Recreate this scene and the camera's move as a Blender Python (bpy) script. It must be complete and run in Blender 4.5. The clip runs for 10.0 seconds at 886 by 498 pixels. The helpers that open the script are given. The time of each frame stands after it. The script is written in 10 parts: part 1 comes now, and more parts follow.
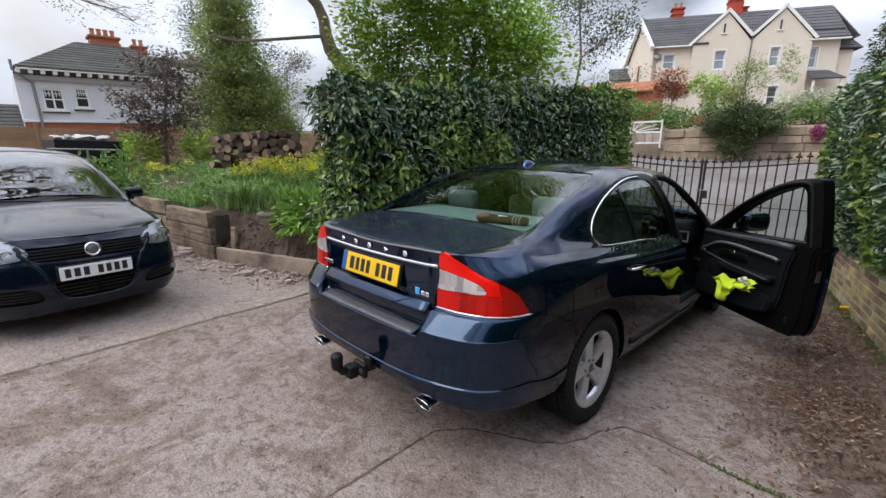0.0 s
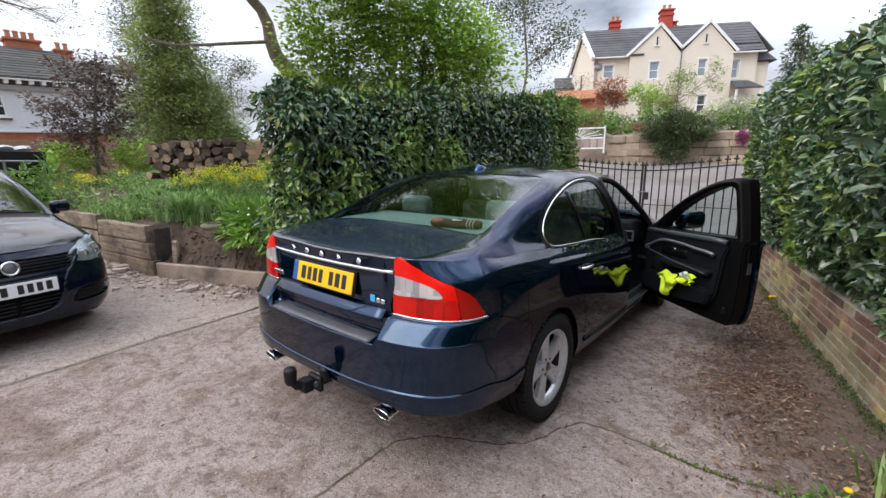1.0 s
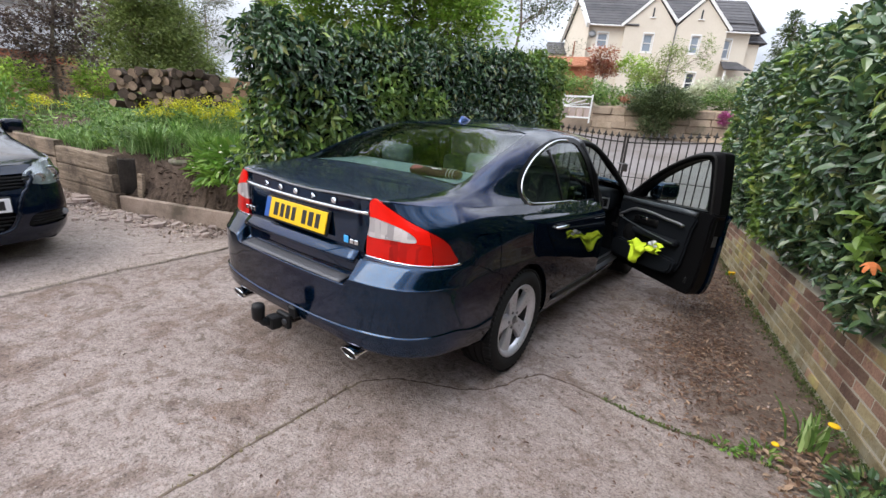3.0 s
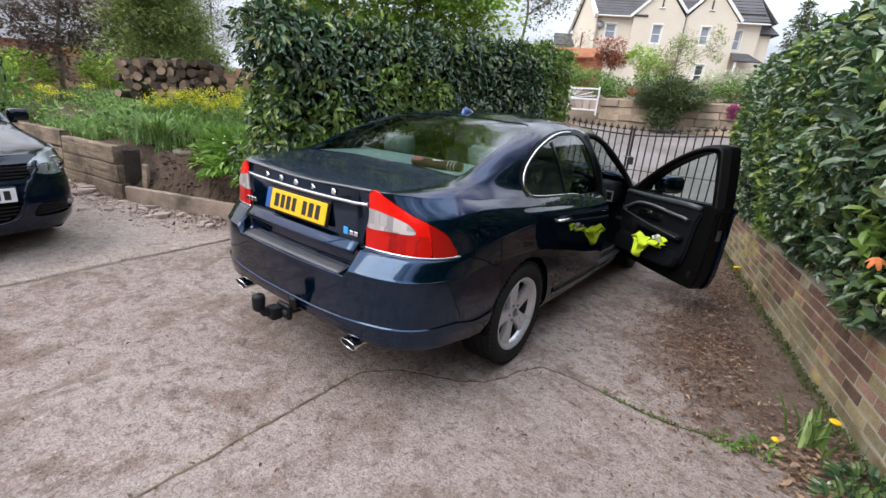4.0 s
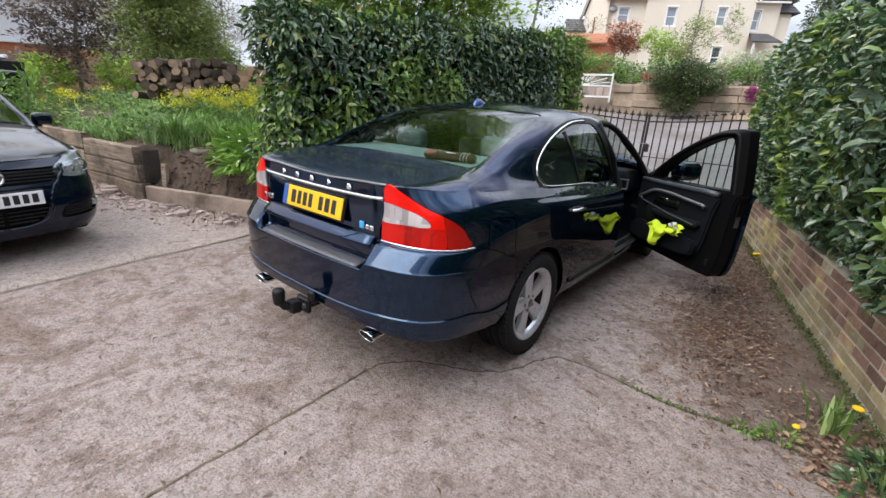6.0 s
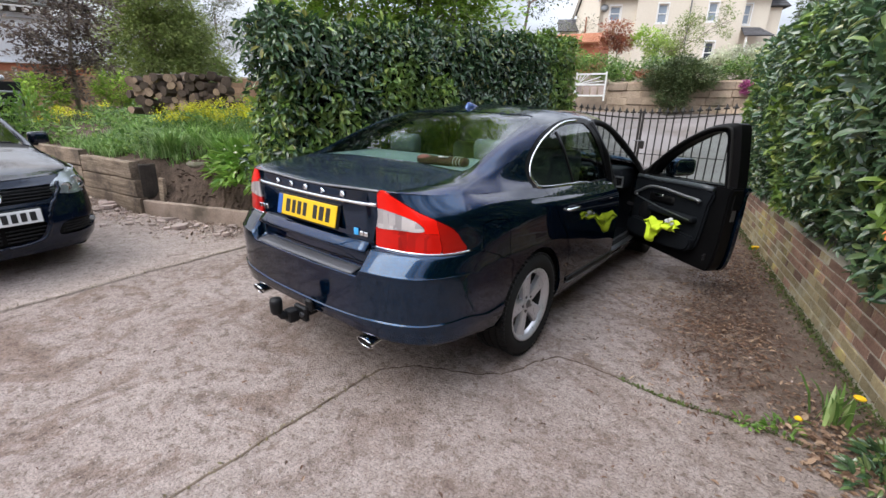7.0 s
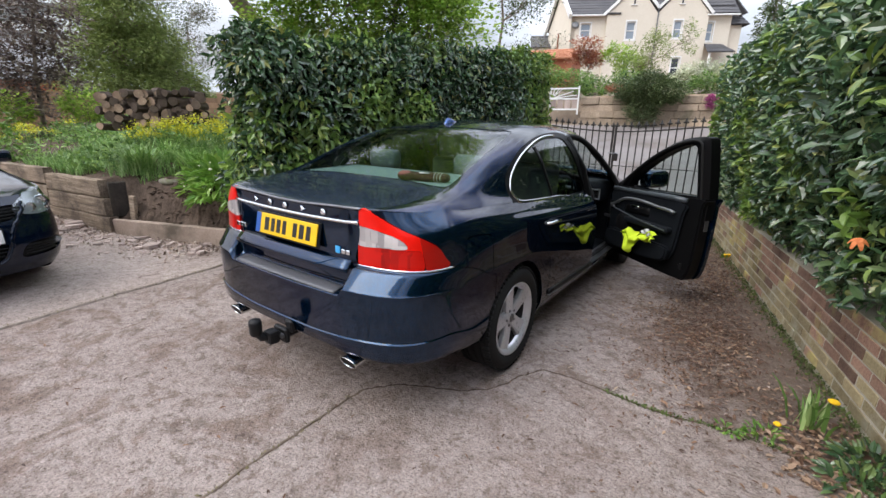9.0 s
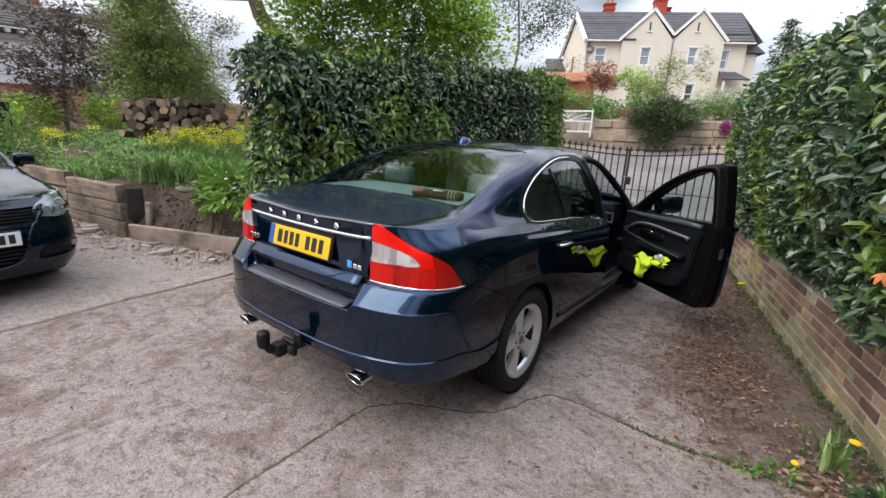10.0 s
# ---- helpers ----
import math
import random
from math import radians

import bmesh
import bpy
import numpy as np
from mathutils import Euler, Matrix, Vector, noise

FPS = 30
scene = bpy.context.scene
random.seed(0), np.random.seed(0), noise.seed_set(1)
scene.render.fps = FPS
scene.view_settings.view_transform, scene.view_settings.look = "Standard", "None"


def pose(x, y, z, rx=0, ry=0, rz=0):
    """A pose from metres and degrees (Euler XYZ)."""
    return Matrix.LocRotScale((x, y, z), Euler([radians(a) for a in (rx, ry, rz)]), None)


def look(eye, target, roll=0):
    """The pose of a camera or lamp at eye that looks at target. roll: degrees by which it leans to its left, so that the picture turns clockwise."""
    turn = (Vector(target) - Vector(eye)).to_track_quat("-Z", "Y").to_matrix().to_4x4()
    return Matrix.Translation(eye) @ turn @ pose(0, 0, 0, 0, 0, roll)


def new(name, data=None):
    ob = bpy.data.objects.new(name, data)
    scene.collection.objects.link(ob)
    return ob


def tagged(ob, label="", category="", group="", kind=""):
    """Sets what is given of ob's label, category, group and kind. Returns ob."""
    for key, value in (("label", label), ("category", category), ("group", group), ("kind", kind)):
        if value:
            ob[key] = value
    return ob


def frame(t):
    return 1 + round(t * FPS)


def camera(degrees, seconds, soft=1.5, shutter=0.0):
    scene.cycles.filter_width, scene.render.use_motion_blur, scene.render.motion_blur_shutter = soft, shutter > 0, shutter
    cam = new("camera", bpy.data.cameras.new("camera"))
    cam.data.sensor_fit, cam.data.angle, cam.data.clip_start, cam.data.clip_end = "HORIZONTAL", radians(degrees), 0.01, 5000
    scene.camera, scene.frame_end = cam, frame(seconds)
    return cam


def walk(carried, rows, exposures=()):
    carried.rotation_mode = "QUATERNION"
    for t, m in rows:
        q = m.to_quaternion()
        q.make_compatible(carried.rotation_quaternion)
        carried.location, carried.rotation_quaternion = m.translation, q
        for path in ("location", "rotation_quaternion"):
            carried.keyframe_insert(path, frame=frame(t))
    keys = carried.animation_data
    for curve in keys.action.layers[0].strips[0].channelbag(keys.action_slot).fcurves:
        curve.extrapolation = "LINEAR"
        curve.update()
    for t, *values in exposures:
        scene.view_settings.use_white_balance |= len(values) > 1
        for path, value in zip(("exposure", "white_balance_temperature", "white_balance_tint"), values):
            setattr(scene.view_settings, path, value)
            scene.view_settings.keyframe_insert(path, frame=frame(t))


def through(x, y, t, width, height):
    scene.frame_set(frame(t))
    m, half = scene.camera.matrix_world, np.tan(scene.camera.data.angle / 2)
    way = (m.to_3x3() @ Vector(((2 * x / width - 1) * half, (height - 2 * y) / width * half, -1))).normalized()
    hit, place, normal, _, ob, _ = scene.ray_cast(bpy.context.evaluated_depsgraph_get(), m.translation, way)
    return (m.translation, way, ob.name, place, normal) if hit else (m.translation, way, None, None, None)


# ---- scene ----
cam = camera(92.0, 10.0)
# seconds, eye, target, roll
PATH = [
    (0, (1.915, -1.249, 1.531), (0.527, 0.13, 1.115), 0.9),
    (0.5, (1.918, -1.241, 1.521), (0.62, 0.231, 1.136), 0.4),
    (1, (1.912, -1.232, 1.517), (0.669, 0.288, 1.135), 0.1),
    (1.5, (1.897, -1.236, 1.493), (0.69, 0.308, 1.094), 0.4),
    (2, (1.914, -1.224, 1.473), (0.75, 0.337, 1.017), 1.5),
    (2.5, (1.934, -1.217, 1.463), (0.801, 0.353, 0.964), 2.8),
    (3, (1.922, -1.235, 1.446), (0.798, 0.325, 0.893), 5.1),
    (4.5, (1.944, -1.209, 1.444), (0.814, 0.329, 0.845), 5.3),
    (5, (1.935, -1.21, 1.444), (0.825, 0.338, 0.835), 5.2),
    (5.5, (1.938, -1.209, 1.45), (0.813, 0.326, 0.834), 5.0),
    (6, (1.946, -1.236, 1.45), (0.772, 0.257, 0.823), 3.7),
    (7.5, (1.979, -1.216, 1.457), (0.815, 0.294, 0.854), 0.9),
    (8, (1.974, -1.219, 1.467), (0.834, 0.314, 0.875), 0.7),
    (8.5, (1.972, -1.223, 1.467), (0.842, 0.322, 0.888), 0.4),
    (9, (1.951, -1.22, 1.468), (0.833, 0.344, 0.916), 1.3),
    (9.5, (1.926, -1.232, 1.474), (0.798, 0.339, 0.962), 2.5),
    (10, (1.925, -1.22, 1.474), (0.763, 0.335, 0.994), 3.2),
]
walk(cam, [(t, look(eye, target, roll)) for t, eye, target, roll in PATH],
     exposures=[(0.0, 0.25), (1.0, 0.50), (2.5, 0.62), (8.0, 0.64), (10.0, 0.52)])

# ---- world and light: thin bright overcast ----
world = bpy.data.worlds.new("world")
scene.world = world
world.use_nodes = True
wn = world.node_tree
wn.nodes.clear()
w_out = wn.nodes.new("ShaderNodeOutputWorld")
w_bg = wn.nodes.new("ShaderNodeBackground")
w_sky = wn.nodes.new("ShaderNodeTexSky")
w_sky.sky_type = "NISHITA"
w_sky.sun_disc = False
w_sky.sun_elevation = radians(48)
w_sky.sun_rotation = radians(250)
w_sky.dust_density = 6.0
w_sky.air_density = 1.0
w_hsv = wn.nodes.new("ShaderNodeHueSaturation")
w_hsv.inputs["Saturation"].default_value = 0.75
w_coord = wn.nodes.new("ShaderNodeTexCoord")
w_map = wn.nodes.new("ShaderNodeMapping")
w_map.inputs["Scale"].default_value = (1.0, 1.0, 2.6)
w_noise = wn.nodes.new("ShaderNodeTexNoise")
w_noise.inputs["Scale"].default_value = 2.2
w_noise.inputs["Detail"].default_value = 6.0
w_ramp = wn.nodes.new("ShaderNodeMapRange")
w_ramp.inputs["From Min"].default_value = 0.33
w_ramp.inputs["From Max"].default_value = 0.58
w_ramp.inputs["To Min"].default_value = 0.0
w_ramp.inputs["To Max"].default_value = 1.0
w_mix = wn.nodes.new("ShaderNodeMix")
w_mix.data_type = "RGBA"
w_mix.inputs["B"].default_value = (10.2, 11.0, 12.7, 1)
# an overcast sky: dimmer towards the horizon, brightest overhead
w_sep = wn.nodes.new("ShaderNodeSeparateXYZ")
w_alt = wn.nodes.new("ShaderNodeMapRange")
w_alt.inputs["To Min"].default_value = 0.38
w_alt.inputs["To Max"].default_value = 1.62
w_dim = wn.nodes.new("ShaderNodeMix")
w_dim.data_type = "RGBA"
w_dim.blend_type = "MULTIPLY"
w_dim.inputs["Factor"].default_value = 1.0
w_bg.inputs["Strength"].default_value = 0.125
wn.links.new(w_coord.outputs["Generated"], w_map.inputs["Vector"])
wn.links.new(w_map.outputs["Vector"], w_noise.inputs["Vector"])
wn.links.new(w_noise.outputs["Fac"], w_ramp.inputs["Value"])
wn.links.new(w_sky.outputs["Color"], w_hsv.inputs["Color"])
wn.links.new(w_hsv.outputs["Color"], w_mix.inputs["A"])
wn.links.new(w_ramp.outputs["Result"], w_mix.inputs["Factor"])
wn.links.new(w_coord.outputs["Generated"], w_sep.inputs["Vector"])
wn.links.new(w_sep.outputs["Z"], w_alt.inputs["Value"])
wn.links.new(w_mix.outputs["Result"], w_dim.inputs["A"])
wn.links.new(w_alt.outputs["Result"], w_dim.inputs["B"])
wn.links.new(w_dim.outputs["Result"], w_bg.inputs["Color"])
wn.links.new(w_bg.outputs["Background"], w_out.inputs["Surface"])

sun_data = bpy.data.lights.new("sun", "SUN")
sun_data.energy = 1.5
sun_data.angle = radians(40)
sun_data.color = (1.0, 0.96, 0.89)
sun = new("sun", sun_data)
sun.matrix_world = look((-5, -16, 18), (0, 0, 0))


# ---- materials ----
def base_mat(name):
    m = bpy.data.materials.new(name)
    m.use_nodes = True
    nt = m.node_tree
    return m, nt, nt.nodes["Principled BSDF"]


def link(nt, a, b):
    nt.links.new(a, b)


def noise_node(nt, vec, scale, detail=5.0, rough=0.6, distort=0.0):
    n = nt.nodes.new("ShaderNodeTexNoise")
    n.inputs["Scale"].default_value = scale
    n.inputs["Detail"].default_value = detail
    n.inputs["Roughness"].default_value = rough
    n.inputs["Distortion"].default_value = distort
    link(nt, vec, n.inputs["Vector"])
    return n


def ramp_node(nt, fac, stops):
    r = nt.nodes.new("ShaderNodeValToRGB")
    el = r.color_ramp.elements
    while len(el) < len(stops):
        el.new(0.5)
    for e, (p, c) in zip(el, stops):
        e.position = p
        e.color = (*c, 1) if len(c) == 3 else c
    link(nt, fac, r.inputs["Fac"])
    return r


def mix_node(nt, fac, a, b, mode="MIX"):
    n = nt.nodes.new("ShaderNodeMix")
    n.data_type = "RGBA"
    n.blend_type = mode
    for sock, val in (("Factor", fac), ("A", a), ("B", b)):
        if isinstance(val, (int, float)):
            n.inputs[sock].default_value = val
        elif isinstance(val, tuple):
            n.inputs[sock].default_value = (*val, 1)
        else:
            link(nt, val, n.inputs[sock])
    return n.outputs["Result"]


def bump_node(nt, p, height, strength, dist=0.01):
    b = nt.nodes.new("ShaderNodeBump")
    b.inputs["Strength"].default_value = strength
    b.inputs["Distance"].default_value = dist
    link(nt, height, b.inputs["Height"])
    link(nt, b.outputs["Normal"], p.inputs["Normal"])
    return b


def surface(name, dark, light, big=1.5, fine=40.0, rough=0.85, bump=0.4, dist=0.004, vary=0.0, island=0.0,
            metallic=0.0, coat=0.0, stain=None, stain_scale=0.8, stain_cut=(0.5, 0.7), spec=0.5, whole=False):
    """A weathered surface: two scales of noise between two colours, optional stains, relief and variation per piece."""
    m, nt, p = base_mat(name)
    tc = nt.nodes.new("ShaderNodeTexCoord")
    vec = nt.nodes.new("ShaderNodeNewGeometry").outputs["Position"] if whole else tc.outputs["Object"]
    a = noise_node(nt, vec, big, 6)
    b = noise_node(nt, vec, fine, 4)
    both = mix_node(nt, 0.45, a.outputs["Color"], b.outputs["Color"])
    r = ramp_node(nt, both, [(0.36, dark), (0.64, light)])
    col = r.outputs["Color"]
    if stain:
        s = noise_node(nt, vec, stain_scale, 8, 0.65)
        f = ramp_node(nt, s.outputs["Fac"], [(stain_cut[0], (0, 0, 0)), (stain_cut[1], (1, 1, 1))])
        col = mix_node(nt, f.outputs["Color"], col, stain)
    if vary or island:
        src = None
        if vary:
            src = nt.nodes.new("ShaderNodeObjectInfo").outputs["Random"]
        else:
            src = nt.nodes.new("ShaderNodeNewGeometry").outputs["Random Per Island"]
        k = vary or island
        mr = nt.nodes.new("ShaderNodeMapRange")
        mr.inputs["To Min"].default_value = 1 - k
        mr.inputs["To Max"].default_value = 1 + k
        link(nt, src, mr.inputs["Value"])
        hs = nt.nodes.new("ShaderNodeHueSaturation")
        link(nt, mr.outputs["Result"], hs.inputs["Value"])
        link(nt, col, hs.inputs["Color"])
        col = hs.outputs["Color"]
    link(nt, col, p.inputs["Base Color"])
    p.inputs["Roughness"].default_value = rough
    p.inputs["Metallic"].default_value = metallic
    p.inputs["Specular IOR Level"].default_value = spec
    p.inputs["Coat Weight"].default_value = coat
    if bump:
        bump_node(nt, p, both, bump, dist)
    return m


def plain(name, col, rough=0.5, metallic=0.0, coat=0.0, fine=60.0, vary=0.08, bump=0.0, spec=0.5):
    """A manufactured surface with slight mottling in colour and gloss."""
    m, nt, p = base_mat(name)
    tc = nt.nodes.new("ShaderNodeTexCoord")
    n = noise_node(nt, tc.outputs["Object"], fine, 3)
    c = mix_node(nt, n.outputs["Fac"], tuple(v * (1 - vary) for v in col), tuple(min(1, v * (1 + vary)) for v in col))
    link(nt, c, p.inputs["Base Color"])
    mr = nt.nodes.new("ShaderNodeMapRange")
    mr.inputs["To Min"].default_value = max(0.0, rough - 0.08)
    mr.inputs["To Max"].default_value = min(1.0, rough + 0.08)
    link(nt, n.outputs["Fac"], mr.inputs["Value"])
    link(nt, mr.outputs["Result"], p.inputs["Roughness"])
    p.inputs["Metallic"].default_value = metallic
    p.inputs["Specular IOR Level"].default_value = spec
    p.inputs["Coat Weight"].default_value = coat
    p.inputs["Coat Roughness"].default_value = 0.04
    if bump:
        bump_node(nt, p, n.outputs["Fac"], bump, 0.002)
    return m


def leaf_mat(name, cols, rough=0.4, spec=0.5, through=0.25):
    """Leaves: a colour for each leaf, gloss, and some light let through."""
    m, nt, p = base_mat(name)
    g = nt.nodes.new("ShaderNodeNewGeometry")
    r = ramp_node(nt, g.outputs["Random Per Island"], cols)
    tc = nt.nodes.new("ShaderNodeTexCoord")
    n = noise_node(nt, tc.outputs["Object"], 1.3, 3)
    sh = ramp_node(nt, n.outputs["Fac"], [(0.35, (0.72, 0.72, 0.72)), (0.65, (1.2, 1.2, 1.1))])
    col = mix_node(nt, 1.0, r.outputs["Color"], sh.outputs["Color"], "MULTIPLY")
    link(nt, col, p.inputs["Base Color"])
    p.inputs["Roughness"].default_value = rough
    p.inputs["Specular IOR Level"].default_value = spec
    if through:
        t = nt.nodes.new("ShaderNodeBsdfTranslucent")
        link(nt, col, t.inputs["Color"])
        mx = nt.nodes.new("ShaderNodeMixShader")
        mx.inputs["Fac"].default_value = through
        link(nt, p.outputs["BSDF"], mx.inputs[1])
        link(nt, t.outputs["BSDF"], mx.inputs[2])
        link(nt, mx.outputs["Shader"], nt.nodes["Material Output"].inputs["Surface"])
    return m


def glass_mat(name, tint=(0.55, 0.68, 0.66), rough=0.0, face_on=0.07):
    """Thin glass: mirrors by Fresnel, and lets tinted light through."""
    m, nt, p = base_mat(name)
    nt.nodes.remove(p)
    tr = nt.nodes.new("ShaderNodeBsdfTransparent")
    tr.inputs["Color"].default_value = (*tint, 1)
    gl = nt.nodes.new("ShaderNodeBsdfGlossy")
    gl.inputs["Roughness"].default_value = rough
    lw = nt.nodes.new("ShaderNodeLayerWeight")
    lw.inputs["Blend"].default_value = 0.5
    pw = nt.nodes.new("ShaderNodeMath")
    pw.operation = "POWER"
    pw.inputs[1].default_value = 4.0
    link(nt, lw.outputs["Facing"], pw.inputs[0])
    ad = nt.nodes.new("ShaderNodeMath")
    ad.operation = "MULTIPLY_ADD"
    ad.inputs[1].default_value = 0.9
    ad.inputs[2].default_value = face_on
    link(nt, pw.outputs["Value"], ad.inputs[0])
    mx = nt.nodes.new("ShaderNodeMixShader")
    link(nt, ad.outputs["Value"], mx.inputs["Fac"])
    link(nt, tr.outputs["BSDF"], mx.inputs[1])
    link(nt, gl.outputs["BSDF"], mx.inputs[2])
    link(nt, mx.outputs["Shader"], nt.nodes["Material Output"].inputs["Surface"])
    return m


# ---- mesh kit ----
def mesh_ob(name, verts, faces, mat=None, parent=None, label="", smooth=False):
    me = bpy.data.meshes.new(name)
    me.from_pydata([tuple(v) for v in verts], [], [tuple(f) for f in faces])
    me.validate()
    if smooth:
        me.shade_smooth()
    if mat:
        me.materials.append(mat)
    ob = new(name, me)
    if parent:
        ob.parent = parent
    if label:
        ob["label"] = label
    return ob


def part(name, bm, mat, parent=None, label="", smooth=False):
    """Links a bmesh as one mesh object under a thing or a part."""
    me = bpy.data.meshes.new(name)
    bm.to_mesh(me)
    bm.free()
    if smooth:
        me.shade_smooth()
    if mat:
        me.materials.append(mat)
    ob = new(name, me)
    if parent:
        ob.parent = parent
    if label:
        ob["label"] = label
    return ob


def thing(name, label, category, m=None, group="", kind=""):
    ob = new(name)
    ob.empty_display_size = 0.1
    if m is not None:
        ob.matrix_world = m
    return tagged(ob, label, category, group, kind)


def box_bm(sx, sy, sz, at=(0, 0, 0), bevel=0.0, seg=1, rot=None):
    bm = bmesh.new()
    bmesh.ops.create_cube(bm, size=1.0)
    bmesh.ops.scale(bm, vec=(sx, sy, sz), verts=bm.verts)
    if bevel:
        bmesh.ops.bevel(bm, geom=bm.edges[:], offset=bevel, segments=seg, affect="EDGES", profile=0.6)
    if rot is not None:
        bmesh.ops.transform(bm, matrix=rot, verts=bm.verts)
    bmesh.ops.translate(bm, vec=at, verts=bm.verts)
    return bm


def tube_bm(points, radii, sides=8, cap=True):
    """A tube along points, with a radius at each."""
    bm = bmesh.new()
    pts = [Vector(p) for p in points]
    if not isinstance(radii, (list, tuple)):
        radii = [radii] * len(pts)
    rings = []
    ref = Vector((0.13, 0.21, 1)).normalized()
    for i, p in enumerate(pts):
        d = (pts[min(i + 1, len(pts) - 1)] - pts[max(i - 1, 0)]).normalized()
        if abs(d.dot(ref)) > 0.95:
            ref = Vector((1, 0.1, 0)).normalized()
        u = d.cross(ref).normalized()
        w = d.cross(u)
        rings.append([bm.verts.new(p + radii[i] * (math.cos(a) * u + math.sin(a) * w)) for a in (2 * math.pi * k / sides for k in range(sides))])
    for a, b in zip(rings, rings[1:]):
        for k in range(sides):
            bm.faces.new((a[k], a[(k + 1) % sides], b[(k + 1) % sides], b[k]))
    if cap:
        bm.faces.new(rings[0][::-1])
        bm.faces.new(rings[-1])
    bmesh.ops.recalc_face_normals(bm, faces=bm.faces)
    return bm


def join_bm(bms):
    out = bmesh.new()
    tmp = bpy.data.meshes.new("tmp")
    for b in bms:
        b.to_mesh(tmp)
        out.from_mesh(tmp)
        b.free()
    bpy.data.meshes.remove(tmp)
    return out


def lathe_bm(profile, n=32, axis="x"):
    """Turns (r, h) pairs round an axis."""
    bm = bmesh.new()
    rings = []
    for r, h in profile:
        ring = []
        for k in range(n):
            a = 2 * math.pi * k / n
            c, s = r * math.cos(a), r * math.sin(a)
            ring.append(bm.verts.new((h, c, s) if axis == "x" else (c, s, h)))
        rings.append(ring)
    for a, b in zip(rings, rings[1:]):
        for k in range(n):
            bm.faces.new((a[k], a[(k + 1) % n], b[(k + 1) % n], b[k]))
    bmesh.ops.recalc_face_normals(bm, faces=bm.faces)
    return bm


def prism_bm(outline, z0, z1):
    """A plan outline raised from z0 to z1."""
    bm = bmesh.new()
    lo = [bm.verts.new((x, y, z0)) for x, y in outline]
    hi = [bm.verts.new((x, y, z1)) for x, y in outline]
    n = len(outline)
    bm.faces.new(hi)
    bm.faces.new(lo[::-1])
    for k in range(n):
        bm.faces.new((lo[k], lo[(k + 1) % n], hi[(k + 1) % n], hi[k]))
    bmesh.ops.recalc_face_normals(bm, faces=bm.faces)
    return bm


# ---- foliage kit ----
LEAF = np.array([(0, 0, 0), (-0.42, 0.3, 0.10), (0.42, 0.3, 0.10), (0, 0.32, 0), (-0.36, 0.68, 0.06), (0.36, 0.68, 0.06), (0, 0.68, -0.03), (0, 1, -0.12)])
LEAF_F = [(0, 3, 1), (0, 2, 3), (1, 3, 6, 4), (3, 2, 5, 6), (4, 6, 7), (6, 5, 7)]
SMALL = np.array([(0, 0, 0), (-0.4, 0.45, 0.08), (0.4, 0.45, 0.08), (0, 1, 0)])
SMALL_F = [(0, 2, 1), (1, 2, 3)]


def leaf_cloud(name, places, ways, sizes, wide=0.36, shape=LEAF, shape_f=LEAF_F, mat=None, parent=None, seed=1, roll=1.2, label="", ups=None):
    """Many leaves as one mesh. ways: the direction in which each leaf points; its blade turns about that at random."""
    rng = np.random.default_rng(seed)
    n = len(places)
    f = ways / np.maximum(np.linalg.norm(ways, axis=1, keepdims=True), 1e-6)
    up = (np.tile([0.0, 0.0, 1.0], (n, 1)) if ups is None else ups) + rng.normal(0, roll * 0.35, (n, 3))
    s = np.cross(f, up)
    s /= np.maximum(np.linalg.norm(s, axis=1, keepdims=True), 1e-6)
    u = np.cross(s, f)
    L = np.asarray(sizes).reshape(-1, 1, 1)
    w = L * wide * rng.uniform(0.8, 1.2, (n, 1, 1))
    v = places[:, None] + shape[None, :, 0:1] * w * s[:, None] + shape[None, :, 1:2] * L * f[:, None] + shape[None, :, 2:3] * L * u[:, None]
    k = shape.shape[0]
    faces = [tuple(a + i * k for a in face) for i in range(n) for face in shape_f]
    return mesh_ob(name, v.reshape(-1, 3).tolist(), faces, mat, parent, label)


def blades(name, roots, heights, lean, wide, mat, parent=None, seed=1, label="", droop=0.5):
    """Strap leaves or grass: each a bent, tapering blade of three lengths."""
    rng = np.random.default_rng(seed)
    verts, faces = [], []
    for (x, y, z), h in zip(roots, heights):
        a = rng.uniform(0, 2 * math.pi)
        b = rng.uniform(0.3, 1.0) * lean
        d = np.array([math.cos(a), math.sin(a), 0])
        side = np.array([-d[1], d[0], 0]) * wide * rng.uniform(0.7, 1.3)
        k = len(verts)
        for t, wd in ((0, 0.8), (0.4, 1.0), (0.75, 0.7), (1.0, 0.08)):
            c = np.array([x, y, z]) + d * h * b * t ** 1.6 + np.array([0, 0, h * (t - droop * b * t ** 3)])
            verts += [tuple(c - side * wd / 2), tuple(c + side * wd / 2)]
        faces += [(k, k + 1, k + 3, k + 2), (k + 2, k + 3, k + 5, k + 4), (k + 4, k + 5, k + 7, k + 6)]
    return mesh_ob(name, verts, faces, mat, parent, label)


def wob(p, s=1.0, seed=0.0):
    return noise.noise(Vector((p[0] * s + seed, p[1] * s - seed, p[2] * s + 2 * seed)))

# ---- the place's materials ----


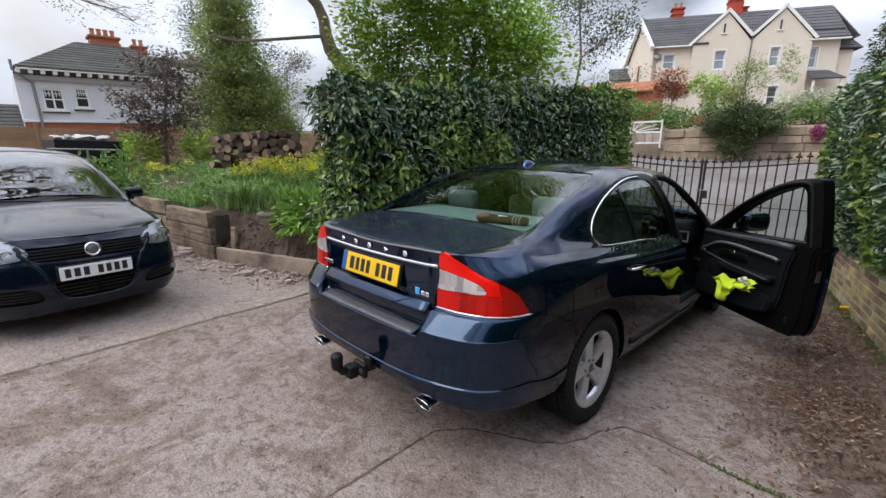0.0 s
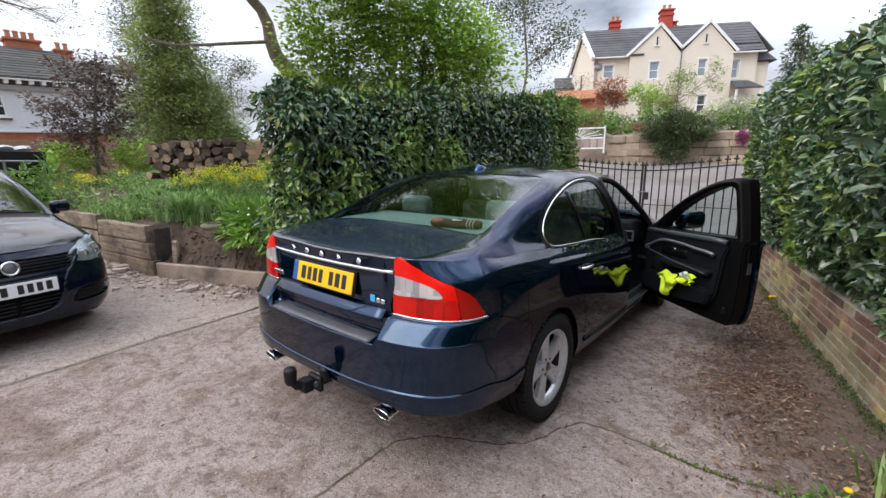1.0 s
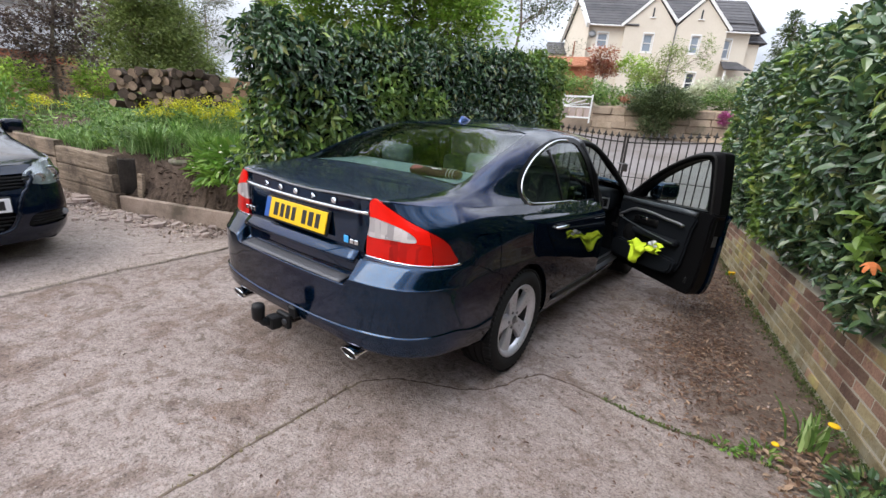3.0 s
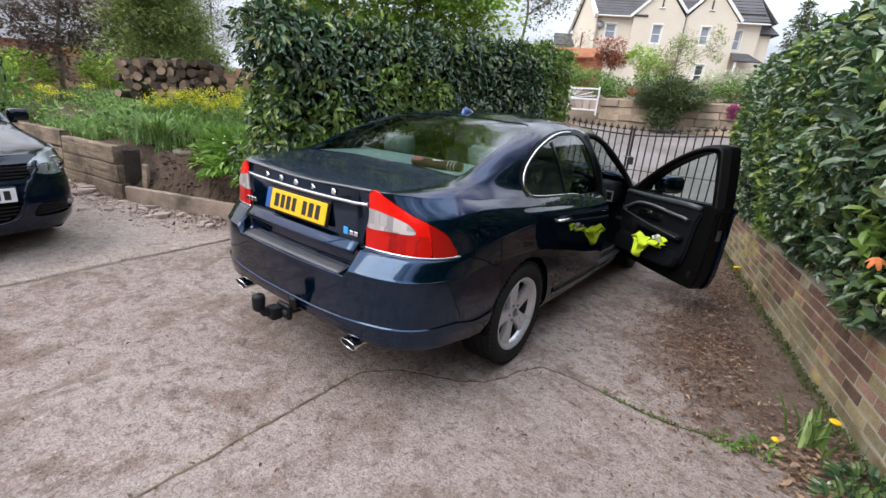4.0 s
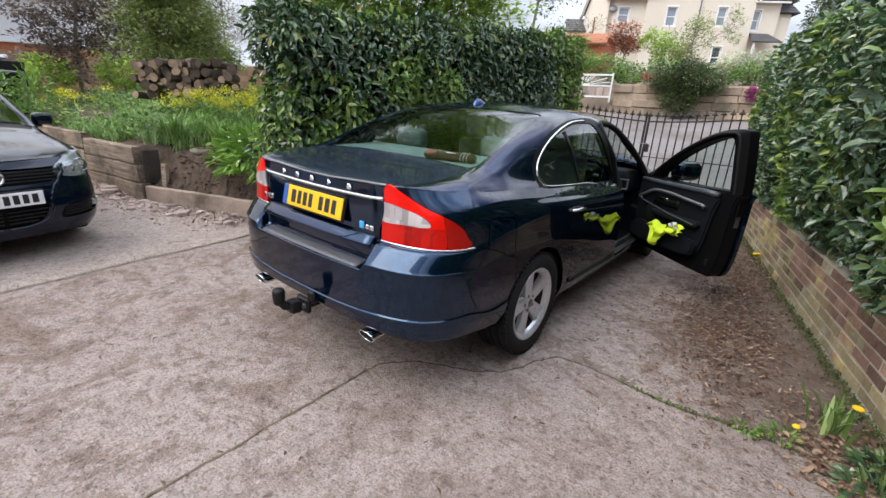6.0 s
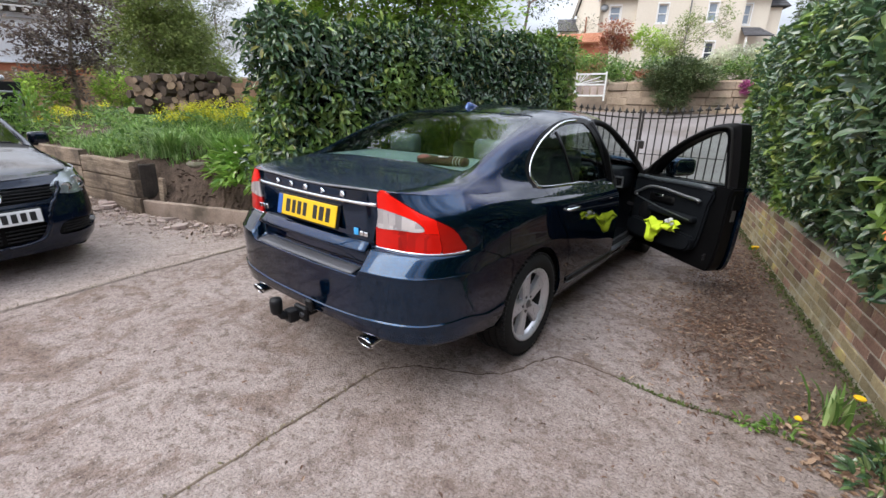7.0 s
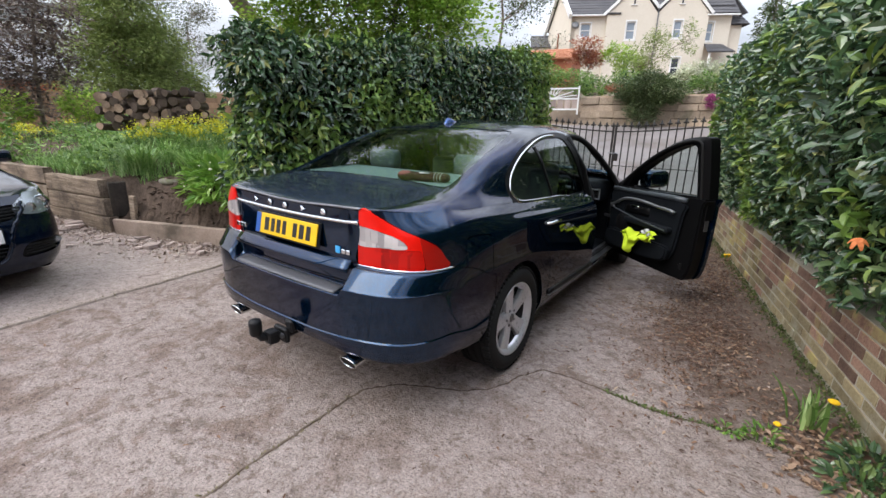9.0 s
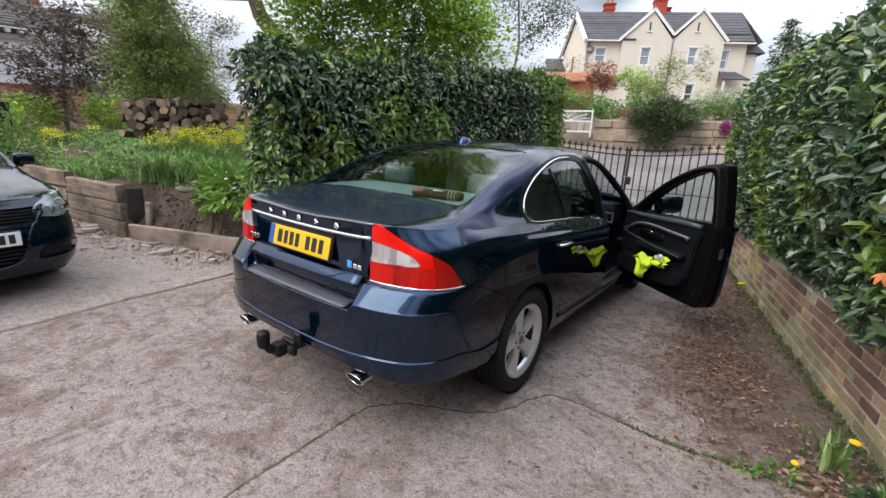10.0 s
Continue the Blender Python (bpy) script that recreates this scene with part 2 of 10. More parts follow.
def concrete(name, wear=1.0, lift=1.0):
    """Weathered concrete: brushed grain, exposed aggregate, brown patches where the skin has gone, leaf stains towards the brick wall."""
    m, nt, p = base_mat(name)
    tc = nt.nodes.new("ShaderNodeTexCoord")
    vec = tc.outputs["Object"]
    cloud = noise_node(nt, vec, 0.7, 6, 0.6)
    patch = noise_node(nt, vec, 2.3, 12, 0.72, 0.8)
    mid = noise_node(nt, vec, 14, 8, 0.75, 0.3)
    fine = noise_node(nt, vec, 85, 5, 0.7)
    base = ramp_node(nt, cloud.outputs["Fac"], [(0.35, (0.282 * lift, 0.228 * lift, 0.206 * lift)), (0.65, (0.352 * lift, 0.294 * lift, 0.268 * lift))])
    worn = ramp_node(nt, patch.outputs["Fac"], [(0.50, (0, 0, 0)), (0.565, (0.6 * wear,) * 3), (0.68, (0.95 * wear,) * 3)])
    col = mix_node(nt, worn.outputs["Color"], base.outputs["Color"], (0.176, 0.122, 0.096))
    # scuffed skin: ragged darker flecks drawn out across the bays
    lay = nt.nodes.new("ShaderNodeMapping")
    lay.inputs["Rotation"].default_value = (0, 0, radians(-38))
    lay.inputs["Scale"].default_value = (0.95, 1.2, 1.0)
    link(nt, vec, lay.inputs["Vector"])
    scuff = noise_node(nt, lay.outputs["Vector"], 6.5, 12, 0.78, 0.4)
    sc = ramp_node(nt, scuff.outputs["Fac"], [(0.535, (0, 0, 0)), (0.575, (0.55 * wear,) * 3), (0.66, (0.75 * wear,) * 3)])
    col = mix_node(nt, sc.outputs["Color"], col, (0.160, 0.122, 0.102))
    pale = ramp_node(nt, scuff.outputs["Fac"], [(0.27, (0.5, 0.5, 0.5)), (0.38, (0, 0, 0))])
    col = mix_node(nt, pale.outputs["Color"], col, (0.41, 0.352, 0.322))
    lum = ramp_node(nt, mid.outputs["Fac"], [(0.33, (0.70, 0.68, 0.66)), (0.5, (1, 1, 1)), (0.67, (1.16, 1.15, 1.15))])
    col = mix_node(nt, 1.0, col, lum.outputs["Color"], "MULTIPLY")
    grain = ramp_node(nt, fine.outputs["Fac"], [(0.30, (0.34, 0.32, 0.30)), (0.47, (1, 1, 1)), (0.70, (1.30, 1.29, 1.28))])
    col = mix_node(nt, 1.0, col, grain.outputs["Color"], "MULTIPLY")
    # pits where the skin has broken
    pit = noise_node(nt, vec, 34, 3, 0.55, 0.6)
    pt = ramp_node(nt, pit.outputs["Fac"], [(0.33, (0.62, 0.59, 0.57)), (0.45, (1, 1, 1)), (0.58, (1, 1, 1)), (0.70, (1.22, 1.22, 1.21))])
    col = mix_node(nt, 1.0, col, pt.outputs["Color"], "MULTIPLY")
    # brush marks left across the bay
    brush = nt.nodes.new("ShaderNodeMapping")
    brush.inputs["Rotation"].default_value = (0, 0, radians(24))
    brush.inputs["Scale"].default_value = (5.0, 70.0, 1.0)
    link(nt, vec, brush.inputs["Vector"])
    streak = noise_node(nt, brush.outputs["Vector"], 1.0, 4, 0.6)
    st = ramp_node(nt, streak.outputs["Fac"], [(0.35, (0.95, 0.95, 0.95)), (0.65, (1.04, 1.04, 1.04))])
    col = mix_node(nt, 1.0, col, st.outputs["Color"], "MULTIPLY")
    # small brown patches of flaked skin
    flake = noise_node(nt, vec, 5.5, 5, 0.6, 0.5)
    fl = ramp_node(nt, flake.outputs["Fac"], [(0.62, (0, 0, 0)), (0.66, (0.55, 0.55, 0.55))])
    col = mix_node(nt, fl.outputs["Color"], col, (0.125, 0.082, 0.062))
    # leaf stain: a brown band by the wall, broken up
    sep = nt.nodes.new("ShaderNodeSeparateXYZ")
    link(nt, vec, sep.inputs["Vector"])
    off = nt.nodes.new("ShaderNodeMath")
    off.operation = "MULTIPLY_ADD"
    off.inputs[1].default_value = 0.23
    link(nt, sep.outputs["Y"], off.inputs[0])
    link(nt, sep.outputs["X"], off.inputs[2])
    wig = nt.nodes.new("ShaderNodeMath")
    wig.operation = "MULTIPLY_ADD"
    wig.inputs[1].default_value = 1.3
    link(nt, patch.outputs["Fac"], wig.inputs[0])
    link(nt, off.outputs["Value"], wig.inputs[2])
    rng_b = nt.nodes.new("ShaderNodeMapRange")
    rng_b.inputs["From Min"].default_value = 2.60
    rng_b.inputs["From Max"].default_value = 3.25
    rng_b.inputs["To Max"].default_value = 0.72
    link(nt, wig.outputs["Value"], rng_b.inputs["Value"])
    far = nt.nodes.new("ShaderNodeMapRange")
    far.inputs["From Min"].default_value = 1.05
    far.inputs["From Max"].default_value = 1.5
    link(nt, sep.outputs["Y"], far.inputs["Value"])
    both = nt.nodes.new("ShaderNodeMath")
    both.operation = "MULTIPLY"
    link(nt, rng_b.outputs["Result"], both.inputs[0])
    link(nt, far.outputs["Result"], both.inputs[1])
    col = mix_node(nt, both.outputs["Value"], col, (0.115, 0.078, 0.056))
    vo = nt.nodes.new("ShaderNodeTexVoronoi")
    vo.inputs["Scale"].default_value = 75
    link(nt, vec, vo.inputs["Vector"])
    chips = ramp_node(nt, vo.outputs["Distance"], [(0.12, (1, 1, 1)), (0.30, (0, 0, 0))])
    pick = nt.nodes.new("ShaderNodeSeparateColor")
    link(nt, vo.outputs["Color"], pick.inputs["Color"])
    some = ramp_node(nt, pick.outputs["Red"], [(0.80, (0, 0, 0)), (0.95, (0.8, 0.8, 0.8))])
    chip = mix_node(nt, 1.0, chips.outputs["Color"], some.outputs["Color"], "MULTIPLY")
    col = mix_node(nt, chip, col, (0.50, 0.46, 0.43))
    # dark and rusty grit bedded in the skin
    vg = nt.nodes.new("ShaderNodeTexVoronoi")
    vg.inputs["Scale"].default_value = 105
    link(nt, vec, vg.inputs["Vector"])
    spot = ramp_node(nt, vg.outputs["Distance"], [(0.16, (1, 1, 1)), (0.36, (0, 0, 0))])
    gp = nt.nodes.new("ShaderNodeSeparateColor")
    link(nt, vg.outputs["Color"], gp.inputs["Color"])
    few = ramp_node(nt, gp.outputs["Green"], [(0.70, (0, 0, 0)), (0.90, (0.85, 0.85, 0.85))])
    grit = mix_node(nt, 1.0, spot.outputs["Color"], few.outputs["Color"], "MULTIPLY")
    hue = ramp_node(nt, gp.outputs["Blue"], [(0.3, (0.075, 0.058, 0.050)), (0.9, (0.17, 0.090, 0.068))])
    col = mix_node(nt, grit, col, hue.outputs["Color"])
    link(nt, col, p.inputs["Base Color"])
    p.inputs["Roughness"].default_value = 0.88
    p.inputs["Specular IOR Level"].default_value = 0.3
    hgt = mix_node(nt, 0.5, fine.outputs["Fac"], pit.outputs["Fac"])
    bump_node(nt, p, hgt, 1.0, 0.022)
    return m


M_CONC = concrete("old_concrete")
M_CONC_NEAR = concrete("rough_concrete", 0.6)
# smoother dusty bay; lift also paints its brighter open-sky light into the colour
M_CONC_DUSTY_LIT = concrete("dusty_lit_concrete", 0.2, 1.2)
M_SOIL = surface("soil", (0.034, 0.025, 0.020), (0.165, 0.120, 0.093), big=9, fine=45, rough=1.0, bump=1.0, dist=0.03, spec=0.1)
M_DIRT = surface("leafy_dirt", (0.12, 0.09, 0.065), (0.26, 0.20, 0.15), big=4, fine=60, rough=1.0, bump=0.9, dist=0.012)
M_JOINT = surface("joint_dirt", (0.080, 0.060, 0.044), (0.215, 0.162, 0.120), big=5, fine=70, rough=1.0, bump=0.9, dist=0.01)
M_DUST = surface("dusty_dirt", (0.19, 0.150, 0.122), (0.35, 0.290, 0.250), big=5, fine=70, rough=1.0, bump=0.9, dist=0.01)
M_ROAD = surface("worn_tarmac", (0.15, 0.13, 0.125), (0.24, 0.215, 0.205), big=0.6, fine=60, rough=0.9, bump=0.3, stain=(0.12, 0.095, 0.08), stain_scale=0.5)
M_BRICK = surface("wall_brick", (0.12, 0.062, 0.046), (0.38, 0.235, 0.170), big=4, fine=70, rough=0.92, bump=0.7, dist=0.006, vary=0.5,
                  stain=(0.40, 0.345, 0.13), stain_scale=1.5, stain_cut=(0.50, 0.62), whole=True)
M_BRICK_LICHEN = surface("lichened_brick", (0.185, 0.135, 0.070), (0.41, 0.345, 0.205), big=5, fine=70, rough=0.95, bump=0.7, dist=0.006, vary=0.28,
                         stain=(0.42, 0.39, 0.30), stain_scale=4.0, stain_cut=(0.52, 0.66), whole=True)
M_MORTAR = surface("mortar", (0.33, 0.295, 0.23), (0.56, 0.51, 0.425), big=3, fine=80, rough=0.95, bump=0.6, stain=(0.25, 0.25, 0.11), stain_scale=2.0)
M_STONE = surface("garden_stone", (0.24, 0.18, 0.13), (0.52, 0.41, 0.31), big=2.2, fine=22, rough=0.95, bump=0.9, dist=0.03, vary=0.3, stain=(0.16, 0.15, 0.10), stain_scale=1.2, stain_cut=(0.52, 0.68), whole=True)
M_FLAG = surface("broken_flag", (0.27, 0.20, 0.175), (0.48, 0.39, 0.35), big=3, fine=40, rough=0.9, bump=0.5, vary=0.25)


def old_timber(name):
    """Grey-brown weathered timber: grain along local x, dark wet stains, pale dry streaks."""
    m, nt, p = base_mat(name)
    tc = nt.nodes.new("ShaderNodeTexCoord")
    mp = nt.nodes.new("ShaderNodeMapping")
    mp.inputs["Scale"].default_value = (1.6, 26.0, 26.0)
    info = nt.nodes.new("ShaderNodeObjectInfo")
    off = nt.nodes.new("ShaderNodeMath")
    off.operation = "MULTIPLY"
    off.inputs[1].default_value = 40.0
    link(nt, info.outputs["Random"], off.inputs[0])
    link(nt, off.outputs["Value"], mp.inputs["Location"])
    link(nt, tc.outputs["Object"], mp.inputs["Vector"])
    grain = noise_node(nt, mp.outputs["Vector"], 1.0, 8, 0.7, 0.6)
    geo = nt.nodes.new("ShaderNodeNewGeometry")
    blot = noise_node(nt, geo.outputs["Position"], 2.6, 8, 0.7)
    fine = noise_node(nt, geo.outputs["Position"], 55, 4, 0.6)
    col = ramp_node(nt, grain.outputs["Fac"], [(0.30, (0.085, 0.062, 0.046)), (0.48, (0.21, 0.160, 0.118)), (0.70, (0.37, 0.295, 0.225))]).outputs["Color"]
    st = ramp_node(nt, blot.outputs["Fac"], [(0.44, (0, 0, 0)), (0.62, (0.85, 0.85, 0.85))])
    col = mix_node(nt, st.outputs["Color"], col, (0.070, 0.054, 0.042))
    fr = ramp_node(nt, fine.outputs["Fac"], [(0.3, (0.7, 0.7, 0.7)), (0.6, (1.1, 1.1, 1.1))])
    col = mix_node(nt, 1.0, col, fr.outputs["Color"], "MULTIPLY")
    mr = nt.nodes.new("ShaderNodeMapRange")
    mr.inputs["To Min"].default_value = 1.0
    mr.inputs["To Max"].default_value = 1.65
    link(nt, info.outputs["Random"], mr.inputs["Value"])
    hs = nt.nodes.new("ShaderNodeHueSaturation")
    link(nt, mr.outputs["Result"], hs.inputs["Value"])
    link(nt, col, hs.inputs["Color"])
    link(nt, hs.outputs["Color"], p.inputs["Base Color"])
    p.inputs["Roughness"].default_value = 0.9
    p.inputs["Specular IOR Level"].default_value = 0.25
    bump_node(nt, p, grain.outputs["Fac"], 0.8, 0.008)
    return m


M_SLEEPER = old_timber("weathered_timber")
M_MOSSY = surface("mossy_stone", (0.12, 0.11, 0.085), (0.27, 0.24, 0.19), big=6, fine=50, rough=0.95, bump=0.6, dist=0.006, stain=(0.09, 0.11, 0.04), stain_scale=4)
M_BOARD = surface("pale_board", (0.25, 0.185, 0.145), (0.47, 0.370, 0.305), big=3, fine=45, rough=0.95, bump=0.5, dist=0.004, stain=(0.12, 0.095, 0.07), stain_scale=1.5)
# end plank: its dark colour holds both wet timber and the shade there
M_WET_SHADED_WOOD = surface("soaked_shaded_timber", (0.018, 0.014, 0.011), (0.060, 0.046, 0.037), big=6, fine=50, rough=0.8, bump=0.6, dist=0.005)
M_IRON = surface("black_iron", (0.012, 0.011, 0.011), (0.035, 0.028, 0.024), big=6, fine=80, rough=0.55, bump=0.2, stain=(0.07, 0.035, 0.02), stain_scale=8, stain_cut=(0.6, 0.72))
M_BARK = surface("bark", (0.135, 0.105, 0.084), (0.351, 0.284, 0.230), big=4, fine=30, rough=1.0, bump=1.0, dist=0.02)
M_LOGEND = surface("cut_log_end", (0.16, 0.10, 0.065), (0.42, 0.30, 0.21), big=9, fine=60, rough=0.9, bump=0.4, vary=0.35)
M_LOG = surface("log_bark", (0.05, 0.036, 0.028), (0.14, 0.10, 0.075), big=5, fine=40, rough=1.0, bump=0.9, dist=0.01, vary=0.3)
M_LAUREL = leaf_mat("laurel_leaf", [(0.0, (0.022, 0.054, 0.022)), (0.45, (0.042, 0.094, 0.038)), (0.8, (0.074, 0.137, 0.053)), (0.94, (0.14, 0.195, 0.062)), (1.0, (0.28, 0.27, 0.075))], rough=0.27, spec=0.85, through=0.14)
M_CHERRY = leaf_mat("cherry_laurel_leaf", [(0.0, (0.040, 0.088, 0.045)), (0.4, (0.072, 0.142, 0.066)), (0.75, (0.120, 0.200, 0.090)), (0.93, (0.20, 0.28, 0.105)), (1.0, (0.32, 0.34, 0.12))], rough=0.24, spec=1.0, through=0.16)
M_LAUREL_B = leaf_mat("bright_laurel_leaf", [(0.0, (0.080, 0.155, 0.030)), (0.5, (0.155, 0.265, 0.048)), (0.85, (0.25, 0.36, 0.070)), (1.0, (0.38, 0.43, 0.105))], rough=0.33, spec=0.6, through=0.2)
# near-black, as the shade between the hedge leaves
M_CORE_SHADE = surface("hedge_inner_shade", (0.004, 0.007, 0.003), (0.012, 0.016, 0.007), big=6, fine=40, rough=1.0, bump=1.0, dist=0.03, spec=0.05)
M_MAPLE = leaf_mat("spring_leaf", [(0.0, (0.17, 0.30, 0.045)), (0.5, (0.31, 0.48, 0.080)), (0.85, (0.45, 0.60, 0.12)), (1.0, (0.58, 0.67, 0.20))], rough=0.5, through=0.68)
M_FEATHER = leaf_mat("feathery_leaf", [(0.0, (0.155, 0.215, 0.062)), (0.5, (0.24, 0.305, 0.095)), (1.0, (0.345, 0.395, 0.155))], rough=0.6, through=0.55)
M_PURPLE = leaf_mat("purple_leaf", [(0.0, (0.08, 0.06, 0.06)), (0.5, (0.16, 0.115, 0.11)), (1.0, (0.26, 0.22, 0.17))], rough=0.5, through=0.25)
M_DARKLEAF = leaf_mat("dark_leaf", [(0.0, (0.05, 0.085, 0.035)), (0.5, (0.09, 0.13, 0.05)), (1.0, (0.15, 0.19, 0.08))], rough=0.5, through=0.3)
M_TWIGLEAF = leaf_mat("grey_twig_leaf", [(0.0, (0.10, 0.11, 0.07)), (0.5, (0.17, 0.18, 0.12)), (1.0, (0.25, 0.26, 0.18))], rough=0.6, through=0.3)
M_RED = leaf_mat("red_shrub_leaf", [(0.0, (0.24, 0.07, 0.045)), (0.6, (0.40, 0.14, 0.09)), (1.0, (0.42, 0.26, 0.14))], rough=0.5, through=0.3)
M_PALE = leaf_mat("pale_shrub_leaf", [(0.0, (0.36, 0.40, 0.25)), (0.6, (0.55, 0.58, 0.42)), (1.0, (0.72, 0.73, 0.60))], rough=0.6, through=0.3)
M_YEW = leaf_mat("bush_needle", [(0.0, (0.05, 0.085, 0.032)), (0.6, (0.10, 0.145, 0.055)), (1.0, (0.18, 0.21, 0.09))], rough=0.6, through=0.1)
M_GRASS = leaf_mat("grass_blade", [(0.0, (0.112, 0.225, 0.062)), (0.6, (0.225, 0.375, 0.112)), (1.0, (0.400, 0.525, 0.237))], rough=0.45, through=0.35)
M_STRAP = leaf_mat("strap_leaf", [(0.0, (0.11, 0.23, 0.055)), (0.6, (0.22, 0.38, 0.10)), (1.0, (0.41, 0.54, 0.22))], rough=0.4, through=0.3)
M_BULB = leaf_mat("bulb_leaf", [(0.0, (0.15, 0.25, 0.11)), (0.6, (0.27, 0.39, 0.19)), (1.0, (0.47, 0.57, 0.34))], rough=0.4, through=0.3)
M_GCOVER = leaf_mat("ground_cover_leaf", [(0.0, (0.06, 0.13, 0.032)), (0.5, (0.145, 0.265, 0.060)), (1.0, (0.29, 0.42, 0.115))], rough=0.5, through=0.3)
M_HELL = leaf_mat("herb_leaf", [(0.0, (0.10, 0.22, 0.035)), (0.5, (0.17, 0.32, 0.05)), (1.0, (0.28, 0.42, 0.09))], rough=0.45, through=0.3)
M_YELLOW = leaf_mat("yellow_bract", [(0.0, (0.40, 0.42, 0.02)), (0.6, (0.62, 0.60, 0.03)), (1.0, (0.76, 0.70, 0.06))], rough=0.6, through=0.3)
M_PINK = leaf_mat("pink_flower", [(0.0, (0.28, 0.05, 0.17)), (1.0, (0.50, 0.16, 0.36))], rough=0.6, through=0.2)
M_DEADLEAF = leaf_mat("dead_leaf", [(0.0, (0.05, 0.024, 0.015)), (0.5, (0.125, 0.062, 0.038)), (0.9, (0.23, 0.135, 0.09)), (1.0, (0.38, 0.28, 0.21))], rough=0.8, through=0.0)
M_MOSS = leaf_mat("moss", [(0.0, (0.05, 0.075, 0.02)), (1.0, (0.11, 0.14, 0.04))], rough=0.9, through=0.1)
M_DANDY = plain("dandelion_yellow", (0.85, 0.52, 0.01), 0.8)
M_ORANGE = plain("orange_petal", (0.70, 0.22, 0.07), 0.7)
M_RENDER = surface("cream_render", (0.62, 0.555, 0.465), (0.72, 0.66, 0.565), big=0.5, fine=12, rough=0.95, bump=0.15)
M_WHITE = surface("white_render", (0.60, 0.62, 0.66), (0.72, 0.74, 0.78), big=0.5, fine=12, rough=0.95, bump=0.15)
M_UPVC = plain("white_frame", (0.78, 0.78, 0.77), 0.45)
M_SLATE = surface("dark_roof_tile", (0.05, 0.05, 0.055), (0.11, 0.105, 0.11), big=1.0, fine=14, rough=0.8, bump=0.4, vary=0.15)
M_EAVES = surface("grey_eaves_board", (0.30, 0.30, 0.32), (0.42, 0.42, 0.44), big=1.0, fine=14, rough=0.8, bump=0.2)
M_OLDSLATE = surface("lichened_slate", (0.034, 0.035, 0.034), (0.092, 0.090, 0.080), big=1.2, fine=10, rough=0.95, bump=0.4, vary=0.15)
M_REDBRICK = surface("red_brick_far", (0.26, 0.085, 0.045), (0.42, 0.16, 0.09), big=2, fine=12, rough=0.95, bump=0.3, vary=0.1)
M_CHIM = surface("painted_red_chimney", (0.36, 0.045, 0.03), (0.46, 0.09, 0.055), big=2, fine=12, rough=0.9, bump=0.3)
M_POT = surface("terracotta", (0.34, 0.14, 0.08), (0.48, 0.23, 0.14), big=3, fine=20, rough=0.9, bump=0.3)
M_PANTILE = surface("orange_pantile", (0.36, 0.14, 0.07), (0.50, 0.23, 0.13), big=1.0, fine=10, rough=0.9, bump=0.4, vary=0.12)
M_PANE = plain("window_pane_dark", (0.03, 0.035, 0.04), 0.06, 0.0, 0.6)
# upper panes: the pale sky they mirror is put into the glass colour
M_PANEB = plain("window_pane_sky_reflection", (0.26, 0.31, 0.37), 0.08, 0.0, 0.6)
M_FENCE = surface("larch_fence", (0.24, 0.14, 0.075), (0.40, 0.26, 0.16), big=2, fine=20, rough=0.9, bump=0.3, vary=0.18)
M_GALV = plain("galvanised_steel", (0.252, 0.258, 0.264), 0.5, 0.8)
M_BLACKP = plain("black_plastic", (0.010, 0.010, 0.011), 0.45, bump=0.1, spec=0.22)
M_RUBBER = plain("tyre_rubber", (0.013, 0.013, 0.013), 0.75, fine=90, vary=0.25, bump=0.2, spec=0.2)
M_CHROME = plain("chrome", (0.75, 0.76, 0.78), 0.12, 1.0)
M_ALLOY = plain("alloy_wheel", (0.60, 0.60, 0.63), 0.3, 0.6, vary=0.12)
M_STEEL = plain("dull_steel", (0.20, 0.20, 0.21), 0.42, 0.9, vary=0.2)
M_CREAM = plain("cream_petal", (0.70, 0.68, 0.52), 0.7)

# ---- ground ----
def ramp01(v, a, b):
    t = min(1.0, max(0.0, (v - a) / (b - a)))
    return t * t * (3 - 2 * t)


def ground_z(x, y):
    """Height of the ground sheet: level drive, a road that climbs past the gate, a terrace behind the stone wall."""
    left = 0.071 * min(max(0.0, -4.6 - x), 3.8) + 0.045 * max(0.0, min(-8.4 - x, 14.0))
    far = 0.2 * min(max(0.0, y - 6.9), 8.4) + 0.95 * ramp01(y, 15.35, 16.0) + 0.105 * min(max(0.0, y - 16.0), 24.0)
    return -0.035 + left + far


def ground_sheet():
    xs = [-900, -400, -150, -70, -40, -28] + [v * 1.0 for v in range(-22, 13)] + [18, 30, 60, 150, 400, 900]
    ys = [-900, -400, -150, -60, -25, -12] + [v * 0.5 for v in range(-12, 14)] + [7 + 0.4 * k for k in range(0, 26)] + [18, 21, 25, 30, 36, 45, 70, 150, 400, 900]
    verts = [(x, y, ground_z(x, y)) for y in ys for x in xs]
    nx = len(xs)
    faces = [(j * nx + i, j * nx + i + 1, (j + 1) * nx + i + 1, (j + 1) * nx + i) for j in range(len(ys) - 1) for i in range(nx - 1)]
    ob = mesh_ob("ground", verts, faces, M_DIRT)
    return tagged(ob, "bare brown earth with leaf litter round the drive", "ground", kind="structure")


ground_sheet()


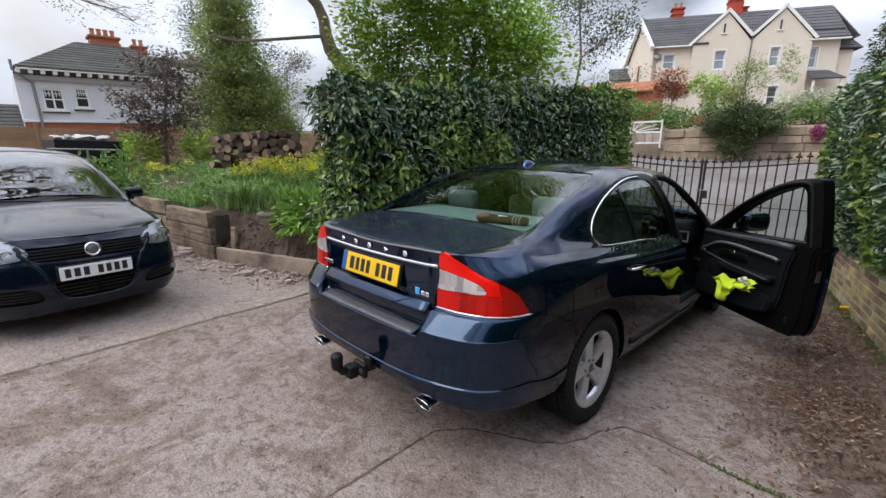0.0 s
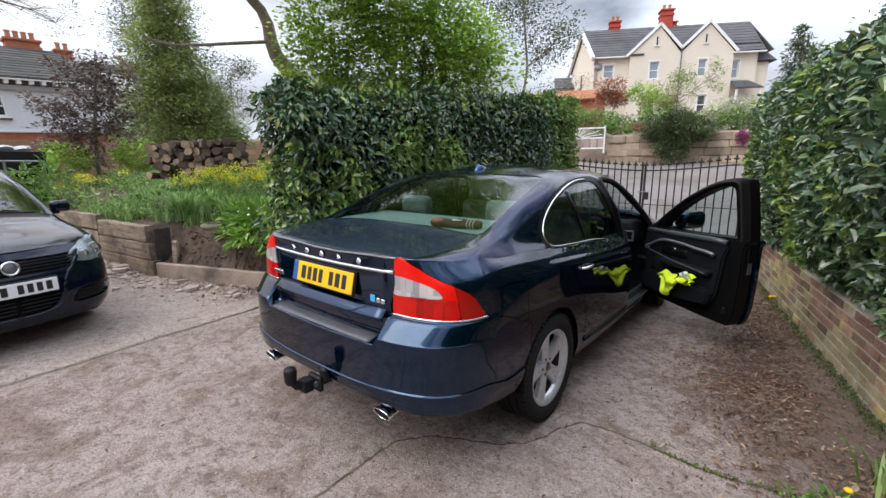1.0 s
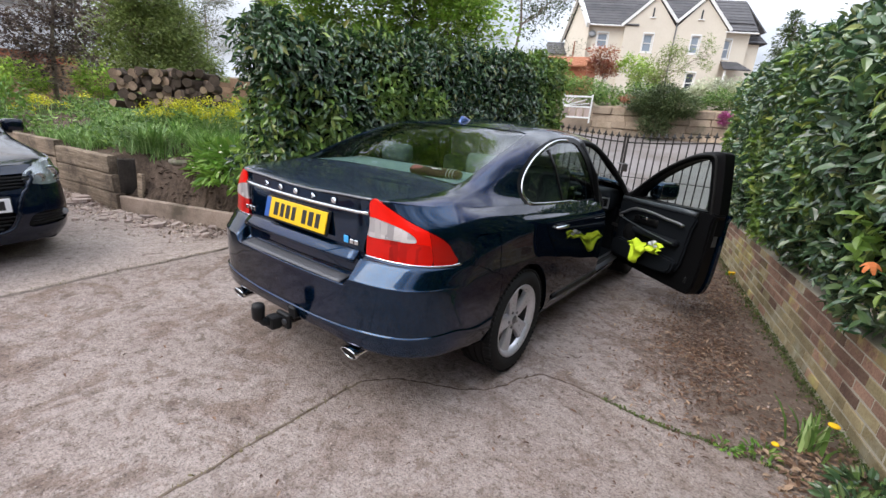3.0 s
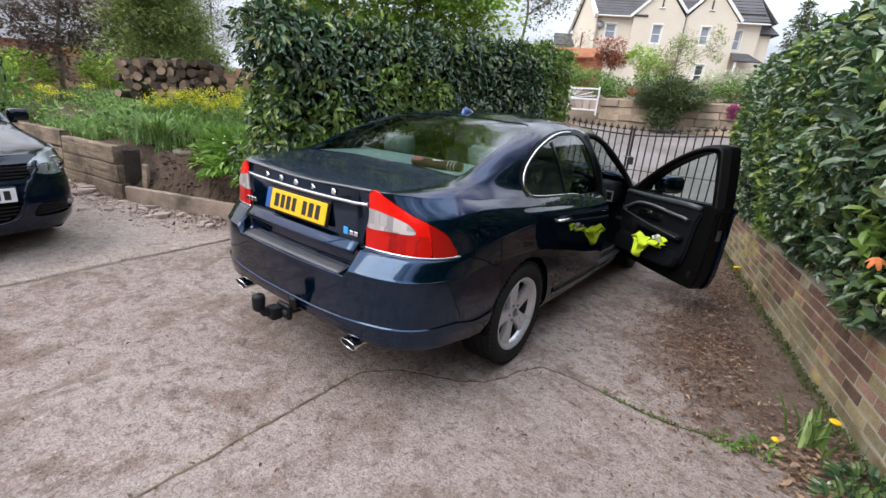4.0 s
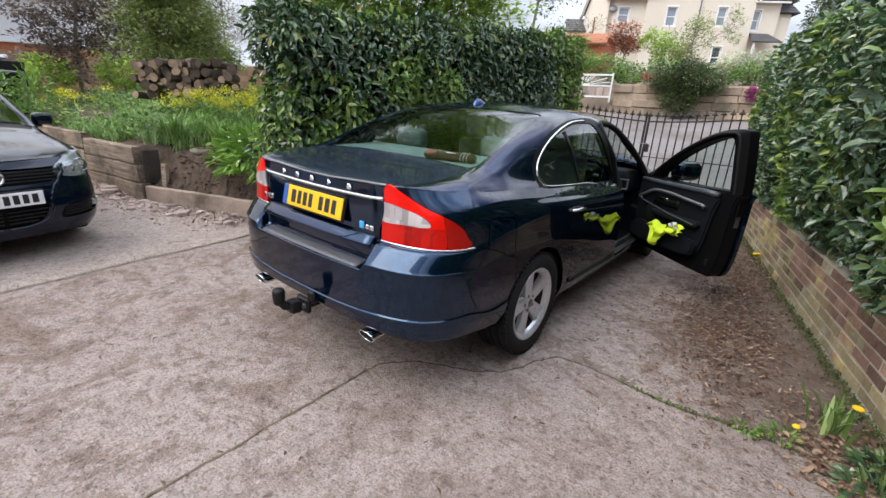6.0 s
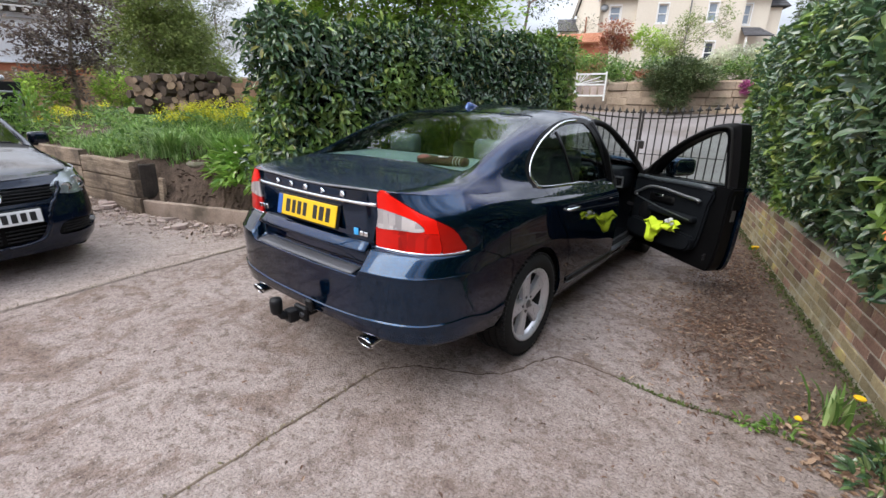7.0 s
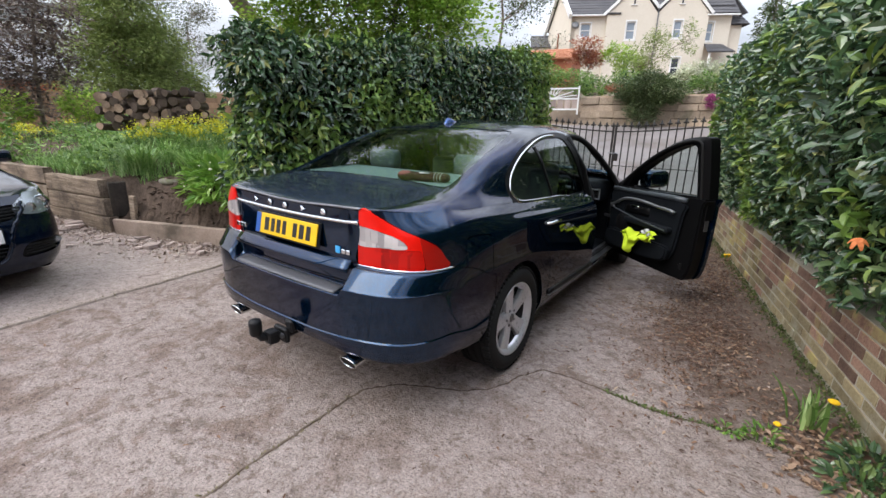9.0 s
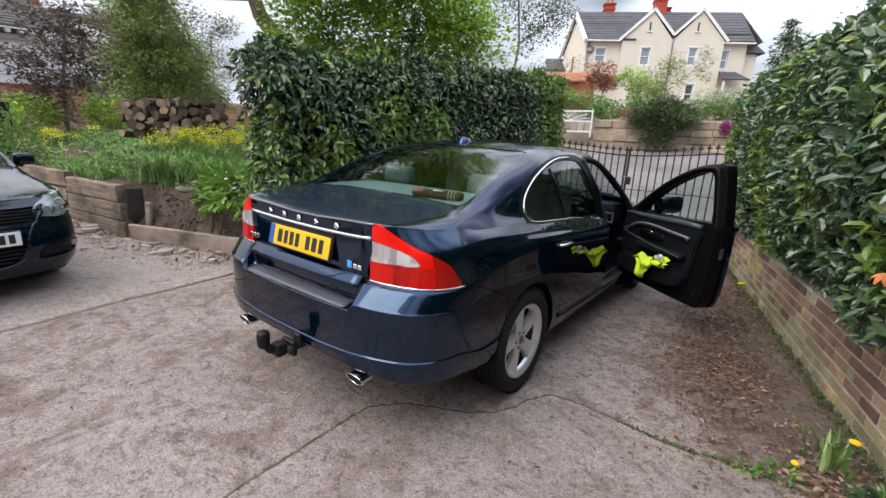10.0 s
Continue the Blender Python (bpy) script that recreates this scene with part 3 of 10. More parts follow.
def road_beyond():
    verts, faces = [], []
    xs = [-14 + k for k in range(0, 27)]
    ys = [6.6 + 0.4 * k for k in range(0, 22)]
    for y in ys:
        for x in xs:
            verts.append((x, y, ground_z(x, y) + 0.02))
    nx = len(xs)
    for j in range(len(ys) - 1):
        for i in range(nx - 1):
            faces.append((j * nx + i, j * nx + i + 1, (j + 1) * nx + i + 1, (j + 1) * nx + i))
    tagged(mesh_ob("road", verts, faces, M_ROAD), "pale worn tarmac lane rising beyond the gate", "road", kind="structure")


road_beyond()


def jag(points, step=0.12, amp=0.012, seed=3):
    """A polyline broken into short, uneven lengths, as a crack runs."""
    rng = random.Random(seed)
    out = []
    for (x0, y0), (x1, y1) in zip(points, points[1:]):
        n = max(1, int(math.hypot(x1 - x0, y1 - y0) / step))
        for k in range(n):
            t = k / n
            e = 0 if k == 0 else amp
            out.append((x0 + (x1 - x0) * t + rng.uniform(-e, e), y0 + (y1 - y0) * t + rng.uniform(-e, e)))
    out.append(points[-1])
    return out


def offset_line(line, d):
    """The line moved sideways by d, to its right."""
    out = []
    for i, (x, y) in enumerate(line):
        x0, y0 = line[max(0, i - 1)]
        x1, y1 = line[min(len(line) - 1, i + 1)]
        n = math.hypot(x1 - x0, y1 - y0) or 1
        out.append((x + d * (y1 - y0) / n, y - d * (x1 - x0) / n))
    return out


# cracks: along the near bay, across under the rear wheel, and the bay joint to the left
CRACK_LONG = jag([(0.42, -4.5), (0.40, -1.6), (0.375, -0.86), (0.36, -0.3), (0.35, 0.27)], seed=4, amp=0.01)
CRACK_ACROSS = jag([(0.35, 0.27), (0.47, 0.43), (0.65, 0.53), (0.80, 0.60), (0.92, 0.72), (1.0, 0.95), (1.09, 1.11), (1.25, 1.13), (1.45, 1.12), (1.82, 1.10), (2.12, 1.15), (2.75, 1.12)], seed=5, amp=0.014)
CRACK_LEFT = jag([(-2.05, -4.5), (-2.2, -1.4), (-2.25, -0.8), (-2.36, -0.13), (-2.47, 0.89), (-2.6, 1.5)], seed=6, amp=0.01)

drive = thing("driveway", "cracked old concrete driveway in three bays with mossy joints", "driveway", kind="structure")
near_bay = offset_line(CRACK_LONG, 0.007) + offset_line(CRACK_ACROSS, 0.005)[1:] + [(3.4, -0.6), (3.9, -4.5)]
far_bay = offset_line(CRACK_LEFT, 0.006) + [(-1.75, 7.0), (1.5, 7.0)] + [(2.02, 4.1), (2.40, 2.6), (2.72, 1.13)] + offset_line(CRACK_ACROSS, -0.005)[::-1] + offset_line(CRACK_LONG, -0.007)[::-1][1:]
left_bay = [(-9.5, -4.5)] + offset_line(CRACK_LEFT, -0.006) + [(-3.0, 1.32), (-4.85, 0.62), (-9.5, -0.05)]
for outline, top, mat in ((near_bay, 0.0, M_CONC_NEAR), (far_bay, -0.012, M_CONC)):
    part("slab", prism_bm(outline, -0.12, top), mat, drive)


def tilted_slab(outline):
    bm = prism_bm(outline, -0.12, 0.0)
    for v in bm.verts:
        v.co.z += ground_z(v.co.x, 0) + 0.035 - 0.004
    return bm


part("slab", tilted_slab(left_bay), M_CONC_DUSTY_LIT, drive, "smoother dusty concrete bay, colour lifted for its brighter light")


def moss_line(line, n, spread, seed, z=0.0, size=(0.008, 0.025)):
    rng = np.random.default_rng(seed)
    pts, dirs, sz = [], [], []
    for _ in range(n):
        k = rng.integers(0, len(line) - 1)
        t = rng.random()
        x = line[k][0] * (1 - t) + line[k + 1][0] * t + rng.normal(0, spread)
        y = line[k][1] * (1 - t) + line[k + 1][1] * t + rng.normal(0, spread)
        pts.append((x, y, z - 0.004))
        dirs.append((rng.normal(), rng.normal(), rng.uniform(0.4, 1.6)))
        sz.append(rng.uniform(*size))
    return np.array(pts), np.array(dirs), np.array(sz)


i_moss = [k for k, p in enumerate(CRACK_ACROSS) if p[0] > 1.35]
p_, d_, s_ = moss_line([CRACK_ACROSS[k] for k in i_moss], 1000, 0.011, 8)
tagged(leaf_cloud("moss", p_, d_, s_, 0.6, SMALL, SMALL_F, M_MOSS, seed=8), "green moss growing along the concrete joint", "moss", kind="stuff")


def joint_fill(line, name, label, width, seed, z=0.0, mat=None):
    """Dirt packed in a joint: a low uneven ridge that follows it."""
    rng = random.Random(seed)
    L, R = offset_line(line, -1.0), offset_line(line, 1.0)
    verts, faces = [], []
    for (x, y), (lx, ly), (rx, ry) in zip(line, L, R):
        a, b = width * rng.uniform(0.35, 1.2), width * rng.uniform(0.35, 1.2)
        verts += [(x + (lx - x) * a, y + (ly - y) * a, z - 0.016), (x + (lx - x) * a * 0.5, y + (ly - y) * a * 0.5, z + 0.003), (x + (rx - x) * b * 0.5, y + (ry - y) * b * 0.5, z + 0.003), (x + (rx - x) * b, y + (ry - y) * b, z - 0.016)]
    for k in range(len(line) - 1):
        for i in range(3):
            faces.append((4 * k + i, 4 * k + i + 1, 4 * k + 5 + i, 4 * k + 4 + i))
    tagged(mesh_ob(name, verts, faces, mat or M_SOIL), label, "joint", kind="structure")


fine_line = lambda ln, seed: jag(ln, step=0.03, amp=0.009, seed=seed)
joint_fill(jag(CRACK_ACROSS, step=0.02, amp=0.008, seed=31), "joint", "dark dirt packed in the cracked joint", 0.011, 12, -0.002)
joint_fill(fine_line(CRACK_LONG, 32), "joint", "brown dirt packed in the joint between bays", 0.013, 13, 0.0, M_JOINT)
M_DRYMOSS = leaf_mat("dry_moss", [(0.0, (0.10, 0.08, 0.045)), (0.6, (0.16, 0.135, 0.070)), (1.0, (0.25, 0.21, 0.125))], rough=0.9, through=0.1)
p_, d_, s_ = moss_line(CRACK_LONG, 700, 0.012, 18)
tagged(leaf_cloud("dry_moss", p_, d_, s_, 0.6, SMALL, SMALL_F, M_DRYMOSS, seed=18), "yellowish dry moss in the joint between the bays", "moss", kind="stuff")
joint_fill(fine_line(CRACK_LEFT, 33), "joint", "worn dirt-filled joint across the drive", 0.022, 14, 0.001, M_DUST)
p_, d_, s_ = moss_line(CRACK_LEFT, 500, 0.024, 28)
tagged(leaf_cloud("dry_moss", p_, d_, s_, 0.6, SMALL, SMALL_F, M_DRYMOSS, seed=28), "thin dry moss in the worn joint", "moss", kind="stuff")

# ---- the brick retaining wall beside the drive ----
WALL_DIR = Vector((-0.224, 0.9746, 0.0))


def wall_x(y):
    return 3.01 - 0.23 * y


def brick_wall():
    w = thing("wall_east", "low brick retaining wall, red-brown, stained yellow-green with lichen", "wall", kind="structure")
    y0, y1 = -2.6, 6.9
    a, b = Vector((wall_x(y0), y0, 0)), Vector((wall_x(y1), y1, 0))
    d = (b - a).normalized()
    right = Vector((d.y, -d.x, 0))
    length = (b - a).length
    back = prism_bm([tuple((a + right * 0.004)[:2]), tuple((b + right * 0.004)[:2]), tuple((b + right * 0.215)[:2]), tuple((a + right * 0.215)[:2])], -0.06, 0.515)
    part("mortar", back, M_MORTAR, w, "pale sandy mortar")
    bm = box_bm(0.215, 0.1, 0.064, bevel=0.004)
    me = bpy.data.meshes.new("brick")
    bm.to_mesh(me)
    bm.free()
    me.materials.append(M_BRICK)
    mossy = me.copy()
    mossy.materials[0] = M_BRICK_LICHEN
    yaw = math.atan2(d.y, d.x)
    rng = random.Random(11)
    for c in range(7):
        n = int(length / 0.225)
        for k in range(n):
            p = a + d * (0.11 + k * 0.225 + (0.1125 if c % 2 else 0)) + right * (0.05 + rng.uniform(-0.004, 0.003))
            ob = new("brick", mossy if rng.random() < (0.92, 0.8, 0.6, 0.4, 0.22, 0.12, 0.2)[c] else me)
            ob.parent = w
            ob.matrix_basis = Matrix.Translation((p.x, p.y, 0.034 + c * 0.0745 + rng.uniform(-0.002, 0.002))) @ Matrix.Rotation(yaw + rng.uniform(-0.01, 0.01), 4, "Z")


# ---- the stone retaining wall across the lane ----
def stone_wall():
    w = thing("wall_far", "garden retaining wall of rough sandstone blocks across the lane", "wall", kind="structure")
    part("backing", box_bm(14.0, 0.35, 2.6, (3.2, 15.73, 1.35)), M_STONE, w)
    bm = box_bm(1, 1, 1, bevel=0.05, seg=1)
    me = bpy.data.meshes.new("stone")
    bm.to_mesh(me)
    bm.free()
    me.materials.append(M_STONE)
    rng = random.Random(5)
    z = 1.15
    for h in (0.22, 0.26, 0.24, 0.25, 0.22, 0.26):
        x = -3.85 + rng.uniform(0, 0.12)
        while x < 5.0:
            l = rng.uniform(0.35, 0.75)
            ob = new("stone", me)
            ob.parent = w
            top = 2.72 - 0.03 * (x + 4)
            if z + h < top + 0.12:
                ob.matrix_basis = Matrix.Translation((x + l / 2, 15.5 + rng.uniform(-0.05, 0.05), z + h / 2 + rng.uniform(-0.012, 0.012))) @ Matrix.Rotation(rng.uniform(-0.03, 0.03), 4, "Y") @ Matrix.Diagonal((l - 0.004, 0.3, h * rng.uniform(0.93, 1.02), 1))
            else:
                bpy.data.objects.remove(ob)
            x += l
        z += h


# ---- sleepers, stake, rubble and the raised bed ----
CORNER = Vector((-4.9, 0.70, 0))
TALL_DIR = Vector((-1.82, -0.27, 0)).normalized()
LOW_DIR = Vector((1.75, 0.68, 0)).normalized()


def timber(length, h, w, seed):
    """A worn baulk along +x from the origin, with its base at z = 0."""
    bm = bmesh.new()
    n = 14
    rings = []
    rng = random.Random(seed)
    for k in range(n + 1):
        x = length * k / n
        e = [rng.uniform(-0.004, 0.004) for _ in range(8)]
        c = 0.012
        ring = [(-w / 2 + c, 0), (w / 2 - c, 0), (w / 2, c), (w / 2, h - c), (w / 2 - c, h), (-w / 2 + c, h), (-w / 2, h - c), (-w / 2, c)]
        rings.append([bm.verts.new((x, y + e[i], z + e[-1 - i] * (0 if z < 0.02 else 1))) for i, (y, z) in enumerate(ring)])
    for a, b in zip(rings, rings[1:]):
        for k in range(8):
            bm.faces.new((a[k], b[k], b[(k + 1) % 8], a[(k + 1) % 8]))
    bm.faces.new(rings[0])
    bm.faces.new(rings[-1][::-1])
    bmesh.ops.recalc_face_normals(bm, faces=bm.faces)
    return bm


def sleepers():
    yaw = math.atan2(TALL_DIR.y, TALL_DIR.x)
    lay = [(-0.15, 0.0, 1.65), (1.52, 0.03, 2.3), (-0.09, 0.238, 1.49), (1.42, 0.265, 2.4), (-0.03, 0.476, 1.42), (1.41, 0.515, 2.4)]
    for k, (s, z, l) in enumerate(lay):
        ob = part("timber_sleeper", timber(l, 0.228, 0.11, 20 + k), M_SLEEPER)
        p = CORNER + TALL_DIR * s
        ob.matrix_world = Matrix.Translation((p.x, p.y, z + (0.03 if s > 1 else 0.0))) @ Matrix.Rotation(yaw, 4, "Z")
        tagged(ob, "grey weathered timber sleeper stacked as a bed edge", "sleeper", "stacked sleepers")
    yaw = math.atan2(LOW_DIR.y, LOW_DIR.x)
    ob = part("timber_board", timber(3.2, 0.25, 0.07, 31), M_BOARD)
    p = CORNER + LOW_DIR * 0.03
    ob.matrix_world = Matrix.Translation((p.x, p.y - 0.02, -0.045)) @ Matrix.Rotation(yaw, 4, "Z")
    tagged(ob, "low weathered timber board holding back the soil bank", "board")
    ob = part("timber_stake", box_bm(0.085, 0.05, 0.60, (0, 0, 0.30), 0.006), M_SLEEPER)
    p = CORNER + LOW_DIR * 0.30
    ob.matrix_world = Matrix.Translation((p.x - 0.06, p.y + 0.10, -0.10)) @ Matrix.Rotation(yaw, 4, "Z") @ Matrix.Rotation(0.1, 4, "Y")
    tagged(ob, "short wooden stake driven behind the board", "stake")
    ob = part("end_plank", timber(0.19, 0.47, 0.05, 37), M_WET_SHADED_WOOD)
    p = CORNER + LOW_DIR * 0.06
    ob.matrix_world = Matrix.Translation((p.x, p.y + 0.02, 0.21)) @ Matrix.Rotation(radians(84), 4, "Z") @ Matrix.Rotation(0.10, 4, "X")
    tagged(ob, "dark soaked plank closing the end of the sleepers, shade in its colour", "plank")


def bed_z(x, y):
    """Height of the raised bed: soil bank behind the boards, then a slope up to the log pile."""
    p = Vector((x, y, 0)) - CORNER
    if x < CORNER.x:
        n = Vector((TALL_DIR.y, -TALL_DIR.x, 0))
        if n.y < 0:
            n = -n
        d = p.dot(n)
        z = 0.66 + 0.17 * max(0.0, d)
    else:
        n = Vector((-LOW_DIR.y, LOW_DIR.x, 0))
        d = p.dot(n)
        z = 0.12 + 0.55 * ramp01(d, 0.02, 0.44) + 0.17 * max(0.0, d - 0.4)
    z = min(z, 1.35)
    return z + 0.035 * wob((x, y, 0), 1.8) + 0.02 * wob((x, y, 0), 6.0), d


def raised_bed():
    verts, faces, idx = [], [], {}
    nx, ny = 150, 90
    for j in range(ny):
        for i in range(nx):
            x = -14.5 + 12.9 * i / (nx - 1)
            edge = (CORNER + TALL_DIR * ((CORNER.x - x) / -TALL_DIR.x)).y if x < CORNER.x else (CORNER + LOW_DIR * ((x - CORNER.x) / LOW_DIR.x)).y
            y = edge + 0.03 + (j / (ny - 1)) ** 1.6 * 6.5
            z, d = bed_z(x, y)
            idx[i, j] = len(verts)
            verts.append((x, y, z if j else -0.05))
    for j in range(ny - 1):
        for i in range(nx - 1):
            faces.append((idx[i, j], idx[i + 1, j], idx[i + 1, j + 1], idx[i, j + 1]))
    tagged(mesh_ob("flower_bed", verts, faces, M_SOIL, smooth=True), "dark crumbly soil bank of a raised flower bed", "flower bed", kind="structure")


def rubble():
    rng = random.Random(17)
    for k in range(90):
        s = rng.uniform(-0.9, 1.9)
        base = CORNER + (LOW_DIR * s if s > 0 else TALL_DIR * -s)
        out = abs(rng.gauss(0.12, 0.22)) + 0.10
        x, y = base.x + rng.uniform(-0.1, 0.1) + 0.25 * out, base.y - out
        big = rng.random() < 0.08
        r = rng.uniform(0.09, 0.16) if big else rng.uniform(0.015, 0.06)
        n = rng.randint(5, 7)
        pts = [(r * rng.uniform(0.7, 1.15) * math.cos(6.283 * i / n), r * rng.uniform(0.55, 0.9) * math.sin(6.283 * i / n)) for i in range(n)]
        bm = prism_bm(pts, 0, rng.uniform(0.025, 0.05) if big else r * 0.7)
        bmesh.ops.bevel(bm, geom=bm.edges[:], offset=0.006, segments=1, affect="EDGES")
        ob = part("flagstone" if big else "rubble_stone", bm, M_FLAG, smooth=False)
        ob.matrix_world = Matrix.Translation((x, y, max(0, ground_z(x, y) + 0.031) - 0.004)) @ Euler((rng.uniform(-0.12, 0.12), rng.uniform(-0.12, 0.12), rng.uniform(0, 6))).to_matrix().to_4x4()
        tagged(ob, "broken pale flagstone lying at the foot of the boards" if big else "loose lump of stone rubble on the drive", "stone", "flagstones" if big else "rubble")


stone_wall()
sleepers()
raised_bed()
rubble()

# ---- hedges ----
def hedge(name, label, a, b, depth, z0, z1a, z1b, side, leaves, size, mat, mat_b, seed, bright=0.1, over=0.0, stem_in=0.25, pale_end=0.0, droop=0.25, wide=0.48, tufts=()):
    """A clipped laurel hedge whose seen face runs from a to b; it lies to that side ("left" or "right") of the line."""
    a, b = Vector((*a, 0)), Vector((*b, 0))
    d = (b - a).normalized()
    nrm = Vector((d.y, -d.x, 0)) * (1 if side == "left" else -1)
    L = (b - a).length
    root = thing(name, label, "hedge")
    rng = np.random.default_rng(seed)

    def at(u, w, z):
        """u along, w into the hedge from the face, z height; with a bulging, uneven skin."""
        p = a + d * u - nrm * w
        return p, z

    def top(u):
        return z1a + (z1b - z1a) * u / L

    def tuck(u, t):
        """How far the foot of the face stands back under the overhanging top."""
        return over * (1 - 0.55 * u / L) * min(1.0, 0.5 + u / 4.5) * max(0.0, 1 - t / 0.5) ** 1.2

    # inner mass: a solid core whose near-black colour stands for the hedge's inner shade
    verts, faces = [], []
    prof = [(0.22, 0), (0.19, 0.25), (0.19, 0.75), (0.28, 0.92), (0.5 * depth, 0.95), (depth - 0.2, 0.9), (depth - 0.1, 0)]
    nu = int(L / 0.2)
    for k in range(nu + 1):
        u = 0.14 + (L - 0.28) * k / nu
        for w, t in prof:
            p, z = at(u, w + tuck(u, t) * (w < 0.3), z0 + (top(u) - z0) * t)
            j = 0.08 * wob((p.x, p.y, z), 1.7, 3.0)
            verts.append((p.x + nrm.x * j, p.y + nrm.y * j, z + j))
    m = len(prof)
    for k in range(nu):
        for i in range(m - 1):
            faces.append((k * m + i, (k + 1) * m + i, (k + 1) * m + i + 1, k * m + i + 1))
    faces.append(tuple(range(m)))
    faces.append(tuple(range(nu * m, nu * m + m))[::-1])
    mesh_ob("inner_shade_mass", verts, faces, M_CORE_SHADE, root, "solid filler coloured as the shade inside the hedge")

    def bulge(p, z):
        return 0.10 * wob((p.x, p.y, z), 1.1, 5.0) + 0.08 * wob((p.x, p.y, z), 2.9, 1.0) + 0.03 * wob((p.x, p.y, z), 7.0, 2.0)

    # leaves on face, top, and both ends
    face_a, top_a, end_a = L * (z1a - z0), L * depth * 0.6, depth * (z1a - z0)
    tot = face_a + top_a + 2 * end_a
    P, W, N = [], [], []
    for kind, n in (("f", int(leaves * face_a / tot)), ("t", int(leaves * top_a / tot)), ("e", int(leaves * end_a / tot)), ("g", int(leaves * end_a / tot))):
        for _ in range(n):
            r = rng.random
            if kind == "f":
                u, t = r() * L, r()
                z = z0 + (top(u) - z0) * t
                w = tuck(u, t) + 0.24 * r() ** 1.3 + 0.12 * max(0, t - 0.88) / 0.12
                p, z = at(u, w, z)
                out = nrm
            elif kind == "t":
                u = r() * L
                w = 0.08 + r() * depth * 0.7
                p, z = at(u, w, top(u) - 0.10 * r() ** 1.5)
                out = Vector((0, 0, 1))
            else:
                u = (0.02 + 0.14 * r() ** 1.5)
                u = u if kind == "e" else L - u
                w = r() * depth
                p, z = at(u, w, z0 + (top(u) - z0) * r())
                out = -d if kind == "e" else d
            q = bulge(p, z)
            P.append((p.x + out.x * q, p.y + out.y * q, z + out.z * q))
            g = rng.normal(0, 0.7, 3)
            W.append((out.x * 0.45 + g[0], out.y * 0.45 + g[1], out.z * 0.3 - droop + g[2]))
            N.append((out.x * 0.8, out.y * 0.8, out.z * 0.8 + 0.55))
    P, W, N = np.array(P), np.array(W), np.array(N)
    S = rng.uniform(0.6, 1.15, len(P)) * size
    mask = np.array([wob(p, 1.3, 9.0) + rng.normal(0, 0.12) > 0.42 - bright for p in P])
    if pale_end:
        mask |= np.array([(Vector((p[0], p[1], 0)) - a).dot(d) < 0.55 + 0.3 * wob(p, 2.0, 3.0) and p[2] < 1.7 + 0.25 * wob(p, 1.5, 4.0) and rng.random() < pale_end for p in P])
    for tu, tz, tr in tufts:
        q = a + d * tu
        mask |= np.array([math.dist(p, (q.x, q.y, tz)) < tr * (0.75 + 0.5 * rng.random()) and rng.random() < 0.92 for p in P])
    for sel, mt, nm, lb in ((~mask, mat, "leaf_mass", "glossy dark green laurel leaves"), (mask, mat_b, "young_leaf_mass", "paler young laurel leaves")):
        if sel.sum():
            ob = leaf_cloud(nm, P[sel], W[sel], S[sel], wide, LEAF, LEAF_F, mt, root, seed + 1, 1.2, lb, N[sel])
            ob["kind"] = "stuff"
    # stems
    for k in range(int(L * 1.6)):
        u = rng.uniform(0.2, L - 0.2)
        p, z = at(u, rng.uniform(stem_in, depth - 0.2), 0)
        q = p + nrm * rng.uniform(-0.1, 0.15) + d * rng.uniform(-0.2, 0.2)
        part("stem", tube_bm([(p.x, p.y, -0.06), ((p.x + q.x) / 2 + 0.03, (p.y + q.y) / 2, z0 * 0.6 + 0.3), (q.x, q.y, z0 + 0.9)], [0.03, 0.024, 0.014], 6), M_BARK, root)
    return root


# patches of pale young growth: along the face, height, radius
TUFTS = ((1.45, 1.70, 0.38), (2.05, 1.58, 0.32), (5.25, 2.3, 0.62), (5.3, 1.6, 0.6), (5.35, 1.0, 0.5), (0.6, 1.25, 0.3))
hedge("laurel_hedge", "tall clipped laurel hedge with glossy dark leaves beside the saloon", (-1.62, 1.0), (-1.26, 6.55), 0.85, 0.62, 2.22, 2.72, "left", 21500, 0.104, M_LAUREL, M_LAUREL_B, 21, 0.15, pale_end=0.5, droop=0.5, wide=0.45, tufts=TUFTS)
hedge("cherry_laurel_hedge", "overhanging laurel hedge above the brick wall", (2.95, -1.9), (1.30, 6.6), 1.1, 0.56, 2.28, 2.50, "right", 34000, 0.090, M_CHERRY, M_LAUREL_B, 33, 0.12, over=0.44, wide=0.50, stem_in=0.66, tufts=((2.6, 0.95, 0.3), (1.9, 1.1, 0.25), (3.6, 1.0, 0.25)))

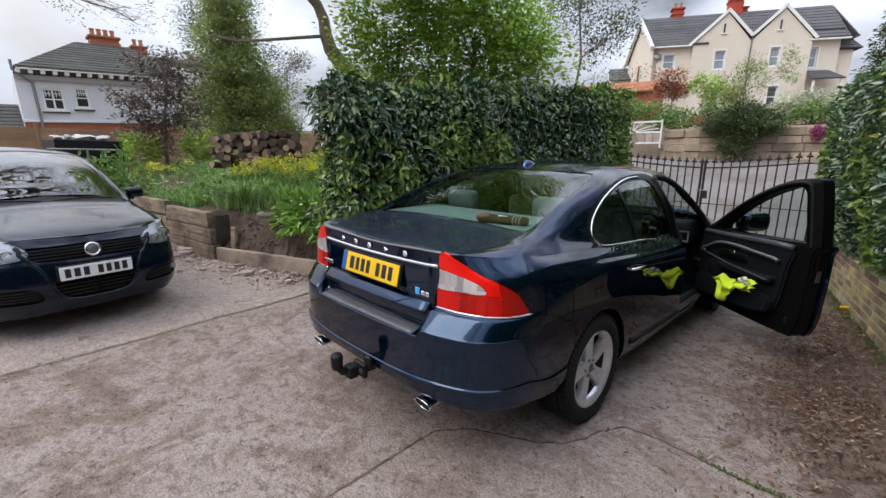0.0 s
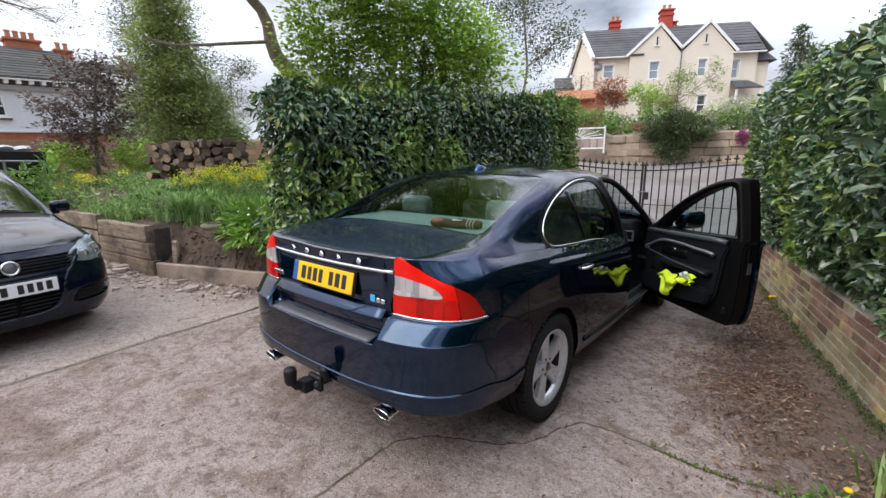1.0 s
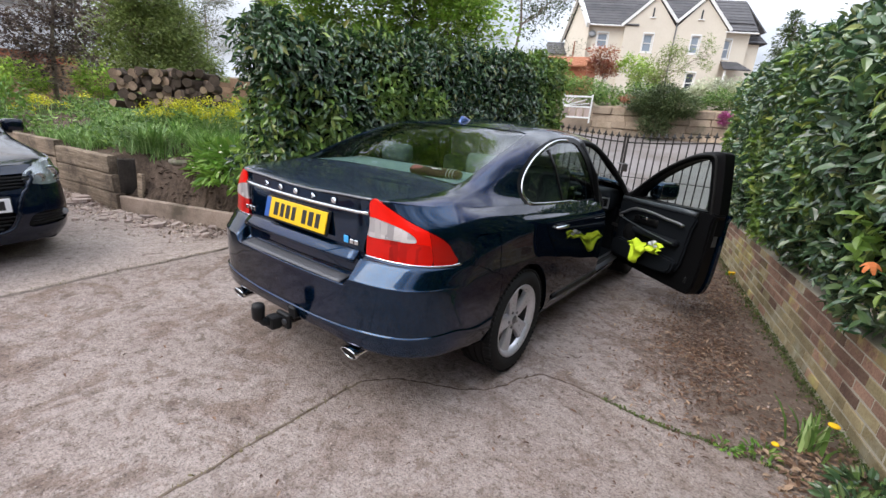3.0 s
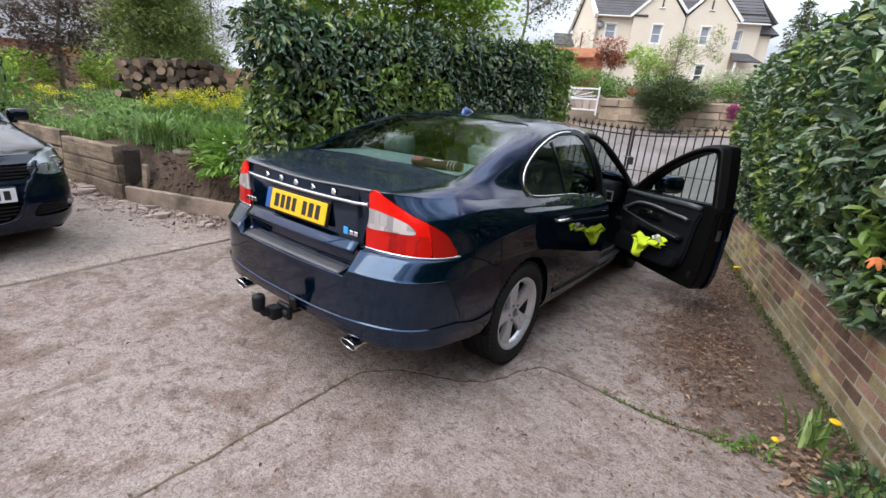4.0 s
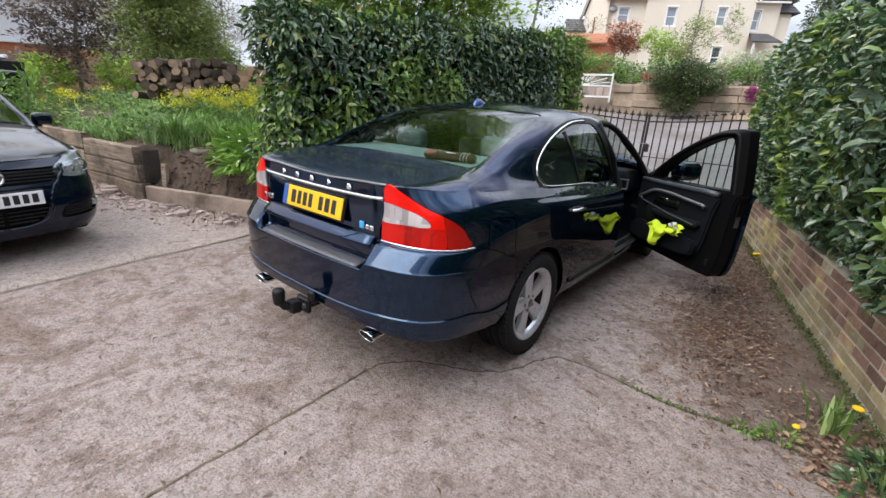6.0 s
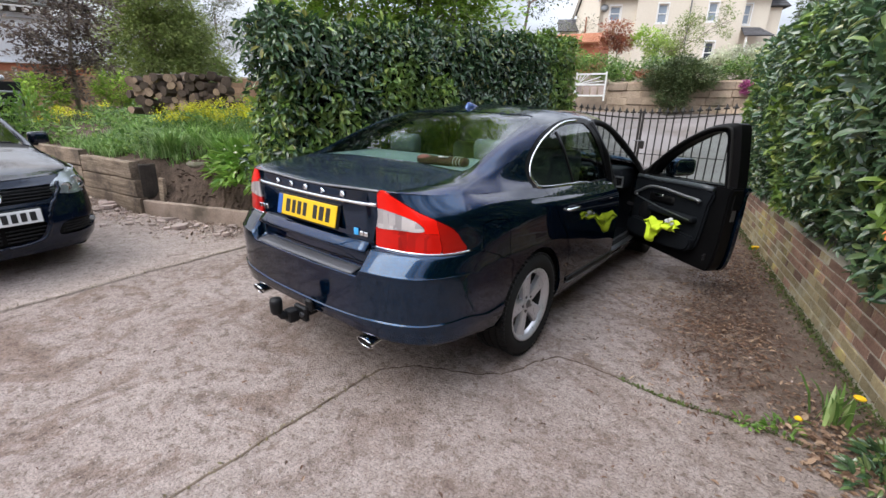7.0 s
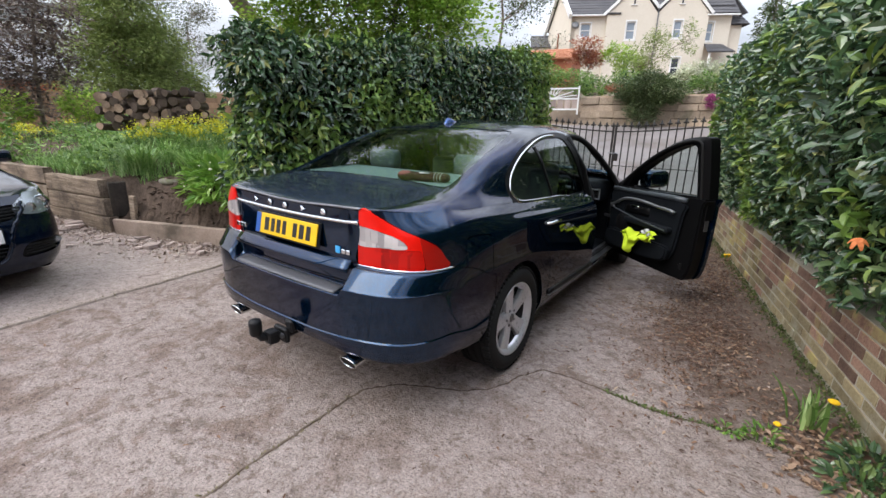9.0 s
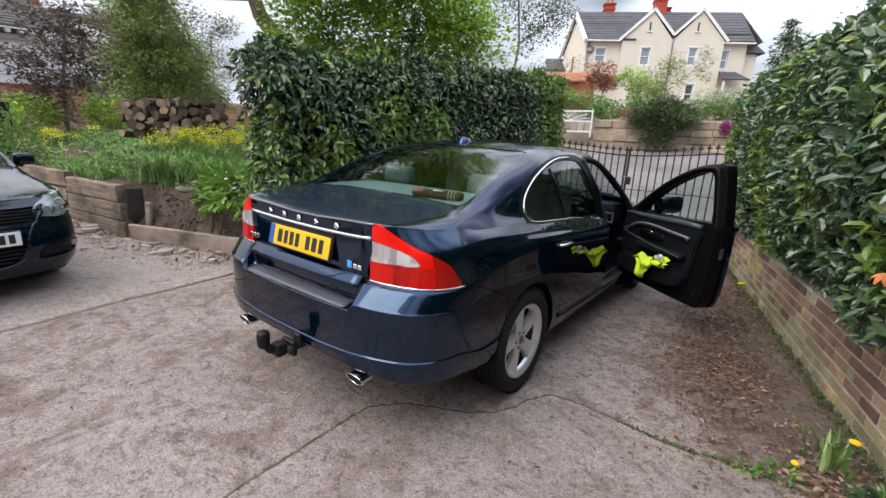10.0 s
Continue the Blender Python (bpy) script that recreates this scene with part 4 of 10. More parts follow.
# ---- the iron gate ----
def iron_gate():
    """Two leaves between posts; the tops dip towards the meeting bars."""
    y = 6.95
    xl, xm, xr = -1.55, -0.20, 1.28
    z_of = lambda x: 1.60 + 0.10 * min(1.0, abs(x - xm) / 1.3) ** 1.6
    bar = tube_bm([(0, 0, 0), (0, 0, 1.0)], 0.0115, 6)
    me_bar = bpy.data.meshes.new("bar")
    bar.to_mesh(me_bar)
    bar.free()
    me_bar.materials.append(M_IRON)
    fin = lathe_bm([(0.0, 0.0), (0.012, 0.004), (0.009, 0.02), (0.026, 0.05), (0.015, 0.085), (0.0, 0.125)], 6, "z")
    wing = box_bm(0.086, 0.014, 0.026, (0, 0, 0.045), 0.006)
    fb = join_bm([fin, wing])
    me_fin = bpy.data.meshes.new("finial")
    fb.to_mesh(me_fin)
    fb.free()
    me_fin.materials.append(M_IRON)
    for x0, x1, lab in ((xl, xm - 0.012, "left"), (xm + 0.012, xr, "right")):
        g = thing("iron_gate", "black wrought-iron gate leaf with spear finials, closed", "gate", pose(0, y, 0), "gate leaves")
        n = int((x1 - x0) / 0.118)
        for k in range(n + 1):
            x = x0 + 0.02 + (x1 - x0 - 0.04) * k / n
            zt = z_of(x)
            ob = new("bar", me_bar)
            ob.parent = g
            ob.matrix_basis = Matrix.Translation((x, 0, 0.06)) @ Matrix.Diagonal((1, 1, zt - 0.16, 1))
            f = new("finial", me_fin)
            f.parent = g
            f.matrix_basis = Matrix.Translation((x, 0, zt - 0.11))
        for z, h in ((0.14, 0.03), (0.85, 0.012)):
            part("rail", box_bm(x1 - x0, 0.012, h, ((x0 + x1) / 2, 0.002, z), 0.002), M_IRON, g)
        pts = [(x0 + (x1 - x0) * k / 10, 0.002, z_of(x0 + (x1 - x0) * k / 10) - 0.16) for k in range(11)]
        part("top_rail", tube_bm(pts, 0.013, 6), M_IRON, g)
        for x in (x0 + 0.008, x1 - 0.008):
            part("stile", box_bm(0.028, 0.022, z_of(x) - 0.1, (x, 0, (z_of(x) - 0.1) / 2 + 0.06), 0.003), M_IRON, g)
        if lab == "right":
            part("lock_box", box_bm(0.09, 0.035, 0.13, (x0 + 0.05, -0.01, 1.0), 0.006), M_IRON, g)
            part("latch", box_bm(0.16, 0.015, 0.02, (x0, -0.03, 1.07), 0.003), M_GALV, g, "galvanised drop latch")
    for x in (xl - 0.07, xr + 0.09):
        p = thing("gate_post", "square black iron gate post with ball cap", "post", pose(x, y, ground_z(x, y)), "gate posts")
        part("shaft", box_bm(0.08, 0.08, 1.80, (0, 0, 0.90), 0.006), M_IRON, p)
        part("cap", lathe_bm([(0.0, 1.80), (0.055, 1.80), (0.05, 1.83), (0.03, 1.85), (0.045, 1.88), (0.03, 1.92), (0.0, 1.93)], 10, "z"), M_IRON, p)
        part("hinge", box_bm(0.12, 0.03, 0.03, (0.05 if x < 0 else -0.05, -0.02, 1.42), 0.004), M_IRON, p)


iron_gate()


def white_gate():
    g = thing("white_gate", "small white painted timber garden gate with a rising-sun top", "gate", pose(-4.27, 15.05, 2.12, 0, 0, 4))
    for x in (-0.56, 0.5):
        part("post", box_bm(0.05, 0.05, 0.98, (x, 0, 0.36), 0.005), M_UPVC, g)
    for z in (0.05, 0.42, 0.78):
        part("rail", box_bm(1.06, 0.035, 0.055, (-0.03, 0, z), 0.004), M_UPVC, g)
    for k in range(5):
        a = radians(12 + 17 * k)
        part("ray_bar", tube_bm([(-0.5, 0.0, 0.44), (-0.5 + 0.62 * math.cos(a) * (1.5 if k < 2 else 1), 0, 0.44 + min(0.36, 0.5 * math.sin(a)))], 0.014, 6), M_UPVC, g)
    for k in range(4):
        part("pale", box_bm(0.2, 0.02, 0.34, (-0.43 + 0.27 * k, 0.012, 0.23), 0.003), M_FLAG, g)


white_gate()

# ---- houses ----
def wall_panel(x0, x1, z0, z1, y0, y1, holes=()):
    """A wall along x with thickness y0..y1 and openings (x0, x1, z0, z1) that go through."""
    xs = sorted({x0, x1, *[v for h in holes for v in h[:2]]})
    zs = sorted({z0, z1, *[v for h in holes for v in h[2:]]})
    bms = []
    for a, b in zip(xs, xs[1:]):
        run = None
        for c, e in zip(zs, zs[1:]):
            mx, mz = (a + b) / 2, (c + e) / 2
            if any(h[0] < mx < h[1] and h[2] < mz < h[3] for h in holes):
                continue
            bms.append(box_bm(b - a, y1 - y0, e - c, ((a + b) / 2, (y0 + y1) / 2, (c + e) / 2)))
    bm = join_bm(bms)
    bmesh.ops.remove_doubles(bm, verts=bm.verts, dist=1e-4)
    return bm


def sash(parent, x0, x1, z0, z1, y, pane=None, bars=1, upright=0, surround=0.07):
    """A window set in its opening: frame, sill, panes."""
    pane = pane or M_PANE
    w = new("window")
    w.parent = parent
    fr = []
    t = 0.07
    for a, b, c, e in ((x0, x0 + t, z0, z1), (x1 - t, x1, z0, z1), (x0 + t, x1 - t, z0, z0 + t), (x0 + t, x1 - t, z1 - t, z1)):
        fr.append(box_bm(b - a, 0.09, e - c, ((a + b) / 2, y, (c + e) / 2)))
    for k in range(1, bars + 1):
        z = z0 + (z1 - z0) * k / (bars + 1)
        fr.append(box_bm(x1 - x0 - 2 * t, 0.07, 0.055, ((x0 + x1) / 2, y, z)))
    for k in range(1, upright + 1):
        x = x0 + (x1 - x0) * k / (upright + 1)
        fr.append(box_bm(0.07, 0.075, z1 - z0 - 2 * t, (x, y, (z0 + z1) / 2)))
    part("window_frame", join_bm(fr), M_UPVC, w)
    part("sill", box_bm(x1 - x0 + 0.2, 0.2, 0.09, ((x0 + x1) / 2, y - 0.06, z0 - 0.05), 0.01), M_UPVC, w)
    if surround:
        sr = [box_bm(surround, 0.05, z1 - z0, (x, y - 0.14, (z0 + z1) / 2)) for x in (x0 - surround / 2, x1 + surround / 2)]
        sr.append(box_bm(x1 - x0 + 2 * surround, 0.05, 0.1, ((x0 + x1) / 2, y - 0.14, z1 + 0.05)))
        part("surround", join_bm(sr), M_UPVC, w)
    for k in range(bars + 1):
        a = z0 + (z1 - z0) * k / (bars + 1) + 0.02
        b = z0 + (z1 - z0) * (k + 1) / (bars + 1) - 0.02
        part("pane", box_bm(x1 - x0 - 0.1, 0.012, b - a, ((x0 + x1) / 2, y + 0.01, (a + b) / 2)), pane, w)


def slab_between(p, q, r, s, t=0.12):
    """A roof plane with thickness t from four corners."""
    bm = bmesh.new()
    p, q, r, s = (Vector(v) for v in (p, q, r, s))
    n = (q - p).cross(s - p).normalized()
    if n.z < 0:
        n = -n
    lo = [bm.verts.new(v) for v in (p, q, r, s)]
    hi = [bm.verts.new(v + n * t) for v in (p, q, r, s)]
    bm.faces.new(lo)
    bm.faces.new(hi)
    for k in range(4):
        bm.faces.new((lo[k], lo[(k + 1) % 4], hi[(k + 1) % 4], hi[k]))
    bmesh.ops.recalc_face_normals(bm, faces=bm.faces)
    return bm


def tiled(p, q, r, s, courses, mat, parent, name="roof"):
    """A roof slope laid in overlapping courses. p-q is the eave, s-r the ridge."""
    P, Q, R, S = (Vector(v) for v in (p, q, r, s))
    n = (Q - P).cross(S - P).normalized()
    if n.z < 0:
        n = -n
    roof = part(name, slab_between(P, Q, R, S, 0.03), mat, parent)
    for k in range(courses):
        a, b = k / courses, (k + 1.12) / courses
        b = min(b, 1.0)
        a0, a1 = P.lerp(S, a), Q.lerp(R, a)
        b0, b1 = P.lerp(S, b), Q.lerp(R, b)
        part("tile_course", slab_between(a0 + n * 0.06, a1 + n * 0.06, b1 + n * 0.032, b0 + n * 0.032, 0.03), mat, roof)
    return roof


def gable_wall(x0, x1, zb, ze, xa, za, y0, y1):
    """A gabled wall: rectangle to the eaves ze, then a triangle with its apex at xa, za."""
    bm = bmesh.new()
    out = [(x0, zb), (x1, zb), (x1, ze), (xa, za), (x0, ze)]
    f = [bm.verts.new((x, y0, z)) for x, z in out]
    b = [bm.verts.new((x, y1, z)) for x, z in out]
    bm.faces.new(f)
    bm.faces.new(b)
    for k in range(5):
        bm.faces.new((f[k], f[(k + 1) % 5], b[(k + 1) % 5], b[k]))
    bmesh.ops.recalc_face_normals(bm, faces=bm.faces)
    return bm


def barge(parent, x0, z0, xa, za, x1, z1, y):
    for (a, b), (c, e) in (((x0, z0), (xa, za)), ((xa, za), (x1, z1))):
        L = math.hypot(c - a, e - b)
        bm = box_bm(L + 0.1, 0.05, 0.19, ((a + c) / 2, y, (b + e) / 2 + 0.04), rot=None)
        bmesh.ops.rotate(bm, cent=((a + c) / 2, y, (b + e) / 2 + 0.04), matrix=Matrix.Rotation(-math.atan2(e - b, c - a), 3, "Y"), verts=bm.verts)
        part("bargeboard", bm, M_UPVC, parent, "white painted bargeboard")


def chimney(parent, x, y, z0, z1, w, d, mat, pots):
    c = part("chimney", join_bm([box_bm(w, d, z1 - z0, (x, y, (z0 + z1) / 2)), box_bm(w + 0.12, d + 0.12, 0.14, (x, y, z1 - 0.3)), box_bm(w + 0.18, d + 0.18, 0.10, (x, y, z1 + 0.05))]), mat, parent)
    for k in range(pots):
        px = x + (k - (pots - 1) / 2) * (w / max(1, pots)) * 0.95
        pot = lathe_bm([(0.10, z1 + 0.1), (0.13, z1 + 0.12), (0.105, z1 + 0.2), (0.10, z1 + 0.42), (0.13, z1 + 0.45), (0.12, z1 + 0.5), (0.07, z1 + 0.49)], 10, "z")
        bmesh.ops.translate(pot, vec=(px, y, 0), verts=pot.verts)
        part("chimney_pot", pot, M_POT, c)


def cream_house():
    """Local x runs to the right along the front, y into the house; its right-hand block ends at x = 0."""
    h = thing("cream_house", "large cream rendered house with twin gables and dark tiled roof", "house", pose(-1.3, 38, 0, 0, 0, 27.0))
    zb, ze, zr, yr = 4.2, 9.6, 12.3, 3.0
    wins = [(-7.13, -6.47, 7.93, 9.14), (-3.85, -3.26, 8.0, 9.18)]
    low = [(-7.1, -6.55, 5.3, 6.72), (-3.66, -3.06, 5.3, 6.7)]
    part("wall", wall_panel(-8.55, -1.58, zb, 9.62, 0, 0.3, wins + low), M_RENDER, h, "cream rendered front wall")
    for xa, za, x0, x1 in ((-6.6, 11.68, -8.55, -5.04), (-3.33, 11.70, -5.04, -1.58)):
        part("gable", gable_wall(x0, x1, 9.62, 9.66, xa, za - 0.14, 0.0, 0.3), M_RENDER, h)
        zv = 10.0 if x0 > -6 else 9.6
        zw = 10.0 if x1 < -4 else 9.6
        tiled((x0 - (0.25 if x0 < -6 else 0.0), -0.06, zv), (x0 - (0.25 if x0 < -6 else 0.0), 3.2, zv), (xa, 3.2, za), (xa, -0.06, za), 9, M_SLATE, h)
        tiled((x1 + (0.25 if x1 > -4 else 0.0), -0.06, zw), (x1 + (0.25 if x1 > -4 else 0.0), 3.2, zw), (xa, 3.2, za), (xa, -0.06, za), 9, M_SLATE, h)
        barge(h, x0 - (0.2 if x0 < -6 else -0.02), zv, xa, za, x1 + (0.2 if x1 > -4 else -0.02), zw, -0.09)
        part("slit_vent", box_bm(0.1, 0.06, 0.62, (xa - 0.15, -0.02, 10.55), 0.01), M_PANE, h)
        part("vent_sill", box_bm(0.4, 0.09, 0.07, (xa - 0.15, -0.04, 10.22), 0.01), M_UPVC, h)
    for w in wins:
        sash(h, *w, 0.14, M_PANEB)
    for w in low:
        sash(h, *w, 0.14, M_PANE)
    # left wing
    part("wing_wall", wall_panel(-11.05, -8.55, zb, 9.62, 0.25, 0.55, [(-10.35, -9.6, 8.15, 9.1)]), M_RENDER, h)
    sash(h, -10.35, -9.6, 8.15, 9.1, 0.4, M_PANEB)
    tiled((-11.25, -0.05, ze), (-7.6, -0.05, ze), (-7.6, yr, zr), (-11.92, yr, zr), 11, M_SLATE, h)
    tiled((-7.6, 0.6, 10.2), (0.3, 0.6, 10.2), (0.3, yr, zr), (-7.6, yr, zr), 8, M_SLATE, h)
    tiled((-12.6, 6.1, ze), (0.9, 6.1, ze), (0.3, yr, zr), (-11.92, yr, zr), 5, M_SLATE, h)
    bm = gable_wall(0.25, 5.9, zb, ze, yr, zr - 0.15, -11.05, -10.75)
    bmesh.ops.transform(bm, matrix=Matrix(((0, 1, 0, 0), (1, 0, 0, 0), (0, 0, 1, 0), (0, 0, 0, 1))), verts=bm.verts)
    bmesh.ops.recalc_face_normals(bm, faces=bm.faces)
    splay = lambda y: 0.225 * (y - 0.25)
    for v in bm.verts:
        v.co.x -= splay(v.co.y)
    part("end_wall", bm, M_RENDER, h, "cream rendered gable end")
    for a, b in ((-0.1, yr), (6.1, yr)):
        part("bargeboard", slab_between((-11.38 - splay(a), a, 9.36), (-11.18 - splay(a), a, 9.36), (-11.18 - splay(b), b, zr - 0.22), (-11.38 - splay(b), b, zr - 0.22), 0.36), M_UPVC, h, "white painted bargeboard")
    part("rear_wing", box_bm(2.6, 3.0, 4.2, (-12.35, 6.6, 6.2)), M_RENDER, h)
    tiled((-13.8, 4.9, 8.2), (-10.8, 4.9, 8.2), (-10.8, 6.6, 9.4), (-13.8, 6.6, 9.4), 6, M_SLATE, h, "rear_wing_roof")
    part("downpipe", tube_bm([(-11.72, 2.9, 8.9), (-11.72, 2.9, 4.6)], 0.05, 8), M_REDBRICK, h)
    part("satellite_dish", lathe_bm([(0.0, 0.06), (0.18, 0.03), (0.28, -0.06), (0.26, -0.06), (0.0, 0.03)], 14, "z"), M_GALV, h).matrix_basis = pose(-10.75, 0.15, 9.0, 75, 0, 0)
    # right block
    part("side_wall", wall_panel(-1.58, 0.1, zb, 9.55, 0.35, 0.65, [(-1.56, -1.02, 7.85, 9.1)]), M_RENDER, h)
    sash(h, -1.56, -1.02, 7.85, 9.1, 0.5, M_PANEB)
    part("return_wall", box_bm(0.3, 5.2, 5.3, (0.05, 3.2, 6.88)), M_RENDER, h)
    tiled((-1.8, 0.05, ze), (0.45, 0.05, ze), (0.3, yr, zr), (-1.8, yr, zr), 11, M_SLATE, h)
    tiled((0.9, 0.05, ze), (0.9, 6.1, ze), (0.3, yr + 0.3, zr), (0.3, yr, zr), 11, M_SLATE, h)
    part("end_block", wall_panel(0.2, 1.0, zb, 8.95, 0.7, 1.0), M_RENDER, h)
    part("end_block_side", box_bm(0.3, 4.6, 4.75, (0.97, 3.3, 6.58)), M_RENDER, h)
    tiled((0.1, 0.45, 8.95), (1.35, 0.45, 8.95), (0.7, 2.8, 10.8), (0.1, 2.8, 10.8), 9, M_SLATE, h)
    tiled((1.35, 0.45, 8.95), (1.35, 5.6, 8.95), (0.7, 4.5, 10.8), (0.7, 2.8, 10.8), 9, M_SLATE, h)
    # porch
    tiled((-1.75, -1.3, 6.85), (0.05, -1.3, 6.85), (-0.35, 0.35, 7.6), (-1.45, 0.35, 7.6), 6, M_SLATE, h, "porch_roof")
    for x in (-1.55, -0.1):
        part("porch_post", box_bm(0.12, 0.12, 2.7, (x, -1.15, 5.5), 0.01), M_UPVC, h)
    part("porch_wall", box_bm(1.45, 0.12, 1.7, (-0.83, -1.15, 5.0), 0.01), M_REDBRICK, h)
    # chimneys on the ridge
    chimney(h, -5.55, 3.2, 11.6, 13.45, 0.85, 0.9, M_CHIM, 2)
    chimney(h, -4.75, 4.6, 11.2, 12.95, 0.6, 0.8, M_CHIM, 1)
    chimney(h, -9.35, 3.2, 11.9, 12.85, 0.75, 0.7, M_CHIM, 2)
    part("downpipe", tube_bm([(-5.04, -0.08, 9.9), (-5.04, -0.08, 4.8)], 0.04, 8), M_STEEL, h)
    part("gutter", box_bm(2.5, 0.12, 0.1, (-9.95, -0.1, 9.56), 0.02), M_UPVC, h)
    part("gutter", box_bm(2.2, 0.12, 0.1, (-0.6, 0.0, 9.52), 0.02), M_UPVC, h)


cream_house()


def outbuilding():
    o = thing("outbuilding", "low brick outbuilding with an orange pantile roof", "outbuilding", pose(-9.7, 23.4, 3.6, 0, 0, 10))
    part("wall", box_bm(4.6, 3.0, 1.75, (0, 1.5, 0.85)), M_REDBRICK, o)
    tiled((-2.5, -0.25, 1.6), (2.3, -0.25, 1.6), (2.1, 1.6, 2.35), (-2.4, 1.6, 2.35), 9, M_PANTILE, o)
    tiled((-2.5, 3.2, 1.6), (2.3, 3.2, 1.6), (2.1, 1.6, 2.35), (-2.4, 1.6, 2.35), 5, M_PANTILE, o)


outbuilding()


def white_house():
    """Faces +x. Local x runs along the front to the north, y into the house."""
    h = thing("white_house", "white rendered house over red brick with a hipped slate roof", "house", Matrix.Translation((-25.99, 0.17, 0.2)) @ Matrix.Rotation(radians(3.0), 4, "X") @ Matrix.Rotation(radians(90), 4, "Z"))
    wins = [(0.2, 0.95, 3.25, 4.2), (1.36, 1.9, 3.38, 4.28)]
    part("wall", wall_panel(-0.62, 6.0, 2.7, 4.75, 0, 0.3, wins), M_WHITE, h, "white rendered upper wall")
    part("brick_wall", wall_panel(-0.62, 6.0, -0.6, 2.7, 0.02, 0.3), M_REDBRICK, h, "red brick ground-floor wall")
    part("side_wall", box_bm(0.3, 6.0, 5.3, (-0.62 + 0.152, 3.3, 2.1)), M_WHITE, h)
    part("band", box_bm(6.7, 0.09, 0.1, (2.7, -0.03, 2.72), 0.02), M_WHITE, h)
    for w, n in zip(wins, (1, 0)):
        sash(h, *w, 0.1, M_PANE, 1, n, 0.0)
        gl = [box_bm(0.03, 0.05, 0.28, (w[0] + (w[1] - w[0]) * k / 6, 0.07, w[3] - 0.22)) for k in range(1, 6)] + [box_bm(w[1] - w[0] - 0.1, 0.05, 0.03, ((w[0] + w[1]) / 2, 0.07, w[3] - 0.22))]
        part("glazing_bars", join_bm(gl), M_UPVC, h)
        part("lintel_sill", box_bm(w[1] - w[0] + 0.25, 0.14, 0.07, ((w[0] + w[1]) / 2, -0.04, w[2] - 0.12), 0.01), M_OLDSLATE, h)
    part("eaves_board", box_bm(6.7, 0.06, 0.2, (2.75, -0.12, 4.62)), M_EAVES, h, "grey board behind the brackets under the eaves")
    for k in range(16):
        part("bracket", box_bm(0.16, 0.4, 0.16, (-0.45 + 0.42 * k, -0.2, 4.86), 0.01), M_UPVC, h)
    part("fascia", box_bm(6.7, 0.05, 0.14, (2.85, -0.42, 5.0)), M_UPVC, h, "white fascia board")
    tiled((-0.50, -0.45, 5.0), (6.3, -0.45, 5.0), (4.5, 3.0, 6.85), (2.2, 3.0, 6.85), 12, M_OLDSLATE, h)
    tiled((-0.50, -0.45, 5.0), (-0.50, 6.4, 5.0), (2.2, 3.2, 6.85), (2.2, 3.0, 6.85), 12, M_OLDSLATE, h)
    tiled((-0.50, 6.4, 5.0), (6.3, 6.4, 5.0), (4.5, 3.0, 6.85), (2.2, 3.0, 6.85), 6, M_OLDSLATE, h)
    tiled((3.0, 2.0, 5.9), (9.0, 2.0, 5.9), (9.0, 4.5, 6.75), (3.0, 4.5, 6.75), 6, M_OLDSLATE, h)
    chimney(h, 3.45, 3.4, 5.9, 7.25, 1.25, 0.9, M_REDBRICK, 4)
    chimney(h, 5.45, 5.5, 5.9, 7.35, 0.7, 0.7, M_REDBRICK, 2)
    part("downpipe", tube_bm([(-0.62, -0.36, 5.3), (-0.62, -0.36, 4.9), (-0.05, -0.06, 4.4), (0.0, -0.06, 0.0)], 0.055, 8), M_GALV, h)
    part("lean_to", box_bm(3.0, 4.0, 2.6, (-2.2, 3.0, 0.9)), M_REDBRICK, h)
    tiled((-3.9, 0.8, 2.2), (-0.63, 0.8, 2.2), (-0.63, 3.0, 3.6), (-3.9, 3.0, 3.6), 8, M_OLDSLATE, h, "lean_to_roof")


white_house()


def panel_fence():
    n = 14
    me = None
    f = thing("panel_fence", "larch-lap garden fence with concrete-grey posts", "fence")
    for k in range(n):
        x, y0 = -16.0 - 0.05 * k, -2.6 + 1.0 * k
        if k % 2 == 0:
            part("post", box_bm(0.1, 0.1, 1.8, (x + 0.06, y0, ground_z(x, y0) + 0.88), 0.01), M_FENCE, f)
        for j in range(9):
            part("board", box_bm(0.018, 0.98, 0.2, (x + 0.006 * (j % 2), y0 + 0.5, ground_z(x, y0) + 0.12 + 0.18 * j), 0.003), M_FENCE, f)


panel_fence()

# ---- trees and shrubs ----
def limb(a, b, r0, r1, seed, sag=0.1, n=6):
    rng = random.Random(seed)
    a, b = Vector(a), Vector(b)
    L = (b - a).length
    pts, rad = [], []
    for k in range(n + 1):
        t = k / n
        j = 0 if k in (0,) else L * 0.03
        pts.append(a.lerp(b, t) + Vector((rng.uniform(-j, j), rng.uniform(-j, j), rng.uniform(-j, j) + sag * L * t * (1 - t))))
        rad.append(r0 + (r1 - r0) * t)
    return pts, rad


